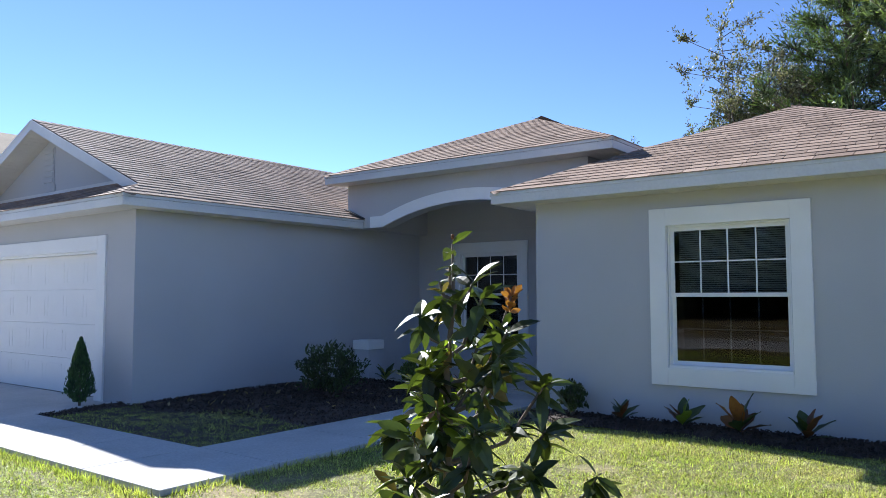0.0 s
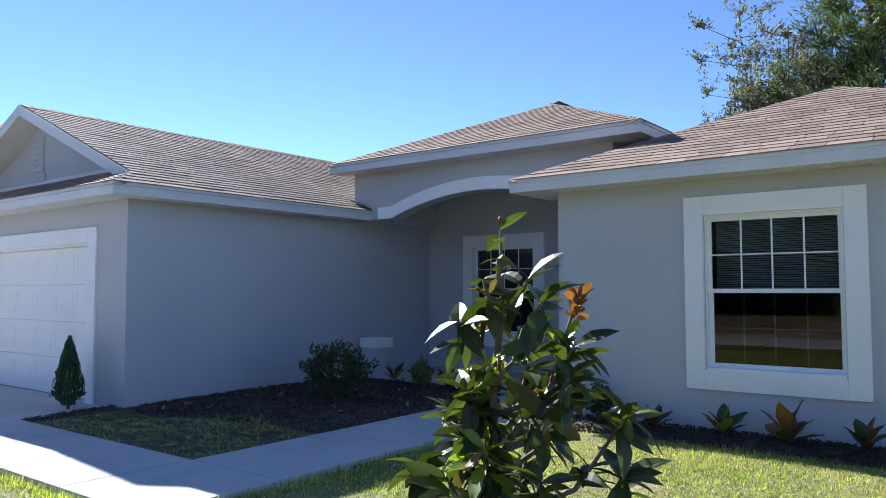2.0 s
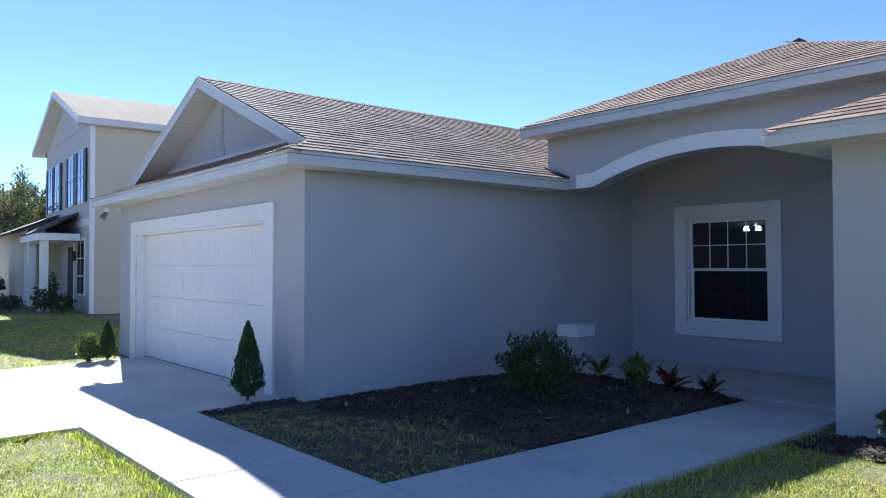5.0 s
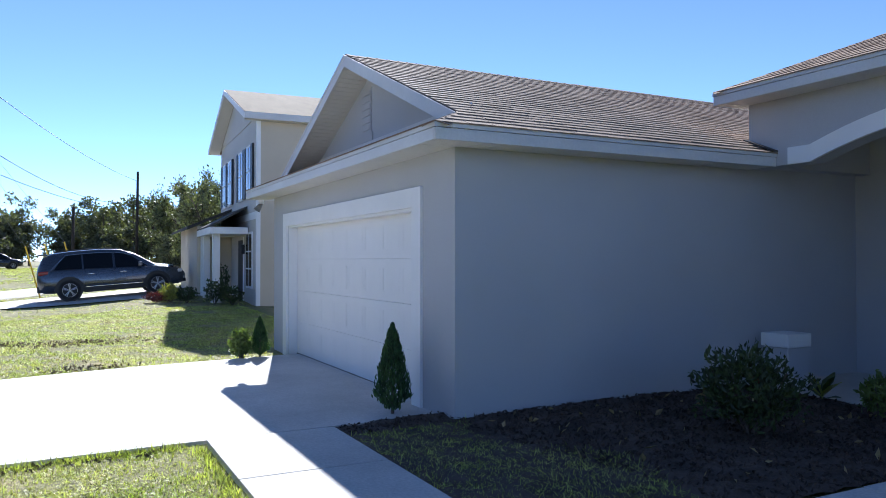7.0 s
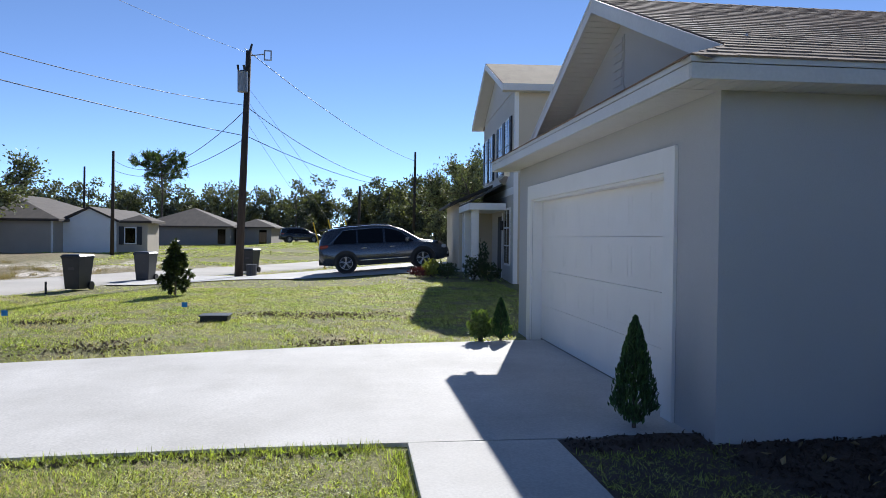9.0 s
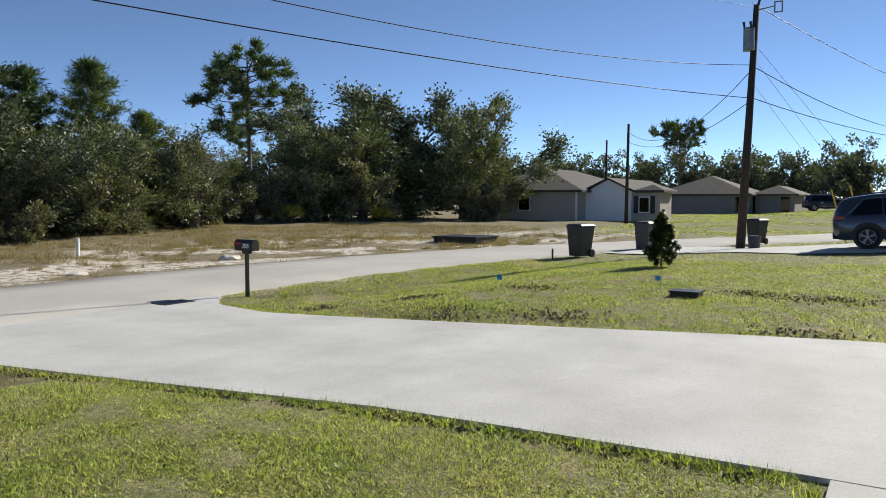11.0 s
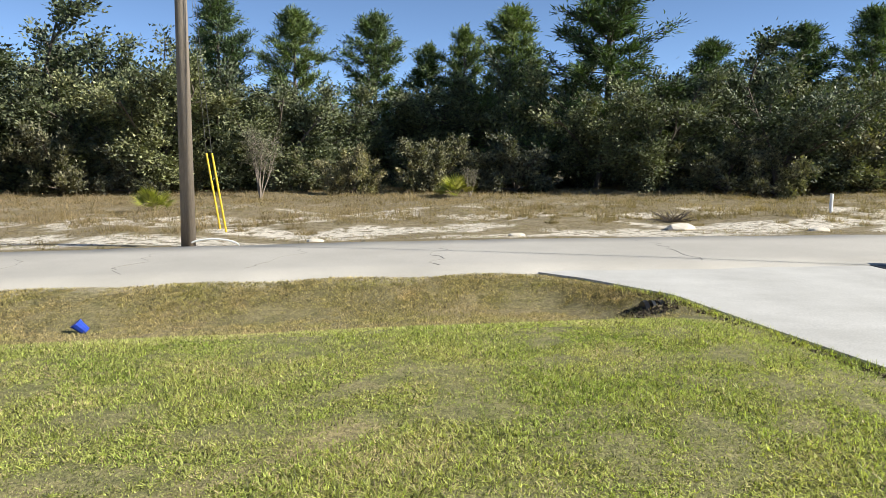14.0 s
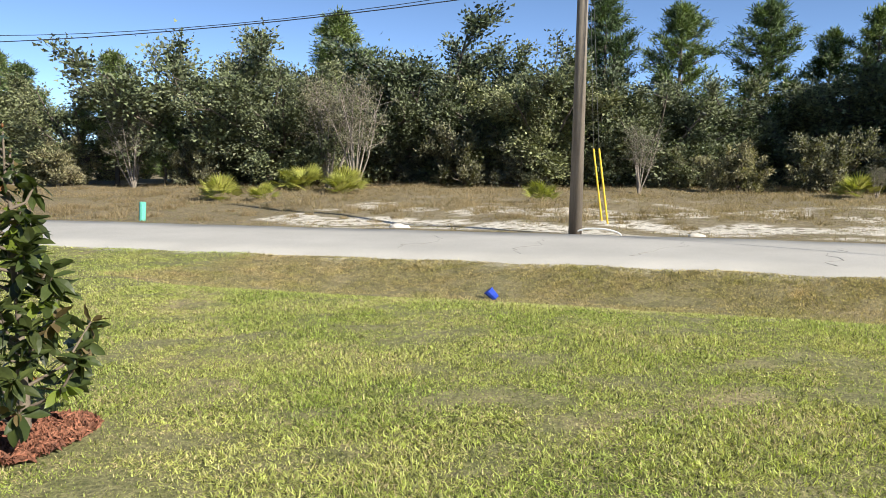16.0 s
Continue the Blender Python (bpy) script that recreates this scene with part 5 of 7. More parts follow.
PINES = [(4.4, -35.6, 10.0), (0.7, -36.4, 9.2), (-3.4, -39.8, 9.6), (-6.1, -42.9, 8.5), (-8.7, -41.8, 9.3), (-11.5, -38.5, 9.9), (-15.5, -33.7, 11.0), (-20.8, -34.1, 7.8), (-26.0, -35.0, 8.6),
         (-29.3, -34.3, 9.1), (-33.3, -35.3, 6.8), (-39.6, -39.4, 6.7), (27.0, -23.1, 6.8), (23.2, -22.7, 4.1), (18.1, -30.9, 9.4), (18.7, -29.3, 7.2), (36.9, -24.9, 7.5), (44.2, -28.3, 8.5)]
BUSHES = [(-3.0, -28.8, 3.2), (-6.6, -29.4, 3.4), (-10.4, -29.6, 3.7), (-9.1, -30.3, 2.9), (-19.0, -27.3, 3.1), (-25.1, -27.5, 4.0), (-20.5, -26.0, 2.8), (-16.5, -29.2, 2.9), (0.1, -30.4, 2.8),
          (21.5, -23.0, 3.7), (16.9, -26.9, 3.5), (9.6, -28.8, 4.0), (6.7, -28.9, 2.6), (27.8, -20.4, 3.7), (-34.2, -31.8, 4.8), (-42.4, -37.9, 5.0), (-45.3, -35.1, 5.9), (-50.6, -32.0, 5.7), (-57.4, -25.3, 4.1)]
for x, y, h in OAKS + TALL_OAKS:
    plant("oak", x, y, h * (1.2 if h < 9 else 1.25), 4, slim=1.12)
for x, y, h in PINES:
    plant("pine", x, y, h, 4, slim=1.35 if h > 10.5 else 1.15)
for x, y, h in BUSHES:
    plant("bush", x, y, h * 1.05)
plant("flat", -62.8, -57.2, 17.9, 1, slim=1.3)
plant("umbrella", -111.3, -24.1, 12.9, 1)
for x, y, h in ((12.6, -23.6, 4.8), (14.6, -24.4, 4.2), (24.0, -21.5, 3.4), (0.6, -26.6, 2.3), (-25.4, -27.6, 2.4), (-8.0, -26.4, 2.0), (-33.0, -30.2, 4.0)):
    plant("bare", x, y, h, 2)
# the wood goes on behind the first rows
for i in range(64):
    x = 50 - 98 * (i + random.random()) / 64
    y = -37 - random.uniform(0, 9) - 0.12 * abs(x + 5)
    plant(random.choice(("oak", "oak", "pine")), x, y, random.uniform(5.8, 7.6), fine=0.32, slim=1.2)
for i in range(40):
    x = 44 - 84 * (i + random.random()) / 40
    plant("bush", x, -31.5 - random.uniform(0, 4) - 0.12 * max(0, -x - 12) + 0.16 * max(0, x - 8), random.uniform(2.6, 4.0), fine=0.3)
# trees behind the houses
BEHIND = [(-4.0, 26.1, 12.6, "pine"), (-5.4, 26.8, 10.2, "oak"), (-6.8, 26.0, 10.4, "thin"), (-8.9, 25.5, 6.9, "thin"), (-5.9, 26.5, 10.2, "thin"), (-2.2, 26.8, 13.6, "pine"), (0.9, 26.6, 14.4, "pine"), (2.4, 27.5, 14.4, "pine"),
          (-58.0, 12.0, 8.0, "oak"), (-66.0, 17.0, 9.5, "oak"), (-52.0, 15.5, 7.0, "oak"), (-50.0, 8.2, 3.6, "bush"), (-72.0, 13.0, 8.5, "oak"), (-60.0, 22.0, 9.0, "pine")]
for x, y, h, k in BEHIND:
    tagged(plant(k, x, y, h, base=0.2, slim=0.5 if k == "oak" and y > 25 else 1.0, fine=2.0 if y > 25 else 0.6), "green tree standing behind the houses", group="trees behind the houses")


def far_wood(name, x0, y0, x1, y1, count, h0, h1, seed, label):
    """A distant line of trees: trunks and ragged crowns, nobody could count them."""
    r3 = np.random.default_rng(seed)
    cs, seg = [], []
    for i in range(count):
        t_ = (i + r3.uniform()) / count
        x, y = x0 + (x1 - x0) * t_ + r3.normal() * 3, y0 + (y1 - y0) * t_ + r3.normal() * 3
        h, z = r3.uniform(h0, h1), gz(x, y)
        seg.append(((x, y, z - 0.3), (x + r3.normal() * 0.4, y, z + h * 0.8), 0.2, 0.06))
        for b in range(18):
            d = sphere_points(1, r3)[0]
            c = np.array([x, y, z + h * 0.52]) + d * np.array([h * 0.40, h * 0.40, h * 0.47]) * r3.uniform(0.5, 1)
            k = 60
            cs.append(c + sphere_points(k, r3) * h * 0.12 * r3.uniform(0.3, 1, (k, 1)))
    cs = np.concatenate(cs)
    v, f = slivers(cs, 0.52, r3, 0.6, sphere_points(len(cs), r3))
    t = thing(name, (x0, y0, 0), label, "trees", kind="stuff")
    part("crowns", mesh_np("crowns", v, f), FAR_LEAF, t)
    part("trunks", tubes(seg, 5), BARK, t)


far_wood("far_wood", -140, -75, -150, 60, 120, 7, 12, 51, "distant line of trees on the horizon")
far_wood("far_wood", -70, -64, -140, -66, 55, 7, 11, 52, "distant line of trees behind the houses")
far_wood("far_wood", -150, 10, -64, 30, 75, 7, 11, 53, "distant line of trees behind the houses")
far_wood("far_wood", 46, -30, 120, 10, 34, 7, 10, 54, "distant trees along the road")


# ---- planting round the house ----
def leaf_mesh(name, L, W, material, bend=0.18):
    """One broad leaf along +y, folded along its rib and bent down at the tip."""
    v, f = [], []
    shape = ((0.0, 0.05), (0.10, 0.16), (0.22, 0.62), (0.40, 0.96), (0.58, 1.0), (0.75, 0.82), (0.90, 0.44), (1.0, 0.03))
    for t_, w in shape:
        y, z = L * t_, -bend * L * t_ * t_
        wave = 0.05 * W * math.sin(t_ * 14)
        v += [(-W / 2 * w, y, z + 0.13 * W * w + wave), (0, y, z), (W / 2 * w, y, z + 0.13 * W * w - wave)]
    for i in range(len(shape) - 1):
        a = i * 3
        f += [(a, a + 1, a + 4, a + 3), (a + 1, a + 2, a + 5, a + 4)]
    me = mesh_np(name, v, f)
    me.polygons.foreach_set("use_smooth", np.ones(len(f), dtype=bool))
    me.materials.append(material)
    return me


def aim(p, d, twist, s=1.0):
    """A matrix that puts +y along d at p."""
    d = Vector(d).normalized()
    side_ = d.cross(Vector((0, 0, 1)))
    side_ = side_.normalized() if side_.length > 0.05 else Vector((1, 0, 0))
    upv = side_.cross(d)
    m = Matrix((side_, d, upv)).transposed().to_4x4()
    return Matrix.Translation(p) @ m @ Matrix.Rotation(twist, 4, "Y") @ Matrix.Scale(s, 4)


def magnolia(x, y, H, seed, label, singles=True):
    r2 = random.Random(seed)
    z0 = gz(x, y)
    tree = thing("magnolia_tree", (x, y, z0), label, "tree")
    seg, spots = [], []
    p = Vector((x, y, z0 - 0.05))
    n = 7
    for i in range(n):
        q = Vector((x + 0.012 * H * r2.uniform(-1, 1), y + 0.012 * H * r2.uniform(-1, 1), z0 + H * (i + 1) / n * 0.985))
        seg.append((tuple(p), tuple(q), 0.018 * H * (1 - i / n) + 0.004, 0.018 * H * (1 - (i + 1) / n) + 0.004))
        p = q
    p_top = p
    spots.append((p, Vector((0, 0, 1)), 3))
    for i in range(40):
        t_ = 0.08 + 0.86 * i / 39
        a = i * 2.4 + r2.uniform(-0.3, 0.3)
        R = H * (0.30 * (1 - t_) ** 0.95 + 0.02) * r2.uniform(0.6, 1.15) * (1 + 0.22 * math.cos(a - 0.8))
        b0 = Vector((x, y, z0 + H * (t_ - 0.06)))
        b1 = b0 + Vector((math.cos(a) * R * 0.6, math.sin(a) * R * 0.6, 0.25 * R))
        b2 = b0 + Vector((math.cos(a) * R, math.sin(a) * R, 0.75 * R + 0.02 * H))
        seg += [(tuple(b0), tuple(b1), 0.006 * H, 0.0045 * H), (tuple(b1), tuple(b2), 0.0045 * H, 0.003 * H)]
        spots.append((b2, (b2 - b1).normalized(), 14 if t_ < 0.7 else 10))
        if t_ < 0.75:
            spots.append((b1.lerp(b2, 0.3), (b2 - b0).normalized(), 12))
    rust_at = Vector((x + 0.19, y + 0.145, z0 + 1.45))
    if singles:
        b0, b1 = Vector((x, y, z0 + 0.98)), Vector((x + 0.13, y + 0.10, z0 + 1.22))
        seg += [(tuple(b0), tuple(b1), 0.008, 0.006), (tuple(b1), tuple(rust_at), 0.006, 0.004)]
        spots += [(rust_at, Vector((0.1, 0.1, 1)), 14), (b1, Vector((0.4, 0.3, 0.6)), 6), (b1.lerp(rust_at, 0.5), Vector((0.4, 0.3, 0.6)), 6), (b1.lerp(b0, 0.5), Vector((0.4, 0.3, 0.3)), 6)]
    part("trunk", tubes(seg, 7), surface("magnolia_bark", (0.13, 0.10, 0.075), (0.2, 0.16, 0.12), 8, 60, 0.9, 0.4, 0.002, spread=0.2), tree, smooth=True)
    if singles:
        kinds = [leaf_mesh("leaf", 0.15, 0.056, MAGNOLIA), leaf_mesh("leaf", 0.13, 0.05, MAGNOLIA, 0.3), leaf_mesh("leaf", 0.115, 0.043, MAG_LIME), leaf_mesh("leaf", 0.10, 0.043, MAG_RUST, -0.12), leaf_mesh("leaf", 0.13, 0.048, MAG_UNDER, 0.1)]
    count = 0
    v, f = [], []
    LEAF_V, LEAF_F = [], []
    for t_, w in ((0.0, 0.1), (0.25, 0.75), (0.5, 1.0), (0.78, 0.65), (1.0, 0.03)):
        LEAF_V += [Vector((-0.025 * w, 0.12 * t_, 0.006 * w - 0.03 * t_ * t_)), Vector((0, 0.12 * t_, -0.03 * t_ * t_)), Vector((0.025 * w, 0.12 * t_, 0.006 * w - 0.03 * t_ * t_))]
    for w in range(4):
        LEAF_F += [(w * 3, w * 3 + 1, w * 3 + 4, w * 3 + 3), (w * 3 + 1, w * 3 + 2, w * 3 + 5, w * 3 + 4)]
    r2.shuffle(spots)
    spots.sort(key=lambda s: (s[0] - rust_at).length > 0.02)
    for k, (c, d, m_) in enumerate(spots if singles else spots * 3):
        rusty = singles and (c - rust_at).length < 0.02
        lime = r2.random() < 0.5
        for j in range(m_ + (9 if rusty else 0)):
            a = j * 2.4 + r2.uniform(-0.4, 0.4)
            el = r2.uniform(-1.35, 0.7) if not rusty else r2.uniform(-0.3, 1.3)
            dd = Vector((math.cos(a) * math.cos(el), math.sin(a) * math.cos(el), math.sin(el))) + d * 0.45
            at_ = c - d * (0.012 * H * (j % 4))
            if singles and count < 320:
                me = kinds[3] if rusty or r2.random() < 0.03 else kinds[2] if lime and r2.random() < 0.7 else kinds[4] if r2.random() < 0.24 else kinds[r2.randrange(2)]
                ob = new("leaf", me)
                ob.parent = tree
                ob.matrix_parent_inverse = Matrix.Translation(-tree.location)
                ob.matrix_basis = aim(at_, dd, r2.uniform(-1.6, 1.6), r2.uniform(0.65, 1.2) * (1.0 - 0.62 * step(0.6, 1.0, (at_.z - z0) / H)))
                count += 1
            else:
                mm = aim(at_, dd, r2.uniform(-0.8, 0.8), r2.uniform(0.8, 1.2))
                b = len(v)
                for q in LEAF_V:
                    v.append(tuple(mm @ q))
                f += [tuple(b + w for w in q) for q in LEAF_F]
    if v:
        part("crown", mesh_np("crown", v, f), MAGNOLIA, tree)
    if singles:
        bud = bmesh.new()
        bmesh.ops.create_uvsphere(bud, u_segments=8, v_segments=6, radius=0.009, matrix=Matrix.Translation((p_top.x, p_top.y, z0 + H + 0.004)) @ Matrix.Diagonal((0.8, 0.8, 1.3, 1)))
        part("bud", bud, MAG_RUST, tree, "brown fuzzy bud at the tip", smooth=True)
    return tree


magnolia(MAG[0], MAG[1], 1.68, 3, "young magnolia with large glossy leaves in red mulch")
magnolia(-23.4, -1.6, 1.4, 8, "small dense magnolia on the next lawn", singles=False)
tag_ = thing("plant_tag", (MAG[0] + 0.05, MAG[1] - 0.08, 0.6), "small green plastic plant tag hung on the magnolia", "tag")
part("card", boxed(MAG[0] + 0.03, MAG[0] + 0.085, MAG[1] - 0.085, MAG[1] - 0.08, 0.585, 0.625), MINT, tag_)


def clump(name, x, y, z, H, R, count, size, material, label, category, seed, cone=False, shape=0.45, group=""):
    r3 = np.random.default_rng(seed)
    t = thing(name, (x, y, z), label, category, group)
    if cone:
        h = r3.uniform(0, 1, count) ** 0.8
        rad = R * (1 - h) ** 0.75 * np.clip(h * 7, 0.35, 1) * r3.uniform(0.5, 1.12, count)
        a = r3.uniform(0, 6.283, count)
        c = np.stack([x + rad * np.cos(a), y + rad * np.sin(a), z + 0.07 * H + h * H * 0.93], 1)
        nn = np.stack([np.cos(a) * 0.35, np.sin(a) * 0.35, np.full(count, 1.2)], 1)
        v, f = leaves(c, size, r3, shape, normals=nn)
        seg = [((x, y, z - 0.03), (x, y, z + H * 0.8), 0.02, 0.006)]
    else:
        d = sphere_points(count, r3)
        lump = 0.78 + 0.22 * np.sin(d[:, 0] * 5 + seed) * np.sin(d[:, 1] * 5 + 1) + 0.12 * np.sin(d[:, 2] * 9)
        c = np.array([x, y, z + H * 0.5]) + d * np.array([R, R, H * 0.5]) * (lump * r3.uniform(0.35, 1.0, count) ** 0.5)[:, None]
        c = c[c[:, 2] > z + 0.01]
        v, f = leaves(c, size, r3, shape, normals=(c - np.array([x, y, z + H * 0.3])))
        seg = [((x, y, z - 0.03), (x + R * 0.6 * math.cos(a), y + R * 0.6 * math.sin(a), z + H * 0.7), 0.012, 0.004) for a in (0.3, 1.4, 2.6, 3.7, 5.0)]
    part("stems", tubes(seg, 6), BARK, t)
    part("foliage", mesh_np("foliage", v, f), material, t)
    return t


clump("thuja", -9.94, 5.09, 0.03, 0.88, 0.21, 3600, 0.055, THUJA, "small conical dark green thuja by the garage door", "shrub", 61, cone=True, shape=0.35)
clump("thuja", -14.93, 4.98, 0.03, 0.62, 0.17, 2400, 0.05, THUJA, "young green thuja by the garage door", "shrub", 62, cone=True, shape=0.35)
clump("low_shrub", -14.82, 4.66, 0.02, 0.46, 0.2, 700, 0.11, LIGHT_SHRUB, "feathery light green shrub at the driveway's edge", "shrub", 63)
clump("round_shrub", -7.55, 7.3, 0.07, 0.80, 0.52, 2600, 0.062, SHRUB, "rounded dark green shrub in the mulch bed", "shrub", 64)
clump("small_shrub", -7.39, 8.8, 0.08, 0.46, 0.17, 520, 0.07, LIGHT_SHRUB, "small light green shrub in the mulch bed", "shrub", 65)
clump("small_shrub", -4.34, 8.1, 0.07, 0.42, 0.2, 560, 0.07, SHRUB, "small green shrub against the wall", "shrub", 66)
clump("small_shrub", -0.72, 8.05, 0.07, 0.5, 0.24, 620, 0.07, SHRUB, "small green shrub against the wall", "shrub", 67)


def croton(x, y, z, size, seed, mats, label, name="croton"):
    r2 = random.Random(seed)
    t = thing(name, (x, y, z), label, "plant")
    kinds = [leaf_mesh("leaf", size, size * 0.42, m, 0.12) for m in mats]
    for j in range(9):
        a, el = j * 2.4 + r2.uniform(-0.3, 0.3), 0.45 + 0.1 * j + r2.uniform(-0.15, 0.15)
        ob = new("leaf", kinds[j % len(kinds)])
        ob.parent = t
        ob.matrix_basis = aim(Vector((0, 0, 0.02 + 0.006 * j)), (math.cos(a) * math.cos(el), math.sin(a) * math.cos(el), math.sin(el)), r2.uniform(-0.4, 0.4), r2.uniform(0.75, 1.1))
    return t


GREEN_LEAF = SHRUB
croton(-3.69, 8.05, 0.06, 0.26, 1, (GREEN_LEAF, GREEN_LEAF, CROTON), "dark croton with green and maroon leaves in mulch")
croton(-3.0, 8.02, 0.06, 0.30, 2, (GREEN_LEAF, CROTON, MAG_LIME), "croton with green, yellow and red leaves in mulch")
croton(-2.4, 7.99, 0.06, 0.34, 3, (CROTON, MAG_RUST, GREEN_LEAF), "wide croton with red and orange leaves in mulch")
croton(-1.78, 7.98, 0.06, 0.30, 4, (GREEN_LEAF, GREEN_LEAF, CROTON), "dark green croton in mulch")
croton(-7.08, 9.03, 0.08, 0.27, 5, (CROTON, CROTON, GREEN_LEAF), "maroon croton in the mulch bed")
croton(-6.58, 9.0, 0.08, 0.26, 6, (CROTON, MAROON, GREEN_LEAF), "red croton at the walkway's edge")
croton(-8.25, 9.2, 0.08, 0.30, 7, (GREEN_LEAF, PALMETTO), "green broad-leaved plant in the mulch bed", "bed_plant")
croton(-8.95, 9.05, 0.08, 0.26, 8, (GREEN_LEAF, CROTON), "small dark plant by the pillar", "bed_plant")


def palmetto(x, y, size, seed):
    r2 = random.Random(seed)
    z = gz(x, y)
    v, f = [], []
    for j in range(20):
        a, el = j * 2.4, r2.uniform(0.25, 1.35)
        d = Vector((math.cos(a) * math.cos(el), math.sin(a) * math.cos(el), math.sin(el)))
        c = Vector((x, y, z)) + d * size * 0.45
        m = aim(c, d, r2.uniform(-0.5, 0.5))
        b = len(v)
        v += [(x, y, z), tuple(c + Vector((0.012, 0, 0))), tuple(c), tuple(c - Vector((0.012, 0, 0)))]
        f.append((b, b + 1, b + 2, b + 3))
        for k in range(13):
            th = (k - 6) * 0.2
            L = size * 0.62 * (1 - 0.03 * abs(k - 6))
            tip = m @ Vector((math.sin(th) * L, math.cos(th) * L, -0.08 * L))
            l_, r_ = m @ Vector((math.sin(th - 0.09) * L * 0.5, math.cos(th - 0.09) * L * 0.5, 0.01)), m @ Vector((math.sin(th + 0.09) * L * 0.5, math.cos(th + 0.09) * L * 0.5, 0.01))
            b = len(v)
            v += [tuple(c), tuple(l_), tuple(tip), tuple(r_)]
            f.append((b, b + 1, b + 2, b + 3))
    t = thing("palmetto", (x, y, z), "yellow-green saw palmetto in the dry field", "plant", "palmettos in the field")
    part("fronds", mesh_np("fronds", v, f), PALMETTO, t)


for i, (x, y, s) in enumerate(((14.6, -17.2, 1.5), (13.1, -17.9, 1.0), (14.0, -22.0, 1.6), (12.2, -22.2, 1.6), (15.4, -22.6, 1.4), (2.75, -20.4, 1.15), (11.7, -21.3, 1.3), (-7.4, -26.4, 1.3), (-31.5, -32.6, 2.0), (-30.2, -32.0, 1.6), (-44.0, -33.5, 1.8), (18.0, -21.0, 1.0), (-50, -30.0, 1.6))):
    palmetto(x, y, s * 0.78, 80 + i)

# ---- small things in the yard and by the road ----
MX, MY = -15.1, -7.25
MZ = gz(MX, MY)
mail = thing("mailbox", (MX, MY, MZ), "black metal mailbox on a slim black post", "mailbox")
part("post", boxed(MX - 0.03, MX + 0.03, MY - 0.03, MY + 0.03, MZ - 0.2, MZ + 0.90, bevel=0.006), BLACK, mail)
bm = bmesh.new()
arch_pts = [(0.085 * math.cos(a), 0.13 + 0.085 * math.sin(a)) for a in (math.pi * i / 8 for i in range(9))] + [(-0.085, 0), (0.085, 0)]
loft(bm, [[(MX + a, MY + y, MZ + 0.90 + b) for a, b in arch_pts] for y in (-0.25, 0.24)])
bm.verts.ensure_lookup_table()
k = len(arch_pts)
bm.faces.new(bm.verts[:k]), bm.faces.new(bm.verts[k:][::-1])
bmesh.ops.recalc_face_normals(bm, faces=bm.faces[:])
body_ = part("box", bm, BLACK, mail)
part("flag", boxed(MX + 0.09, MX + 0.096, MY - 0.22, MY - 0.06, MZ + 1.02, MZ + 1.06), RED, mail, "red signal flag")
part("bracket", boxed(MX - 0.05, MX + 0.05, MY - 0.09, MY + 0.09, MZ + 0.84, MZ + 0.898, bevel=0.008), BLACK, mail)
part("number_plate", boxed(MX + 0.0855, MX + 0.088, MY - 0.055, MY + 0.155, MZ + 0.945, MZ + 1.045), BLACK, mail)
txt = bpy.data.curves.new("house_number", "FONT")
txt.body, txt.size, txt.align_x, txt.extrude = "208", 0.125, "CENTER", 0.001
txt.materials.append(DIGIT)
num = new("number", txt)
num.parent = mail
num.matrix_parent_inverse = Matrix.Translation(-mail.location)
num.matrix_basis = pose(MX + 0.090, MY + 0.05, MZ + 0.95, 90, 0, 90)


def power_pole(name, x, y, H, r, lean, material, label, group="utility poles"):
    z = gz(x, y)
    t = thing(name, (x, y, z), label, "utility pole", group)
    part("pole", rod(bmesh.new(), (x, y, z - 0.3), (x + lean[0], y + lean[1], z + H), r, r * 0.62, 14), material, t, smooth=True)
    return t, Vector((x + lean[0], y + lean[1], z + H))


P1 = (-34.4, -1.75)
pole_a, top_a = power_pole("utility_pole", *P1, 8.9, 0.17, (0.05, 0.36), DARK_POLE, "dark wooden utility pole with transformer, leaning slightly")
P2 = (-0.92, -11.75)
pole_b, top_b = power_pole("utility_pole", *P2, 9.5, 0.155, (-0.1, -0.05), POLE_WOOD, "weathered grey-brown wooden utility pole beside the road")
for x, y, h in ((-58.0, -13.9, 7.2), (-80.0, -23.4, 7.9), (-66.5, 7.6, 8.0), (-79.4, 10.1, 7.2), (-62.0, 3.0, 5.0), (33.0, -4.6, 9.5)):
    power_pole("utility_pole", x, y, h, 0.14, (0.0, 0.08), DARK_POLE, "distant dark wooden utility pole")
tx = Vector((P1[0] + 0.22, P1[1] + 0.29, 7.5))
part("transformer", rod(bmesh.new(), tx + Vector((0.08, -0.12, -0.42)), tx + Vector((0.08, -0.12, 0.36)), 0.2, 0.2, 16), GREY_STEEL, pole_a, "grey transformer can", smooth=False)
part("transformer_lid", rod(bmesh.new(), tx + Vector((0.08, -0.12, 0.36)), tx + Vector((0.08, -0.12, 0.42)), 0.22, 0.12, 16), GREY_STEEL, pole_a)
for dy in (-0.28, -0.05):
    part("bushing", rod(bmesh.new(), tx + Vector((0.1, dy, 0.4)), tx + Vector((0.12, dy - 0.03, 0.62)), 0.035, 0.05, 8), BLACK, pole_a)
part("arm", rod(bmesh.new(), (P1[0] + 0.05, P1[1] + 0.35, 8.55), (P1[0] + 0.1, P1[1] + 0.95, 8.62), 0.02, 0.02, 8), GREY_STEEL, pole_a)
bm = bmesh.new()
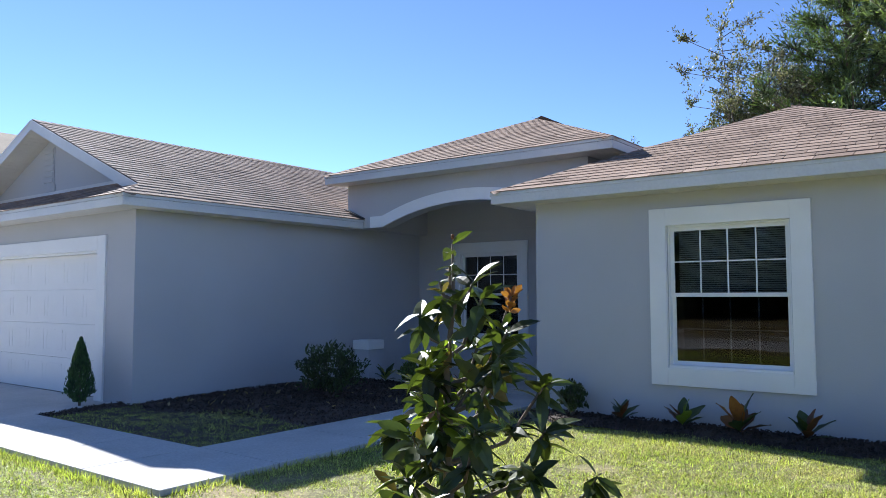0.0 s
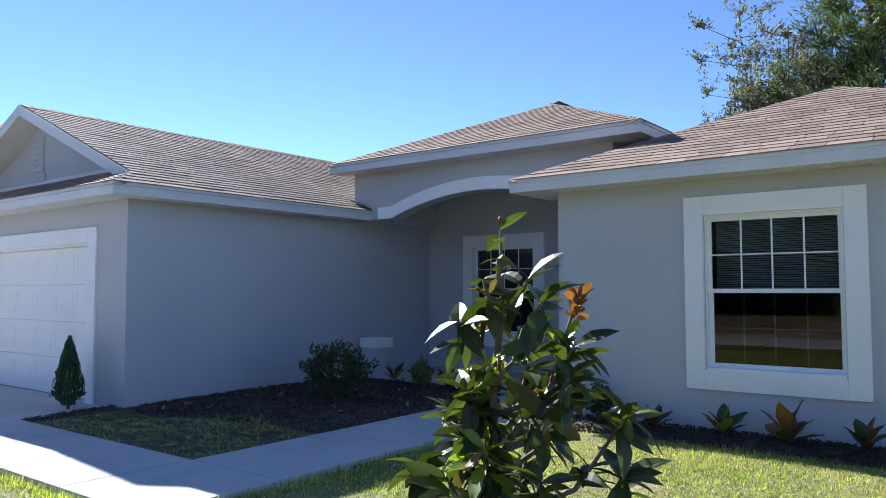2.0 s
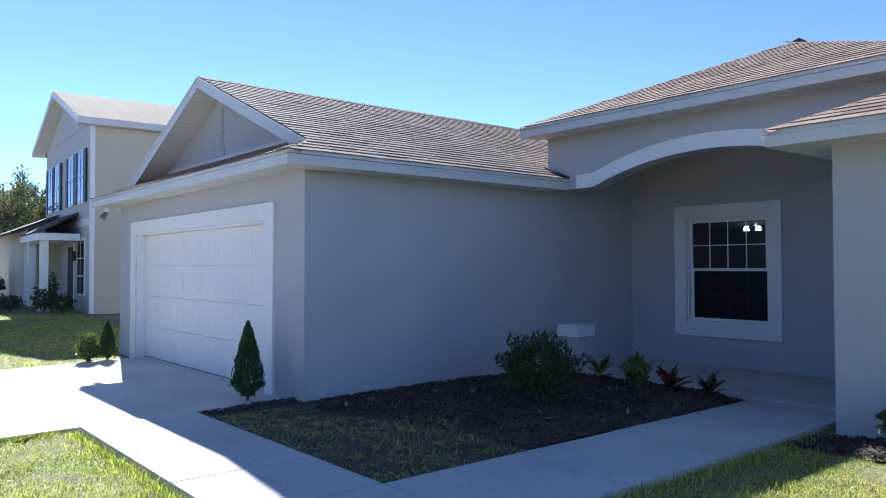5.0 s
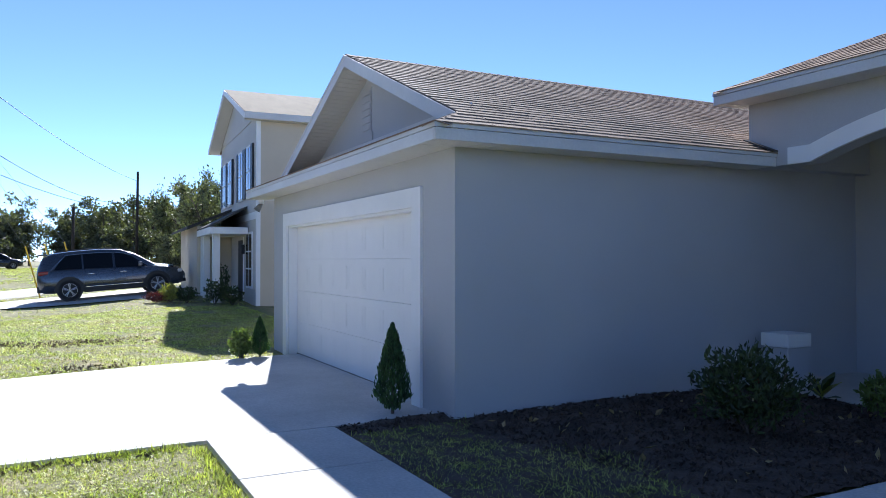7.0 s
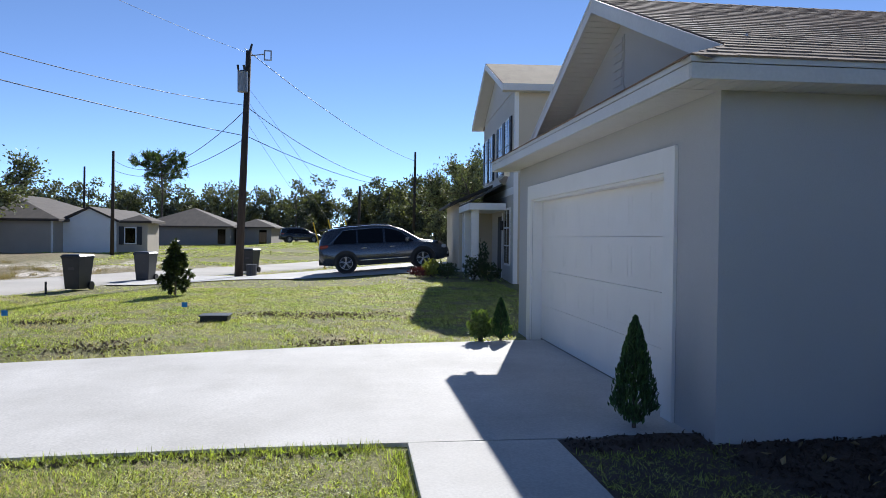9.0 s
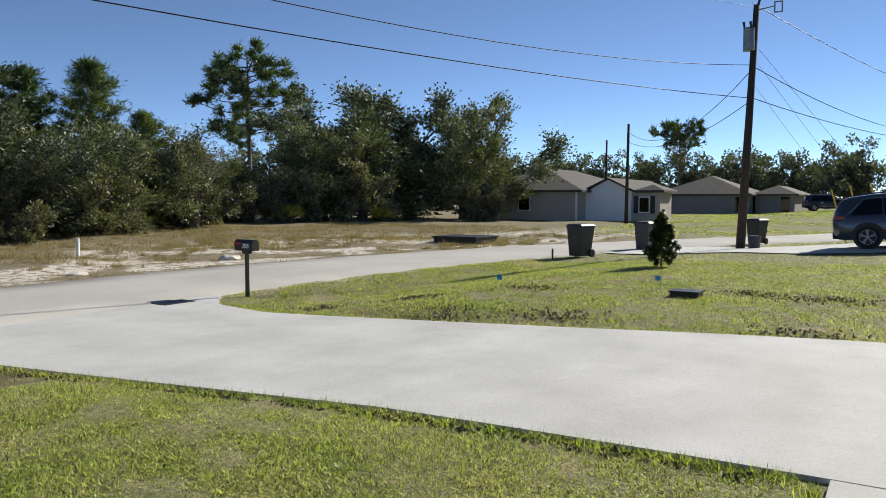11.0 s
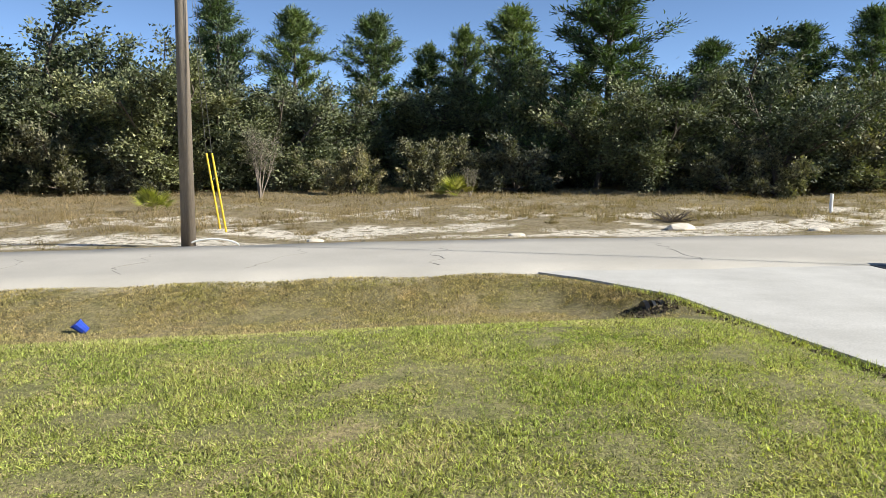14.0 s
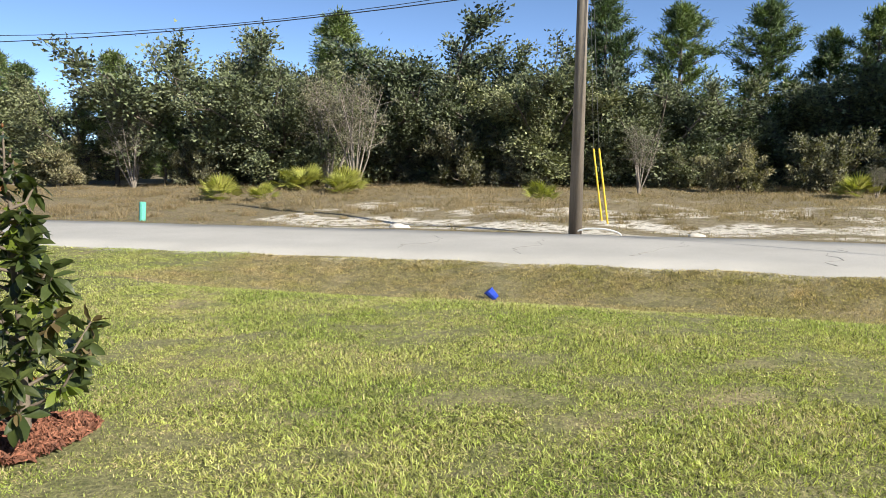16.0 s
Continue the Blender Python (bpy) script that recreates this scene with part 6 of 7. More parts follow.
for d in ((0.95, 1.0, 8.38, 8.78), (1.2, 1.25, 8.38, 8.78), (1.0, 1.2, 8.38, 8.42), (1.0, 1.2, 8.74, 8.78)):
    box(bm, P1[0] + 0.08, P1[0] + 0.12, P1[1] + d[0], P1[1] + d[1], d[2], d[3])
part("bracket", bm, GREY_STEEL, pole_a)
part("insulator", rod(bmesh.new(), (top_a.x, top_a.y + 0.05, top_a.z), (top_a.x, top_a.y + 0.12, top_a.z + 0.28), 0.05, 0.04, 8), BLACK, pole_a)


def cable(p, q, sag, r, label="black overhead power cable", material=CABLE):
    pts = []
    for i in range(25):
        t_ = i / 24
        v_ = Vector(p).lerp(Vector(q), t_)
        pts.append((v_.x, v_.y, v_.z - sag * 4 * t_ * (1 - t_)))
    ob = part("overhead_cable", pipe(pts, r, 6), material, None, smooth=True)
    return tagged(ob, label, "cable", "overhead cables")


A1, B1 = Vector((P1[0], P1[1] + 0.22, 0)), Vector((P2[0] - 0.05, P2[1] - 0.02, 0))
cable(A1 + Vector((0, 0, 6.62)), B1 + Vector((0, 0, 6.6)), 1.05, 0.011)
cable(A1 + Vector((0, 0, 5.42)), B1 + Vector((0, 0, 5.35)), 0.42, 0.013, "thick black overhead communication cable")
cable(A1 + Vector((0, 0, 8.7)), B1 + Vector((0, 0, 9.0)), 0.8, 0.006)
P3 = Vector((33.0, -4.6, 0))
cable(B1 + Vector((0, 0, 5.35)), P3 + Vector((0, 0, 5.8)), 0.95, 0.013, "thick black overhead communication cable")
cable(B1 + Vector((0, 0, 5.5)), P3 + Vector((0, 0, 7.2)), 1.5, 0.009)
cable(B1 + Vector((0, 0, 9.0)), P3 + Vector((0, 0, 9.0)), 0.8, 0.006)
for za, zb, q, sag in ((6.62, 6.2, (-66.5, 7.66), 1.1), (5.45, 5.6, (-66.5, 7.66), 0.6), (8.85, 7.8, (-66.5, 7.66), 0.5), (6.4, 6.6, (-58.0, -13.85), 1.4), (5.3, 5.9, (-58.0, -13.85), 0.9)):
    cable((P1[0], P1[1] + 0.2, za), (*q, zb), sag, 0.014)
# guy wires with yellow guards
GUYS = ((-0.50, -16.0, -0.23, 1.85, "pole_b"), (-0.86, -15.2, -0.75, 1.80, "pole_b"))
for x, y, xt, h, _ in GUYS:
    z = gz(x, y)
    g = thing("guy_guard", (x, y, z), "yellow plastic guard on a guy wire", "guard", "yellow guy wire guards")
    top = Vector((x + 0.32, y - 0.1, z + 2.02))
    part("sleeve", rod(bmesh.new(), (x, y, z - 0.05), top, 0.028, 0.028, 10), YELLOW, g)
    part("wire", tubes([(tuple(top), (top_b.x, top_b.y, top_b.z - 1.0), 0.006, 0.006)], 5), GREY_STEEL, g)
for x, y in ((-37.2, 2.2), (-36.6, 2.9), (-38.2, 1.5)):
    z = gz(x, y)
    g = thing("guy_guard", (x, y, z), "yellow plastic guard on a guy wire", "guard", "yellow guy wire guards")
    top = Vector((x + 0.35, y - 0.55, z + 2.1))
    part("sleeve", rod(bmesh.new(), (x, y, z - 0.05), top, 0.03, 0.03, 8), YELLOW, g)
    part("wire", tubes([(tuple(top), (P1[0], P1[1] + 0.25, 6.0 + 0.9 * (x + 38.2)), 0.006, 0.006)], 5), GREY_STEEL, g)
hose = [(P2[0] - 0.25 - 0.55 * math.cos(a) - 0.3, P2[1] + 0.1, gz(P2[0], P2[1]) + 0.16 * math.sin(a)) for a in (math.pi * i / 12 for i in range(13))]
tagged(part("plastic_pipe", pipe(hose, 0.02, 8), TRIM), "bent white plastic pipe at the pole's foot", "pipe")


def wheelie_bin(x, y, turn, material, label):
    t = thing("wheelie_bin", (x, y, gz(x, y) + 0.01), label, "bin", "bins by the road")
    t.rotation_euler = (0, 0, radians(turn))

    def piece(name, bm, m, text=""):
        o = part(name, bm, m, None, text)
        o.parent = t
        return o
    bm = bmesh.new()
    rows = loft(bm, [[(sx * w, sy * d + off, z) for sx, sy in ((-1, -1), (1, -1), (1, 1), (-1, 1))] for w, d, off, z in ((0.23, 0.26, 0, 0.05), (0.235, 0.265, 0, 0.09), (0.29, 0.35, 0.02, 0.96), (0.305, 0.365, 0.02, 0.965), (0.305, 0.365, 0.02, 1.0))])
    bm.faces.new(rows[0][::-1]), bm.faces.new(rows[-1])
    piece("body", bm, material)
    bm = bmesh.new()
    rows = loft(bm, [[(sx * w, sy * d + 0.02, z) for sx, sy in ((-1, -1), (1, -1), (1, 1), (-1, 1))] for w, d, z in ((0.315, 0.385, 1.003), (0.315, 0.385, 1.03), (0.26, 0.32, 1.085), (0.1, 0.15, 1.1))])
    bm.faces.new(rows[0][::-1]), bm.faces.new(rows[-1])
    piece("lid", bm, material)
    for sx in (-1, 1):
        bm = bmesh.new()
        rod(bm, (sx * 0.24, 0.27, 0.13), (sx * 0.30, 0.27, 0.13), 0.13, 0.13, 18)
        piece("wheel", bm, BLACK)
    piece("handle", rod(bmesh.new(), (-0.26, 0.42, 0.98), (0.26, 0.42, 0.98), 0.016, 0.016, 8), material)
    piece("mark", boxed(-0.1, 0.1, -0.318, -0.312, 0.62, 0.70), BIN_GREY)
    return t


wheelie_bin(-27.9, -5.5, 75, BIN, "dark wheeled bin beside the road")
wheelie_bin(-33.0, -4.9, 80, BIN_GREY, "grey wheeled bin with overfull lid beside the road")
wheelie_bin(-38.9, -1.9, 70, BIN, "dark wheeled bin behind the utility pole")
ped = thing("cable_pedestal", (P1[0] + 0.3, P1[1] + 0.55, gz(P1[0], P1[1])), "grey cable pedestal at the pole's foot", "pedestal")
part("can", rod(bmesh.new(), (P1[0] + 0.3, P1[1] + 0.55, gz(*P1) - 0.05), (P1[0] + 0.3, P1[1] + 0.55, gz(*P1) + 0.48), 0.2, 0.2, 14), BIN_GREY, ped)
part("cap", rod(bmesh.new(), (P1[0] + 0.3, P1[1] + 0.55, gz(*P1) + 0.48), (P1[0] + 0.3, P1[1] + 0.55, gz(*P1) + 0.53), 0.215, 0.2, 14), BIN_GREY, ped)


def post(name, x, y, h, w, material, label, lean=0.0):
    z = gz(x, y)
    ob = part(name, rod(bmesh.new(), (x, y, z - 0.1), (x + lean, y, z + h), w, w, 10), material)
    return tagged(ob, label, "post")


post("marker_post", -19.2, -19.4, 0.62, 0.055, TRIM, "short white marker post in the field")
post("cable_post", 11.0, -10.1, 0.52, 0.09, MINT, "short mint green cable post", -0.06)
post("marker_stake", -26.6, -5.9, 0.35, 0.03, BLACK, "thin dark stake by the bin")
for x, y in ((-18.6, -0.25), (-17.2, -2.8)):
    z = gz(x, y)
    fl = thing("marker_flag", (x, y, z), "small blue utility marker flag on a wire", "flag", "blue marker flags")
    part("wire", tubes([((x, y, z - 0.05), (x, y, z + 0.26), 0.003, 0.003)], 5), GREY_STEEL, fl)
    part("flag", boxed(x - 0.003, x + 0.003, y - 0.1, y + 0.0, z + 0.17, z + 0.26), FLAG_BLUE, fl)
zb_ = gz(-1.68, -4.82)
bucket = thing("blue_can", (-1.68, -4.82, zb_), "small crumpled blue container lying in the ditch", "container")
bm = bmesh.new()
rod(bm, (-1.73, -4.84, zb_ + 0.02), (-1.63, -4.80, zb_ + 0.13), 0.055, 0.072, 10)
part("body", bm, BLUE, bucket)
part("rim", rod(bmesh.new(), (-1.635, -4.80, zb_ + 0.125), (-1.627, -4.797, zb_ + 0.136), 0.078, 0.078, 10), BLUE, bucket)
zb_ = gz(-17.85, 0.4)
drain = thing("drain_lid", (-17.85, 0.4, zb_), "low black utility box set in the grass", "utility box")
part("body", boxed(-18.05, -17.65, 0.17, 0.64, zb_ - 0.1, zb_ + 0.09, bevel=0.015), BLACK, drain)
part("lid", boxed(-18.07, -17.63, 0.15, 0.66, zb_ + 0.09, zb_ + 0.115, bevel=0.008), BLACK, drain)
zb_ = gz(-34.0, -13.3)
trough = thing("culvert_box", (-34.0, -13.3, zb_), "long low black box lying at the roadside", "box")
part("body", boxed(-35.2, -33.2, -14.6, -12.4, zb_ - 0.05, zb_ + 0.22, bevel=0.03), BLACK, trough)
part("rim", boxed(-35.25, -33.15, -14.65, -12.35, zb_ + 0.2, zb_ + 0.26, bevel=0.01), BLACK, trough)
plate = part("steel_plate", boxed(-13.95, -13.3, -7.75, -7.35, drive_z(-7.6) - 0.02, drive_z(-7.6) + 0.012, bevel=0.004), BLACK)
tagged(plate, "dark steel plate let into the driveway's end", "plate")
# end of the drain pipe under the driveway, with washed-out earth
cul = thing("culvert", (-8.62, -5.0, -0.45), "dark end of a corrugated drain pipe under the driveway", "pipe")
bm = bmesh.new()
for i in range(6):
    rod(bm, (-9.2 + 0.1 * i, -5.0, -0.42), (-9.15 + 0.1 * i, -5.0, -0.42), 0.2 + 0.012 * (i % 2), 0.2 + 0.012 * ((i + 1) % 2), 18)
part("pipe", bm, BLACK, cul)
u = np.random.default_rng(9).uniform(size=(170, 2))
p = np.stack([-8.95 + 0.5 * u[:, 0], -5.15 + 0.7 * u[:, 1]], 1)
chips("washed_earth", EARTH, "dark washed-out earth at the pipe's end", np.column_stack([p, ground_z(p[:, 0], p[:, 1]) + 0.01]), 0.09, 12)
u = np.random.default_rng(10).uniform(size=(900, 2))
yy_ = 2.9 - 8.4 * u[:, 0]
p = np.stack([drive_right(yy_) + 0.02 + 0.2 * u[:, 1] ** 2, yy_], 1)
chips("edge_earth", EARTH, "bare dark earth along the driveway's edge", np.column_stack([p, ground_z(p[:, 0], p[:, 1]) + 0.01]), 0.06, 13)
# bare scuffed earth in the lawn beyond the driveway
SCUFFS = ((-17.6, -2.4, 0.40), (-18.8, 1.3, 0.40), (-18.4, 2.6, 0.85), (-15.6, -3.6, 0.32), (-14.95, 2.5, 0.38), (-14.3, -2.2, 0.5), (-14.75, -0.6, 0.42), (-14.95, -5.2, 0.35))
r3 = np.random.default_rng(14)
p = np.concatenate([np.stack([r3.normal(x, 0.26, int(360 * L)), r3.normal(y, L * 0.75, int(360 * L))], 1) for x, y, L in SCUFFS])
p = p[lawn_mask(p[:, 0], p[:, 1])]
chips("scuffed_earth", TURF, "scuffed brown earth and dead turf in the lawn", np.column_stack([p, ground_z(p[:, 0], p[:, 1]) + 0.022]), 0.065, 15)
# brush and stones in the sand across the road
r2 = random.Random(77)
seg = []
for i in range(60):
    a = r2.uniform(0, 6.28)
    seg.append(((-13.4 + r2.uniform(-0.2, 0.2), -17.6, gz(-13.4, -17.6)), (-13.4 + math.cos(a) * r2.uniform(0.3, 0.8), -17.6 + 0.4 * math.sin(a), gz(-13.4, -17.6) + r2.uniform(0.05, 0.4)), 0.016, 0.005))
tagged(part("brush_pile", tubes(seg, 5), BARK), "small pile of dead branches on the sand", "branches")
for i, (x, y, s) in enumerate(((-12.8, -15.3, 0.30), (-8.2, -13.6, 0.16), (-16.2, -14.6, 0.2), (-3.5, -12.6, 0.14), (3.5, -11.4, 0.2), (-22.0, -15.4, 0.3))):
    bm = bmesh.new()
    bmesh.ops.create_icosphere(bm, subdivisions=2, radius=s, matrix=Matrix.Translation((x, y, gz(x, y) + s * 0.1)) @ Matrix.Diagonal((1.4, 1, 0.45, 1)))
    for v_ in bm.verts:
        v_.co += v_.normal * s * 0.25 * noise.noise(v_.co * 4)
    tagged(part("sand_clod", bm, SAND), "pale lump of limestone sand beside the road", "stone", "sand clods")


# ---- the car ----
def car(name, x, y, turn, pitch, paint, label, s=1.0):
    t = thing(name, (0, 0, 0), label, "car")

    def piece(pname, bm, m, parent=t, text="", smooth=False):
        o = part(pname, bm, m, None, text, smooth)
        o.parent = parent
        return o
    st = ((-2.39, .46, .96, 1.02, .76, .60), (-2.34, .36, 1.00, 1.20, .86, .62), (-2.18, .30, 1.03, 1.52, .92, .61), (-1.9, .28, 1.04, 1.64, .935, .60), (-1.3, .27, 1.03, 1.69, .94, .61), (-0.4, .26, 1.01, 1.71, .945, .61),
          (0.25, .26, .99, 1.67, .945, .60), (0.75, .26, .98, 1.48, .945, .58), (1.15, .26, .98, 1.22, .94, .62), (1.38, .26, .975, 1.075, .935, .72), (1.75, .27, .93, 1.02, .925, .74), (2.1, .29, .86, .95, .90, .70), (2.3, .34, .74, .82, .82, .62), (2.39, .42, .64, .70, .70, .52))

    def ring(q):
        yy, zb, zm, zt, hw, ht = q
        half = [(hw * 0.86, zb), (hw * 0.985, zb + 0.14), (hw, zb + 0.35 * (zm - zb) + 0.05), (hw * 0.985, zm - 0.02), (hw * 0.965, zm), (ht + 0.04, zt - 0.09), (ht - 0.02, zt - 0.025), (ht * 0.6, zt)]
        return [(a, yy, b) for a, b in half] + [(-a, yy, b) for a, b in half[::-1]]
    bm = bmesh.new()
    rows = loft(bm, [ring(q) for q in st])
    bm.faces.new(rows[0]), bm.faces.new(rows[-1][::-1])
    bmesh.ops.recalc_face_normals(bm, faces=bm.faces[:])
    body = piece("body", bm, paint, smooth=True)

    def at(yy):
        ks = [q[0] for q in st]
        return [float(np.interp(yy, ks, [q[i] for q in st])) for i in range(1, 6)]

    def side_pt(yy, k, sx, off):
        zb, zm, zt, hw, ht = at(yy)
        a = (hw * 0.965, zm + 0.015)
        b = (ht + 0.04, zt - 0.09)
        return (sx * (a[0] + (b[0] - a[0]) * k + off), yy, a[1] + (b[1] - a[1]) * k)
    for sx in (-1, 1):
        for y0, y1, y2, y3 in ((-1.86, -1.0, -1.0, -1.55), (-0.94, -0.02, -0.02, -0.94), (0.06, 1.12, 0.62, 0.06)):
            bm = bmesh.new()
            lo = [side_pt(y0 + (y1 - y0) * i / 6, 0.05, sx, 0.012) for i in range(7)]
            hi = [side_pt(y3 + (y2 - y3) * i / 6, 0.90, sx, 0.012) for i in range(7)]
            loft(bm, [lo, hi], close=False)
            piece("side_window", bm, CAR_GLASS, body)
        bm = bmesh.new()
        tr = [side_pt(-1.98 + 0.5 * i / 3, 0.03 + 0.9 * i / 3, sx, 0.016) for i in range(4)] + [side_pt(-1.48 + 2.1 * i / 8, 0.95, sx, 0.016) for i in range(1, 9)]
        piece("window_trim", pipe(tr, 0.012, 6), CHROME)
        for yc in (-1.42, 1.40):
            bm = bmesh.new()
            arc = [(math.cos(a), math.sin(a)) for a in (math.radians(-8 + 196 * i / 16) for i in range(17))]
            hw = at(yc)[3]
            loft(bm, [[(sx * (hw - 0.02), yc + 0.47 * c, 0.36 + 0.47 * d) for c, d in arc], [(sx * (hw + 0.012), yc + 0.46 * c, 0.36 + 0.46 * d) for c, d in arc], [(sx * (hw + 0.012), yc + 0.39 * c, 0.36 + 0.39 * d) for c, d in arc], [(sx * (hw - 0.1), yc + 0.38 * c, 0.36 + 0.38 * d) for c, d in arc]], close=False)
            piece("arch_cladding", bm, BLACK, body)
            # black disc just proud of the body draws the shade inside the arch
            bm = bmesh.new()
            rod(bm, (sx * (hw - 0.12), yc, 0.37), (sx * (hw + 0.008), yc, 0.37), 0.41, 0.41, 24)
            piece("wheel_well_shade", bm, BLACK, body)
            bm = bmesh.new()
            prof = ((0.235, 0.0), (0.33, 0.0), (0.362, -0.03), (0.362, -0.17), (0.33, -0.2), (0.235, -0.2))
            rr_ = []
            for i in range(28):
                a = 2 * math.pi * i / 28
                rr_.append([(sx * (hw + 0.02 + w), yc + r_ * math.cos(a), 0.362 + r_ * math.sin(a)) for r_, w in prof])
            loft(bm, rr_ + [rr_[0]])
            wheel = piece("wheel", bm, RUBBER, t, "", True)
            bm = bmesh.new()
            rod(bm, (sx * (hw - 0.05), yc, 0.362), (sx * (hw - 0.02), yc, 0.362), 0.235, 0.235, 24)
            piece("rim_back", bm, BLACK, wheel)
            bm = bmesh.new()
            for i in range(5):
                for da in (-0.13, 0.13):
                    a = 2 * math.pi * i / 5 + da + 0.3
                    rod(bm, (sx * (hw + 0.005), yc + 0.03 * math.cos(a), 0.362 + 0.03 * math.sin(a)), (sx * (hw + 0.005), yc + 0.225 * math.cos(a), 0.362 + 0.225 * math.sin(a)), 0.018, 0.02, 6)
            rod(bm, (sx * (hw - 0.03), yc, 0.362), (sx * (hw + 0.02), yc, 0.362), 0.05, 0.045, 12)
            for i in range(24):
                a, b_ = 2 * math.pi * i / 24, 2 * math.pi * (i + 1) / 24
                rod(bm, (sx * (hw + 0.008), yc + 0.235 * math.cos(a), 0.362 + 0.235 * math.sin(a)), (sx * (hw + 0.008), yc + 0.235 * math.cos(b_), 0.362 + 0.235 * math.sin(b_)), 0.014, 0.014, 5)
            piece("rim", bm, ALLOY, wheel, "silver spoked alloy rim")
        hw = at(0)[3]
        piece("sill", boxed(*sorted((sx * (hw - 0.05), sx * (hw + 0.01))), -0.98, 0.95, 0.25, 0.42, bevel=0.02), BLACK, body)
        piece("sill_trim", boxed(*sorted((sx * (hw - 0.02), sx * (hw + 0.016))), -0.9, 0.9, 0.425, 0.45, bevel=0.005), CHROME, body)
        for yc in (-0.83, 0.2):
            piece("door_handle", boxed(*sorted((sx * (hw - 0.01), sx * (hw + 0.025))), yc, yc + 0.2, 0.86, 0.89, bevel=0.008), CHROME, body)
        for yc in (-1.0, 0.02, 1.05):
            piece("door_gap", boxed(*sorted((sx * (hw - 0.02), sx * (hw + 0.002))), yc - 0.006, yc + 0.006, 0.45, 0.96), BLACK, body)
        piece("mirror", boxed(*sorted((sx * (hw - 0.02), sx * (hw + 0.19))), 0.78, 0.92, 1.02, 1.17, bevel=0.035), paint, body)
        piece("tail_lamp", boxed(*sorted((sx * 0.62, sx * 0.915)), -2.345, -2.02, 0.92, 1.06, bevel=0.03), TAIL, body)
        piece("headlamp", boxed(*sorted((sx * 0.5, sx * 0.885)), 1.98, 2.28, 0.70, 0.83, bevel=0.04), LENS, body)
        piece("fog_lamp", boxed(*sorted((sx * 0.62, sx * 0.80)), 2.2, 2.345, 0.46, 0.56, bevel=0.02), LENS, body)
        piece("roof_rail", tubes([((sx * 0.56, -1.8 + 0.25 * i, 1.66 + 0.075 * math.sin(math.pi * (i + 1) / 10)), (sx * 0.56, -1.55 + 0.25 * i, 1.66 + 0.075 * math.sin(math.pi * (i + 2) / 10)), 0.018, 0.018) for i in range(8)], 6), BLACK, body)
    bm = bmesh.new()
    loft(bm, [[(sx, 1.30, 1.10) for sx in (-0.64, -0.3, 0.3, 0.64)], [(sx, 0.36, 1.645) for sx in (-0.54, -0.25, 0.25, 0.54)]], close=False)
    piece("windscreen", bm, CAR_GLASS, body)
    bm = bmesh.new()
    loft(bm, [[(sx, -2.30, 1.10) for sx in (-0.66, 0.66)], [(sx, -2.10, 1.575) for sx in (-0.56, 0.56)]], close=False)
    piece("rear_window", bm, CAR_GLASS, body)
    piece("spoiler", boxed(-0.58, 0.58, -2.32, -2.02, 1.585, 1.635, bevel=0.02), paint, body)
    piece("rear_bumper", boxed(-0.8, 0.8, -2.41, -2.2, 0.33, 0.56, bevel=0.04), BLACK, body)
    piece("grille", boxed(-0.5, 0.5, 2.24, 2.385, 0.56, 0.72, bevel=0.03), BLACK, body)
    piece("front_bumper", boxed(-0.72, 0.72, 2.2, 2.40, 0.34, 0.48, bevel=0.04), BLACK, body)
    t.matrix_basis = pose(x, y, gz(x, y) + 0.03, pitch, 0, turn) @ Matrix.Scale(s, 4)
    return t


# next door's driveway
v, f = [], []
ys_ = np.arange(-5.4, 7.2, 0.4)
for y in ys_:
    for x in np.linspace(-35.6, -29.9, 7):
        v.append((x, y, gz(x, y) + 0.035))
for r in range(len(ys_) - 1):
    for i in range(6):
        f.append((r * 7 + i, r * 7 + i + 1, r * 7 + 8 + i, r * 7 + 7 + i))
tagged(part("driveway_next_door", mesh_np("drive", v, f), CONCRETE), "pale concrete driveway of the next house", "driveway", kind="structure")
slope = math.degrees(math.atan2(gz(-32.5, 5.4) - gz(-32.5, 2.5), 2.9))
car("suv", -32.55, 3.95, 0, slope, CAR_PAINT, "grey sport utility vehicle parked on a concrete driveway")
car("parked_car", -88.0, -3.3, 14, 0, CAR_DARK, "distant dark parked car", 0.95)


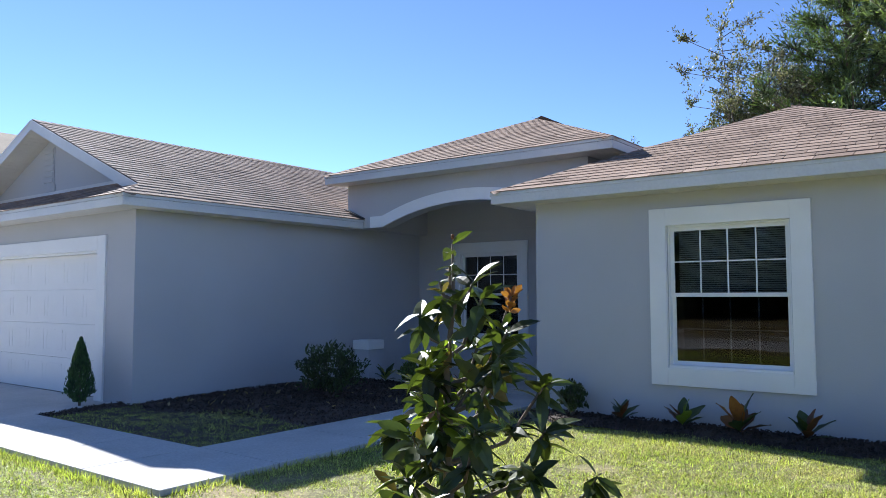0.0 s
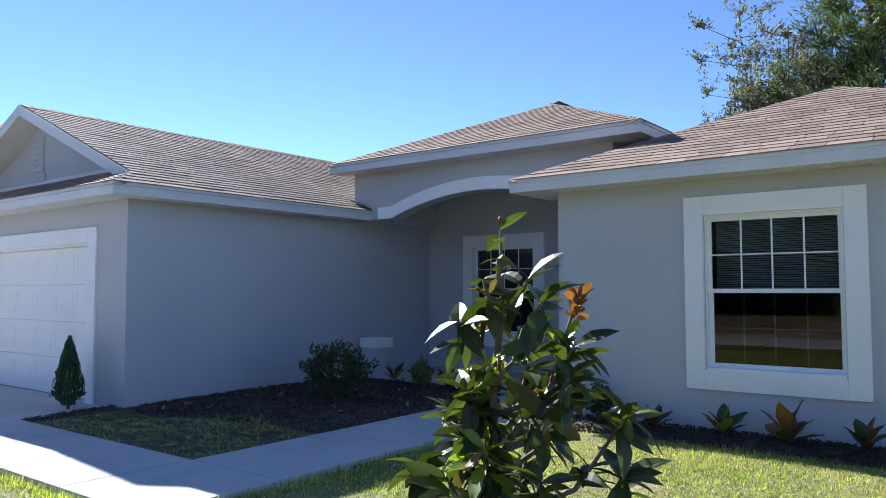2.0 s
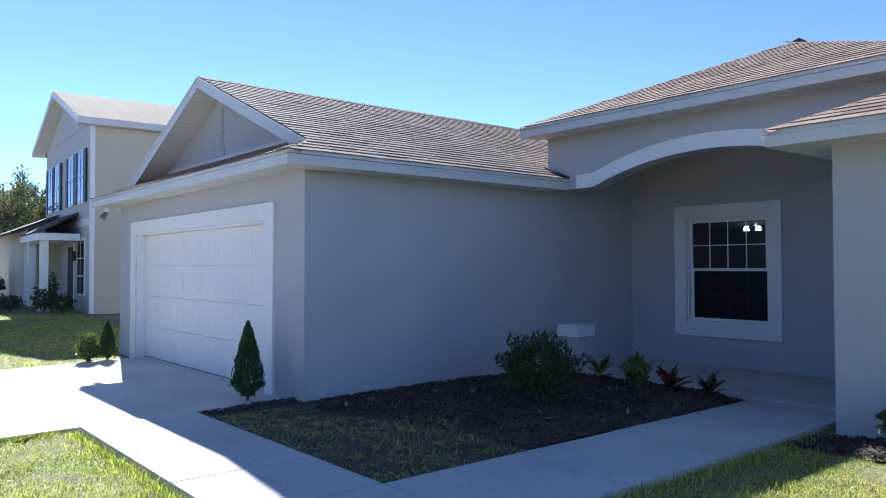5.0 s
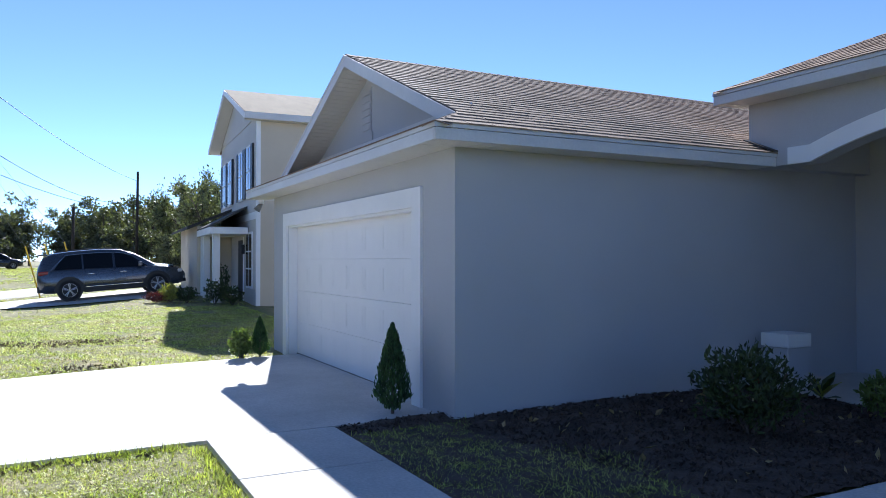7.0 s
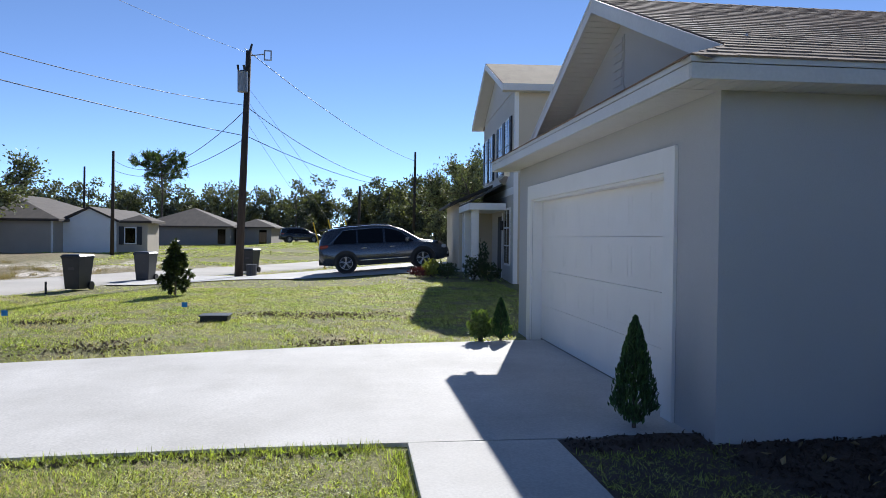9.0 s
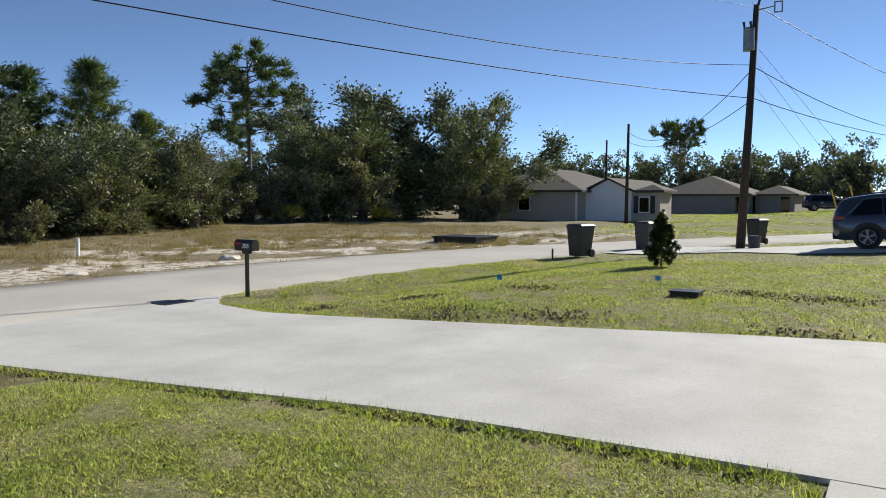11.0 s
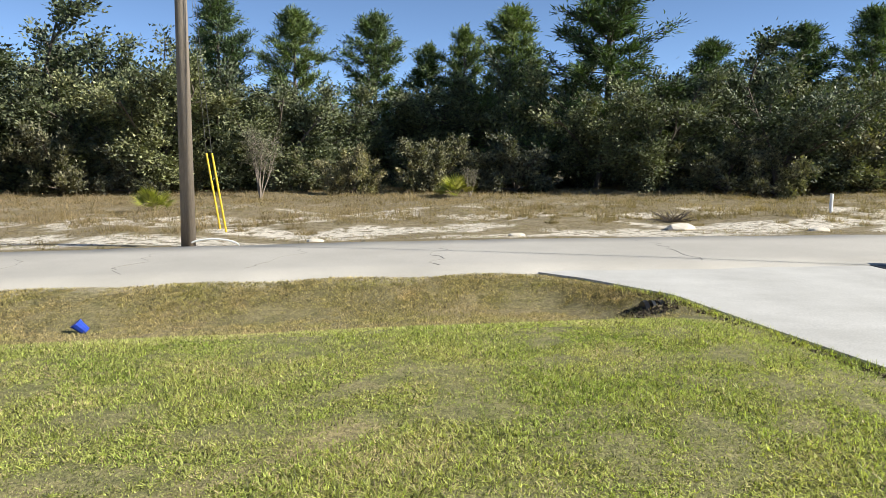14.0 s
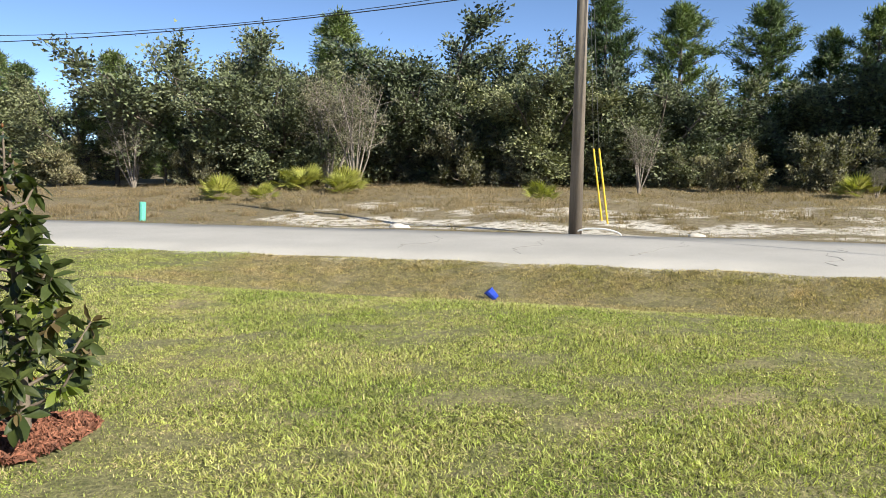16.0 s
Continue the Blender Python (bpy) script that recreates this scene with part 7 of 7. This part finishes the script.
# ---- the two-storey house next door ----
def simple_window(parent, x0, x1, y, z0, z1, frame_mat, rows_n=2, cols_n=2, shutters=False, axis="y"):
    w = part("window", boxed(x0 - 0.07, x1 + 0.07, y - 0.03, y + 0.02, z0 - 0.07, z1 + 0.07), frame_mat, parent)
    part("pane", boxed(x0, x1, y - 0.036, y - 0.031, z0, z1), CAR_GLASS, w)
    bm = bmesh.new()
    for i in range(1, cols_n):
        xm = x0 + (x1 - x0) * i / cols_n
        box(bm, xm - 0.015, xm + 0.015, y - 0.045, y - 0.037, z0, z1)
    for i in range(1, rows_n):
        zm = z0 + (z1 - z0) * i / rows_n
        box(bm, x0, x1, y - 0.046, y - 0.037, zm - 0.02, zm + 0.02)
    part("glazing_bars", bm, frame_mat, w)
    if shutters:
        for a, b in ((x0 - 0.42, x0 - 0.09), (x1 + 0.09, x1 + 0.42)):
            sh = part("shutter", boxed(a, b, y - 0.05, y - 0.005, z0 - 0.05, z1 + 0.05, bevel=0.006), SHUTTER, parent)
            for k_ in range(12):
                zz_ = z0 + (z1 - z0) * k_ / 12
                part("louvre", boxed(a + 0.03, b - 0.03, y - 0.06, y - 0.048, zz_ + 0.01, zz_ + 0.06), SHUTTER, sh)
    return w


def gable_roof(parent, x0, x1, y0, y1, ze, za, material, along="y", drop=0.16, trim_mat=None):
    """Two slopes with their ridge along y or x; the plan is that of the eaves."""
    bm = bmesh.new()
    if along == "y":
        xm = (x0 + x1) / 2
        slab(bm, [(x1, y0, ze), (x1, y1, ze), (xm, y1, za), (xm, y0, za)], drop)
        slab(bm, [(xm, y0, za), (xm, y1, za), (x0, y1, ze), (x0, y0, ze)], drop)
    else:
        ym = (y0 + y1) / 2
        slab(bm, [(x0, y0, ze), (x1, y0, ze), (x1, ym, za), (x0, ym, za)], drop)
        slab(bm, [(x0, ym, za), (x1, ym, za), (x1, y1, ze), (x0, y1, ze)], drop)
    return part("roof", bm, material, parent)


NX, NY, NZ = -25.3, 7.37, 0.12
nb = thing("neighbour_house", (NX, NY, NZ), "two-storey beige siding house with white trim and black shutters", "house")
LX, BY, EZ = -33.0, 17.0, 5.85
part("wall", boxed(LX + 0.02, NX - 0.02, NY + 0.02, BY, NZ - 0.3, EZ), SIDING_PALE, nb)
bm = bmesh.new()
xm = (LX + NX) / 2
slab(bm, [(LX, NY, EZ), (NX, NY, EZ), (xm, NY, 7.25)], 0.0001)
part("gable", boxed(xm - 0.3, xm + 0.3, NY + 0.01, NY + 0.02, EZ, 6.2), SIDING_PALE, nb)
bm.free()
bm = bmesh.new()
g0 = [bm.verts.new(p) for p in ((LX, NY, EZ - 0.02), (NX, NY, EZ - 0.02), (xm, NY, 7.22))]
g1 = [bm.verts.new((v_.co.x, NY + 0.12, v_.co.z)) for v_ in g0]
bm.faces.new(g0), bm.faces.new(g1[::-1])
for i in range(3):
    j = (i + 1) % 3
    bm.faces.new((g0[j], g0[i], g1[i], g1[j]))
bmesh.ops.recalc_face_normals(bm, faces=bm.faces[:])
part("gable_wall", bm, SIDING_PALE, nb)
roof_n = gable_roof(nb, LX - 0.35, NX + 0.35, NY - 0.42, BY + 0.3, EZ + 0.02, 7.38, TAN_ROOF)
part("fascia", boxed(NX + 0.34, NX + 0.37, NY - 0.42, BY, EZ - 0.17, EZ + 0.02), FASCIA, nb)
part("fascia", boxed(LX - 0.37, LX - 0.34, NY - 0.42, BY, EZ - 0.17, EZ + 0.02), FASCIA, nb)
part("soffit", boxed(NX, NX + 0.34, NY - 0.4, BY, EZ - 0.16, EZ - 0.14), SOFFIT, nb)
for sx in (1, -1):
    bm = bmesh.new()
    e = NX + 0.33 if sx > 0 else LX - 0.33
    slab(bm, [(e, NY - 0.41, EZ - 0.155), (e, NY - 0.012, EZ - 0.155), (xm, NY - 0.012, 7.2), (xm, NY - 0.41, 7.2)], 0.01)
    part("rake_soffit", bm, SOFFIT, nb)
    bm = bmesh.new()
    e = NX + 0.35 if sx > 0 else LX - 0.35
    pts = [(e, NY - 0.44, EZ + 0.0), (xm, NY - 0.44, 7.36), (xm, NY - 0.44, 7.18), (e, NY - 0.44, EZ - 0.18)]
    lo = [bm.verts.new(p) for p in pts]
    hi = [bm.verts.new((p[0], p[1] + 0.03, p[2])) for p in pts]
    bm.faces.new(lo), bm.faces.new(hi[::-1])
    for i in range(4):
        j = (i + 1) % 4
        bm.faces.new((lo[j], lo[i], hi[i], hi[j]))
    bmesh.ops.recalc_face_normals(bm, faces=bm.faces[:])
    part("rake_board", bm, TRIM, nb)
# lapped boards on the side and the front
nboard = 30
side_me, front_me = None, None
for i in range(nboard):
    z = NZ + (EZ - 0.18 - NZ) * i / nboard
    h = (EZ - 0.18 - NZ) / nboard
    for name_, dims in (("side", (NX - 0.02, NX + 0.012, NY + 0.1, BY)), ("front", (LX + 0.1, NX - 0.1, NY - 0.012, NY + 0.02))):
        bm = bmesh.new()
        x0, x1, y0, y1 = dims
        if name_ == "side":
            slab(bm, [(x1, y0, z), (x1, y1, z), (x0 + 0.02, y1, z + h), (x0 + 0.02, y0, z + h)], 0.006)
        else:
            slab(bm, [(x0, y0, z), (x1, y0, z), (x1, y0 + 0.012, z + h), (x0, y0 + 0.012, z + h)], 0.006)
        part("board", bm, SIDING if name_ == "side" else SIDING_PALE, nb)
part("corner_board", boxed(NX - 0.1, NX + 0.02, NY - 0.02, NY + 0.1, NZ, EZ - 0.16, bevel=0.006), TRIM, nb)
part("belt_board", boxed(LX, NX - 0.1, NY - 0.025, NY - 0.0125, 2.78, 3.0), TRIM, nb)
for x0 in (-26.95, -28.45, -30.9, -32.2):
    simple_window(nb, x0, x0 + 0.75, NY - 0.012, 3.55, 5.05, TRIM, 2, 2, True)
simple_window(nb, -26.9, -26.0, NY - 0.012, 0.75, 2.35, TRIM, 3, 2)
# porch with its roof and posts
bm = bmesh.new()
slab(bm, [(-30.3, 6.2, 2.62), (-26.6, 6.2, 2.62), (-26.9, NY - 0.03, 3.25), (-30.3, NY - 0.03, 3.25)], 0.06)
part("porch_roof", bm, DARK_ROOF, nb)
part("porch_beam", boxed(-30.3, -26.6, 6.19, NY - 0.04, 2.36, 2.57, bevel=0.01), TRIM, nb)
for x, y in ((-27.0, 6.42), (-29.4, 6.42), (-30.1, 6.42)):
    post_ = part("porch_post", boxed(x - 0.11, x + 0.11, y - 0.11, y + 0.11, NZ - 0.05, 2.36, bevel=0.01), TRIM, nb)
    part("post_base", boxed(x - 0.15, x + 0.15, y - 0.15, y + 0.15, NZ - 0.05, NZ + 0.16, bevel=0.01), TRIM, post_)
part("garage_wall", boxed(-36.5, -30.2, 6.2, 12.0, NZ - 0.3, 2.75), SIDING, nb)
bm = bmesh.new()
slab(bm, [(-36.8, 5.85, 2.72), (-30.0, 5.85, 2.72), (-30.4, 9.3, 4.2), (-36.4, 9.3, 4.2)], 0.1)
part("garage_roof", bm, DARK_ROOF, nb)
door_n = part("front_door", boxed(-28.55, -27.6, NY - 0.03, NY - 0.0125, NZ + 0.1, 2.2, bevel=0.006), SHUTTER, nb, "black front door")
part("door_frame", boxed(-27.6, -27.5, NY - 0.035, NY - 0.0125, NZ + 0.1, 2.3), TRIM, nb)
part("porch_lamp", boxed(-27.35, -27.23, NY - 0.14, NY - 0.03, 1.75, 2.05, bevel=0.02), BLACK, nb)
nb.rotation_euler = (0, 0, radians(-3))
clump("flower_bed", -28.2, 4.9, gz(-28.2, 4.9), 0.35, 0.45, 500, 0.09, MAROON, "low clump with maroon and pink leaves", "plant", 91)
clump("grass_clump", -28.0, 5.3, gz(-28, 5.3), 0.6, 0.4, 500, 0.22, PALMETTO, "pale spiky grass clump", "plant", 92, shape=0.12)
for i, (x, y, h) in enumerate(((-27.4, 5.7, 0.55), (-26.6, 6.4, 0.8), (-26.0, 6.8, 0.6), (-29.2, 5.4, 0.5))):
    clump("porch_shrub", x, y, gz(x, y), h, 0.42, 600, 0.09, SHRUB, "dark green shrub beside the porch", "shrub", 93 + i)
clump("wreath_plant", -27.75, 6.9, 0.2, 1.3, 0.22, 400, 0.09, SHRUB, "tall potted plant on the porch", "plant", 99)


# ---- houses farther along the road ----
def hip_roof(parent, x0, x1, y0, y1, ze, pitch, material):
    bm = bmesh.new()
    w, d = x1 - x0, y1 - y0
    r_ = min(w, d) / 2
    za = ze + r_ * pitch
    if w > d:
        a, b = (x0 + r_, (y0 + y1) / 2, za), (x1 - r_, (y0 + y1) / 2, za)
    else:
        a, b = ((x0 + x1) / 2, y0 + r_, za), ((x0 + x1) / 2, y1 - r_, za)
    c = [(x0, y0, ze), (x1, y0, ze), (x1, y1, ze), (x0, y1, ze)]
    vs = [bm.verts.new(p) for p in c + [a, b]]
    lo = [bm.verts.new((p[0], p[1], ze - 0.18)) for p in c]
    faces = ((0, 1, 5, 4), (1, 2, 5), (2, 3, 4, 5), (3, 0, 4)) if w > d else ((0, 1, 4), (1, 2, 5, 4), (2, 3, 5), (3, 0, 4, 5))
    for q in faces:
        bm.faces.new([vs[i] for i in q])
    bm.faces.new(lo[::-1])
    for i in range(4):
        j = (i + 1) % 4
        bm.faces.new((lo[i], lo[j], vs[j], vs[i]))
    bmesh.ops.recalc_face_normals(bm, faces=bm.faces[:])
    return part("roof", bm, material, parent)


H2 = (-62.5, -19.4)
z2 = gz(-66, -22) - 0.05
h2 = thing("bungalow", (*H2, z2), "beige single-storey house with faded brown roof and white garage door", "house", "houses along the road")
part("wall", boxed(-80.0, -62.5, -29.8, -19.4, z2 - 0.3, z2 + 2.5), BEIGE_WALL, h2)
hip_roof(h2, -80.5, -62.0, -30.3, -18.9, z2 + 2.65, 0.36, BROWN_ROOF)
# the white gabled garage faces the road
GYA, GYB = -19.4, -15.5
part("garage_wall", boxed(-67.5, -64.2, -19.4, -13.2, z2 - 0.3, z2 + 2.5), BEIGE_WALL, h2)
bm = bmesh.new()
q0 = [bm.verts.new(p) for p in ((-64.15, GYA, z2 - 0.3), (-64.15, GYB, z2 - 0.3), (-64.15, GYB, z2 + 2.5), (-64.15, (GYA + GYB) / 2, z2 + 3.5), (-64.15, GYA, z2 + 2.5))]
q1 = [bm.verts.new((-64.35, v_.co.y, v_.co.z)) for v_ in q0]
bm.faces.new(q0), bm.faces.new(q1[::-1])
for i in range(5):
    j = (i + 1) % 5
    bm.faces.new((q0[j], q0[i], q1[i], q1[j]))
bmesh.ops.recalc_face_normals(bm, faces=bm.faces[:])
part("garage_front", bm, TRIM, h2)
part("garage_door", boxed(-64.15, -64.1, GYA + 0.5, GYB - 0.5, z2, z2 + 2.1), DOOR_WHITE, h2)
gable_roof(h2, -76.0, -63.9, GYA - 0.3, GYB + 0.3, z2 + 2.6, z2 + 3.65, BROWN_ROOF, along="x")
hip_roof(h2, -68.0, -63.8, -15.15, -12.8, z2 + 2.6, 0.40, BROWN_ROOF)
win_ = part("window", boxed(-64.2, -64.1, -14.9, -14.0, z2 + 0.8, z2 + 2.1), TRIM, h2)
part("pane", boxed(-64.1, -64.08, -14.82, -14.08, z2 + 0.88, z2 + 2.02), CAR_GLASS, win_)
for a_, b_ in ((-15.3, -14.95), (-13.95, -13.6)):
    part("shutter", boxed(-64.2, -64.1, a_, b_, z2 + 0.75, z2 + 2.15), SHUTTER, h2)
for y in (-28.4, -24.8):
    w_ = part("window", boxed(-62.5, -62.44, y, y + 1.1, z2 + 0.9, z2 + 2.1), TRIM, h2)
    part("pane", boxed(-62.44, -62.42, y + 0.08, y + 1.02, z2 + 0.98, z2 + 2.02), CAR_GLASS, w_)
part("door", boxed(-62.5, -62.45, -27.6, -26.7, z2, z2 + 2.0), GREY_WALL, h2)
part("downpipe", boxed(-62.5, -62.38, -19.6, -19.48, z2, z2 + 2.5), TRIM, h2)
z3 = gz(-104, -15)
for (x0, x1, y0, y1), lab in (((-118, -104, -25.0, -13.5), "grey single-storey house with a hipped roof beyond the road"), ((-122, -107, -13.2, -8.6), "small grey house behind the far one")):
    h3 = thing("far_house", (x1, y0, z3), lab, "house", "houses along the road")
    part("wall", boxed(x0, x1, y0, y1, z3 - 0.4, z3 + 2.4), GREY_WALL, h3)
    hip_roof(h3, x0 - 0.5, x1 + 0.5, y0 - 0.5, y1 + 0.5, z3 + 2.5, 0.40, BROWN_ROOF)
    part("pane", boxed(x1, x1 + 0.03, y1 - 1.6, y1 - 0.6, z3 + 0.2, z3 + 2.1), CAR_GLASS, h3)

# ---- the nearest shingles, each a piece of its own ----
o_, ax_, up_, out_ = near_axes
tab_one = mesh_np("shingle", tab_mesh_arrays(-0.5, 0.5, 0.0, 0.0), TAB_FACES)
tab_one.materials.append(SHINGLE_ONE)
basis = Matrix((ax_, up_, out_)).transposed().to_4x4()
for a0, a1, s, lift in near_tabs:
    ob = new("shingle", tab_one)
    ob.parent = near_roof
    ob.matrix_basis = Matrix.Translation(o_ + ax_ * ((a0 + a1) / 2) + up_ * s) @ basis @ Matrix.Diagonal((a1 - a0, 1, 1 + lift * 60, 1))
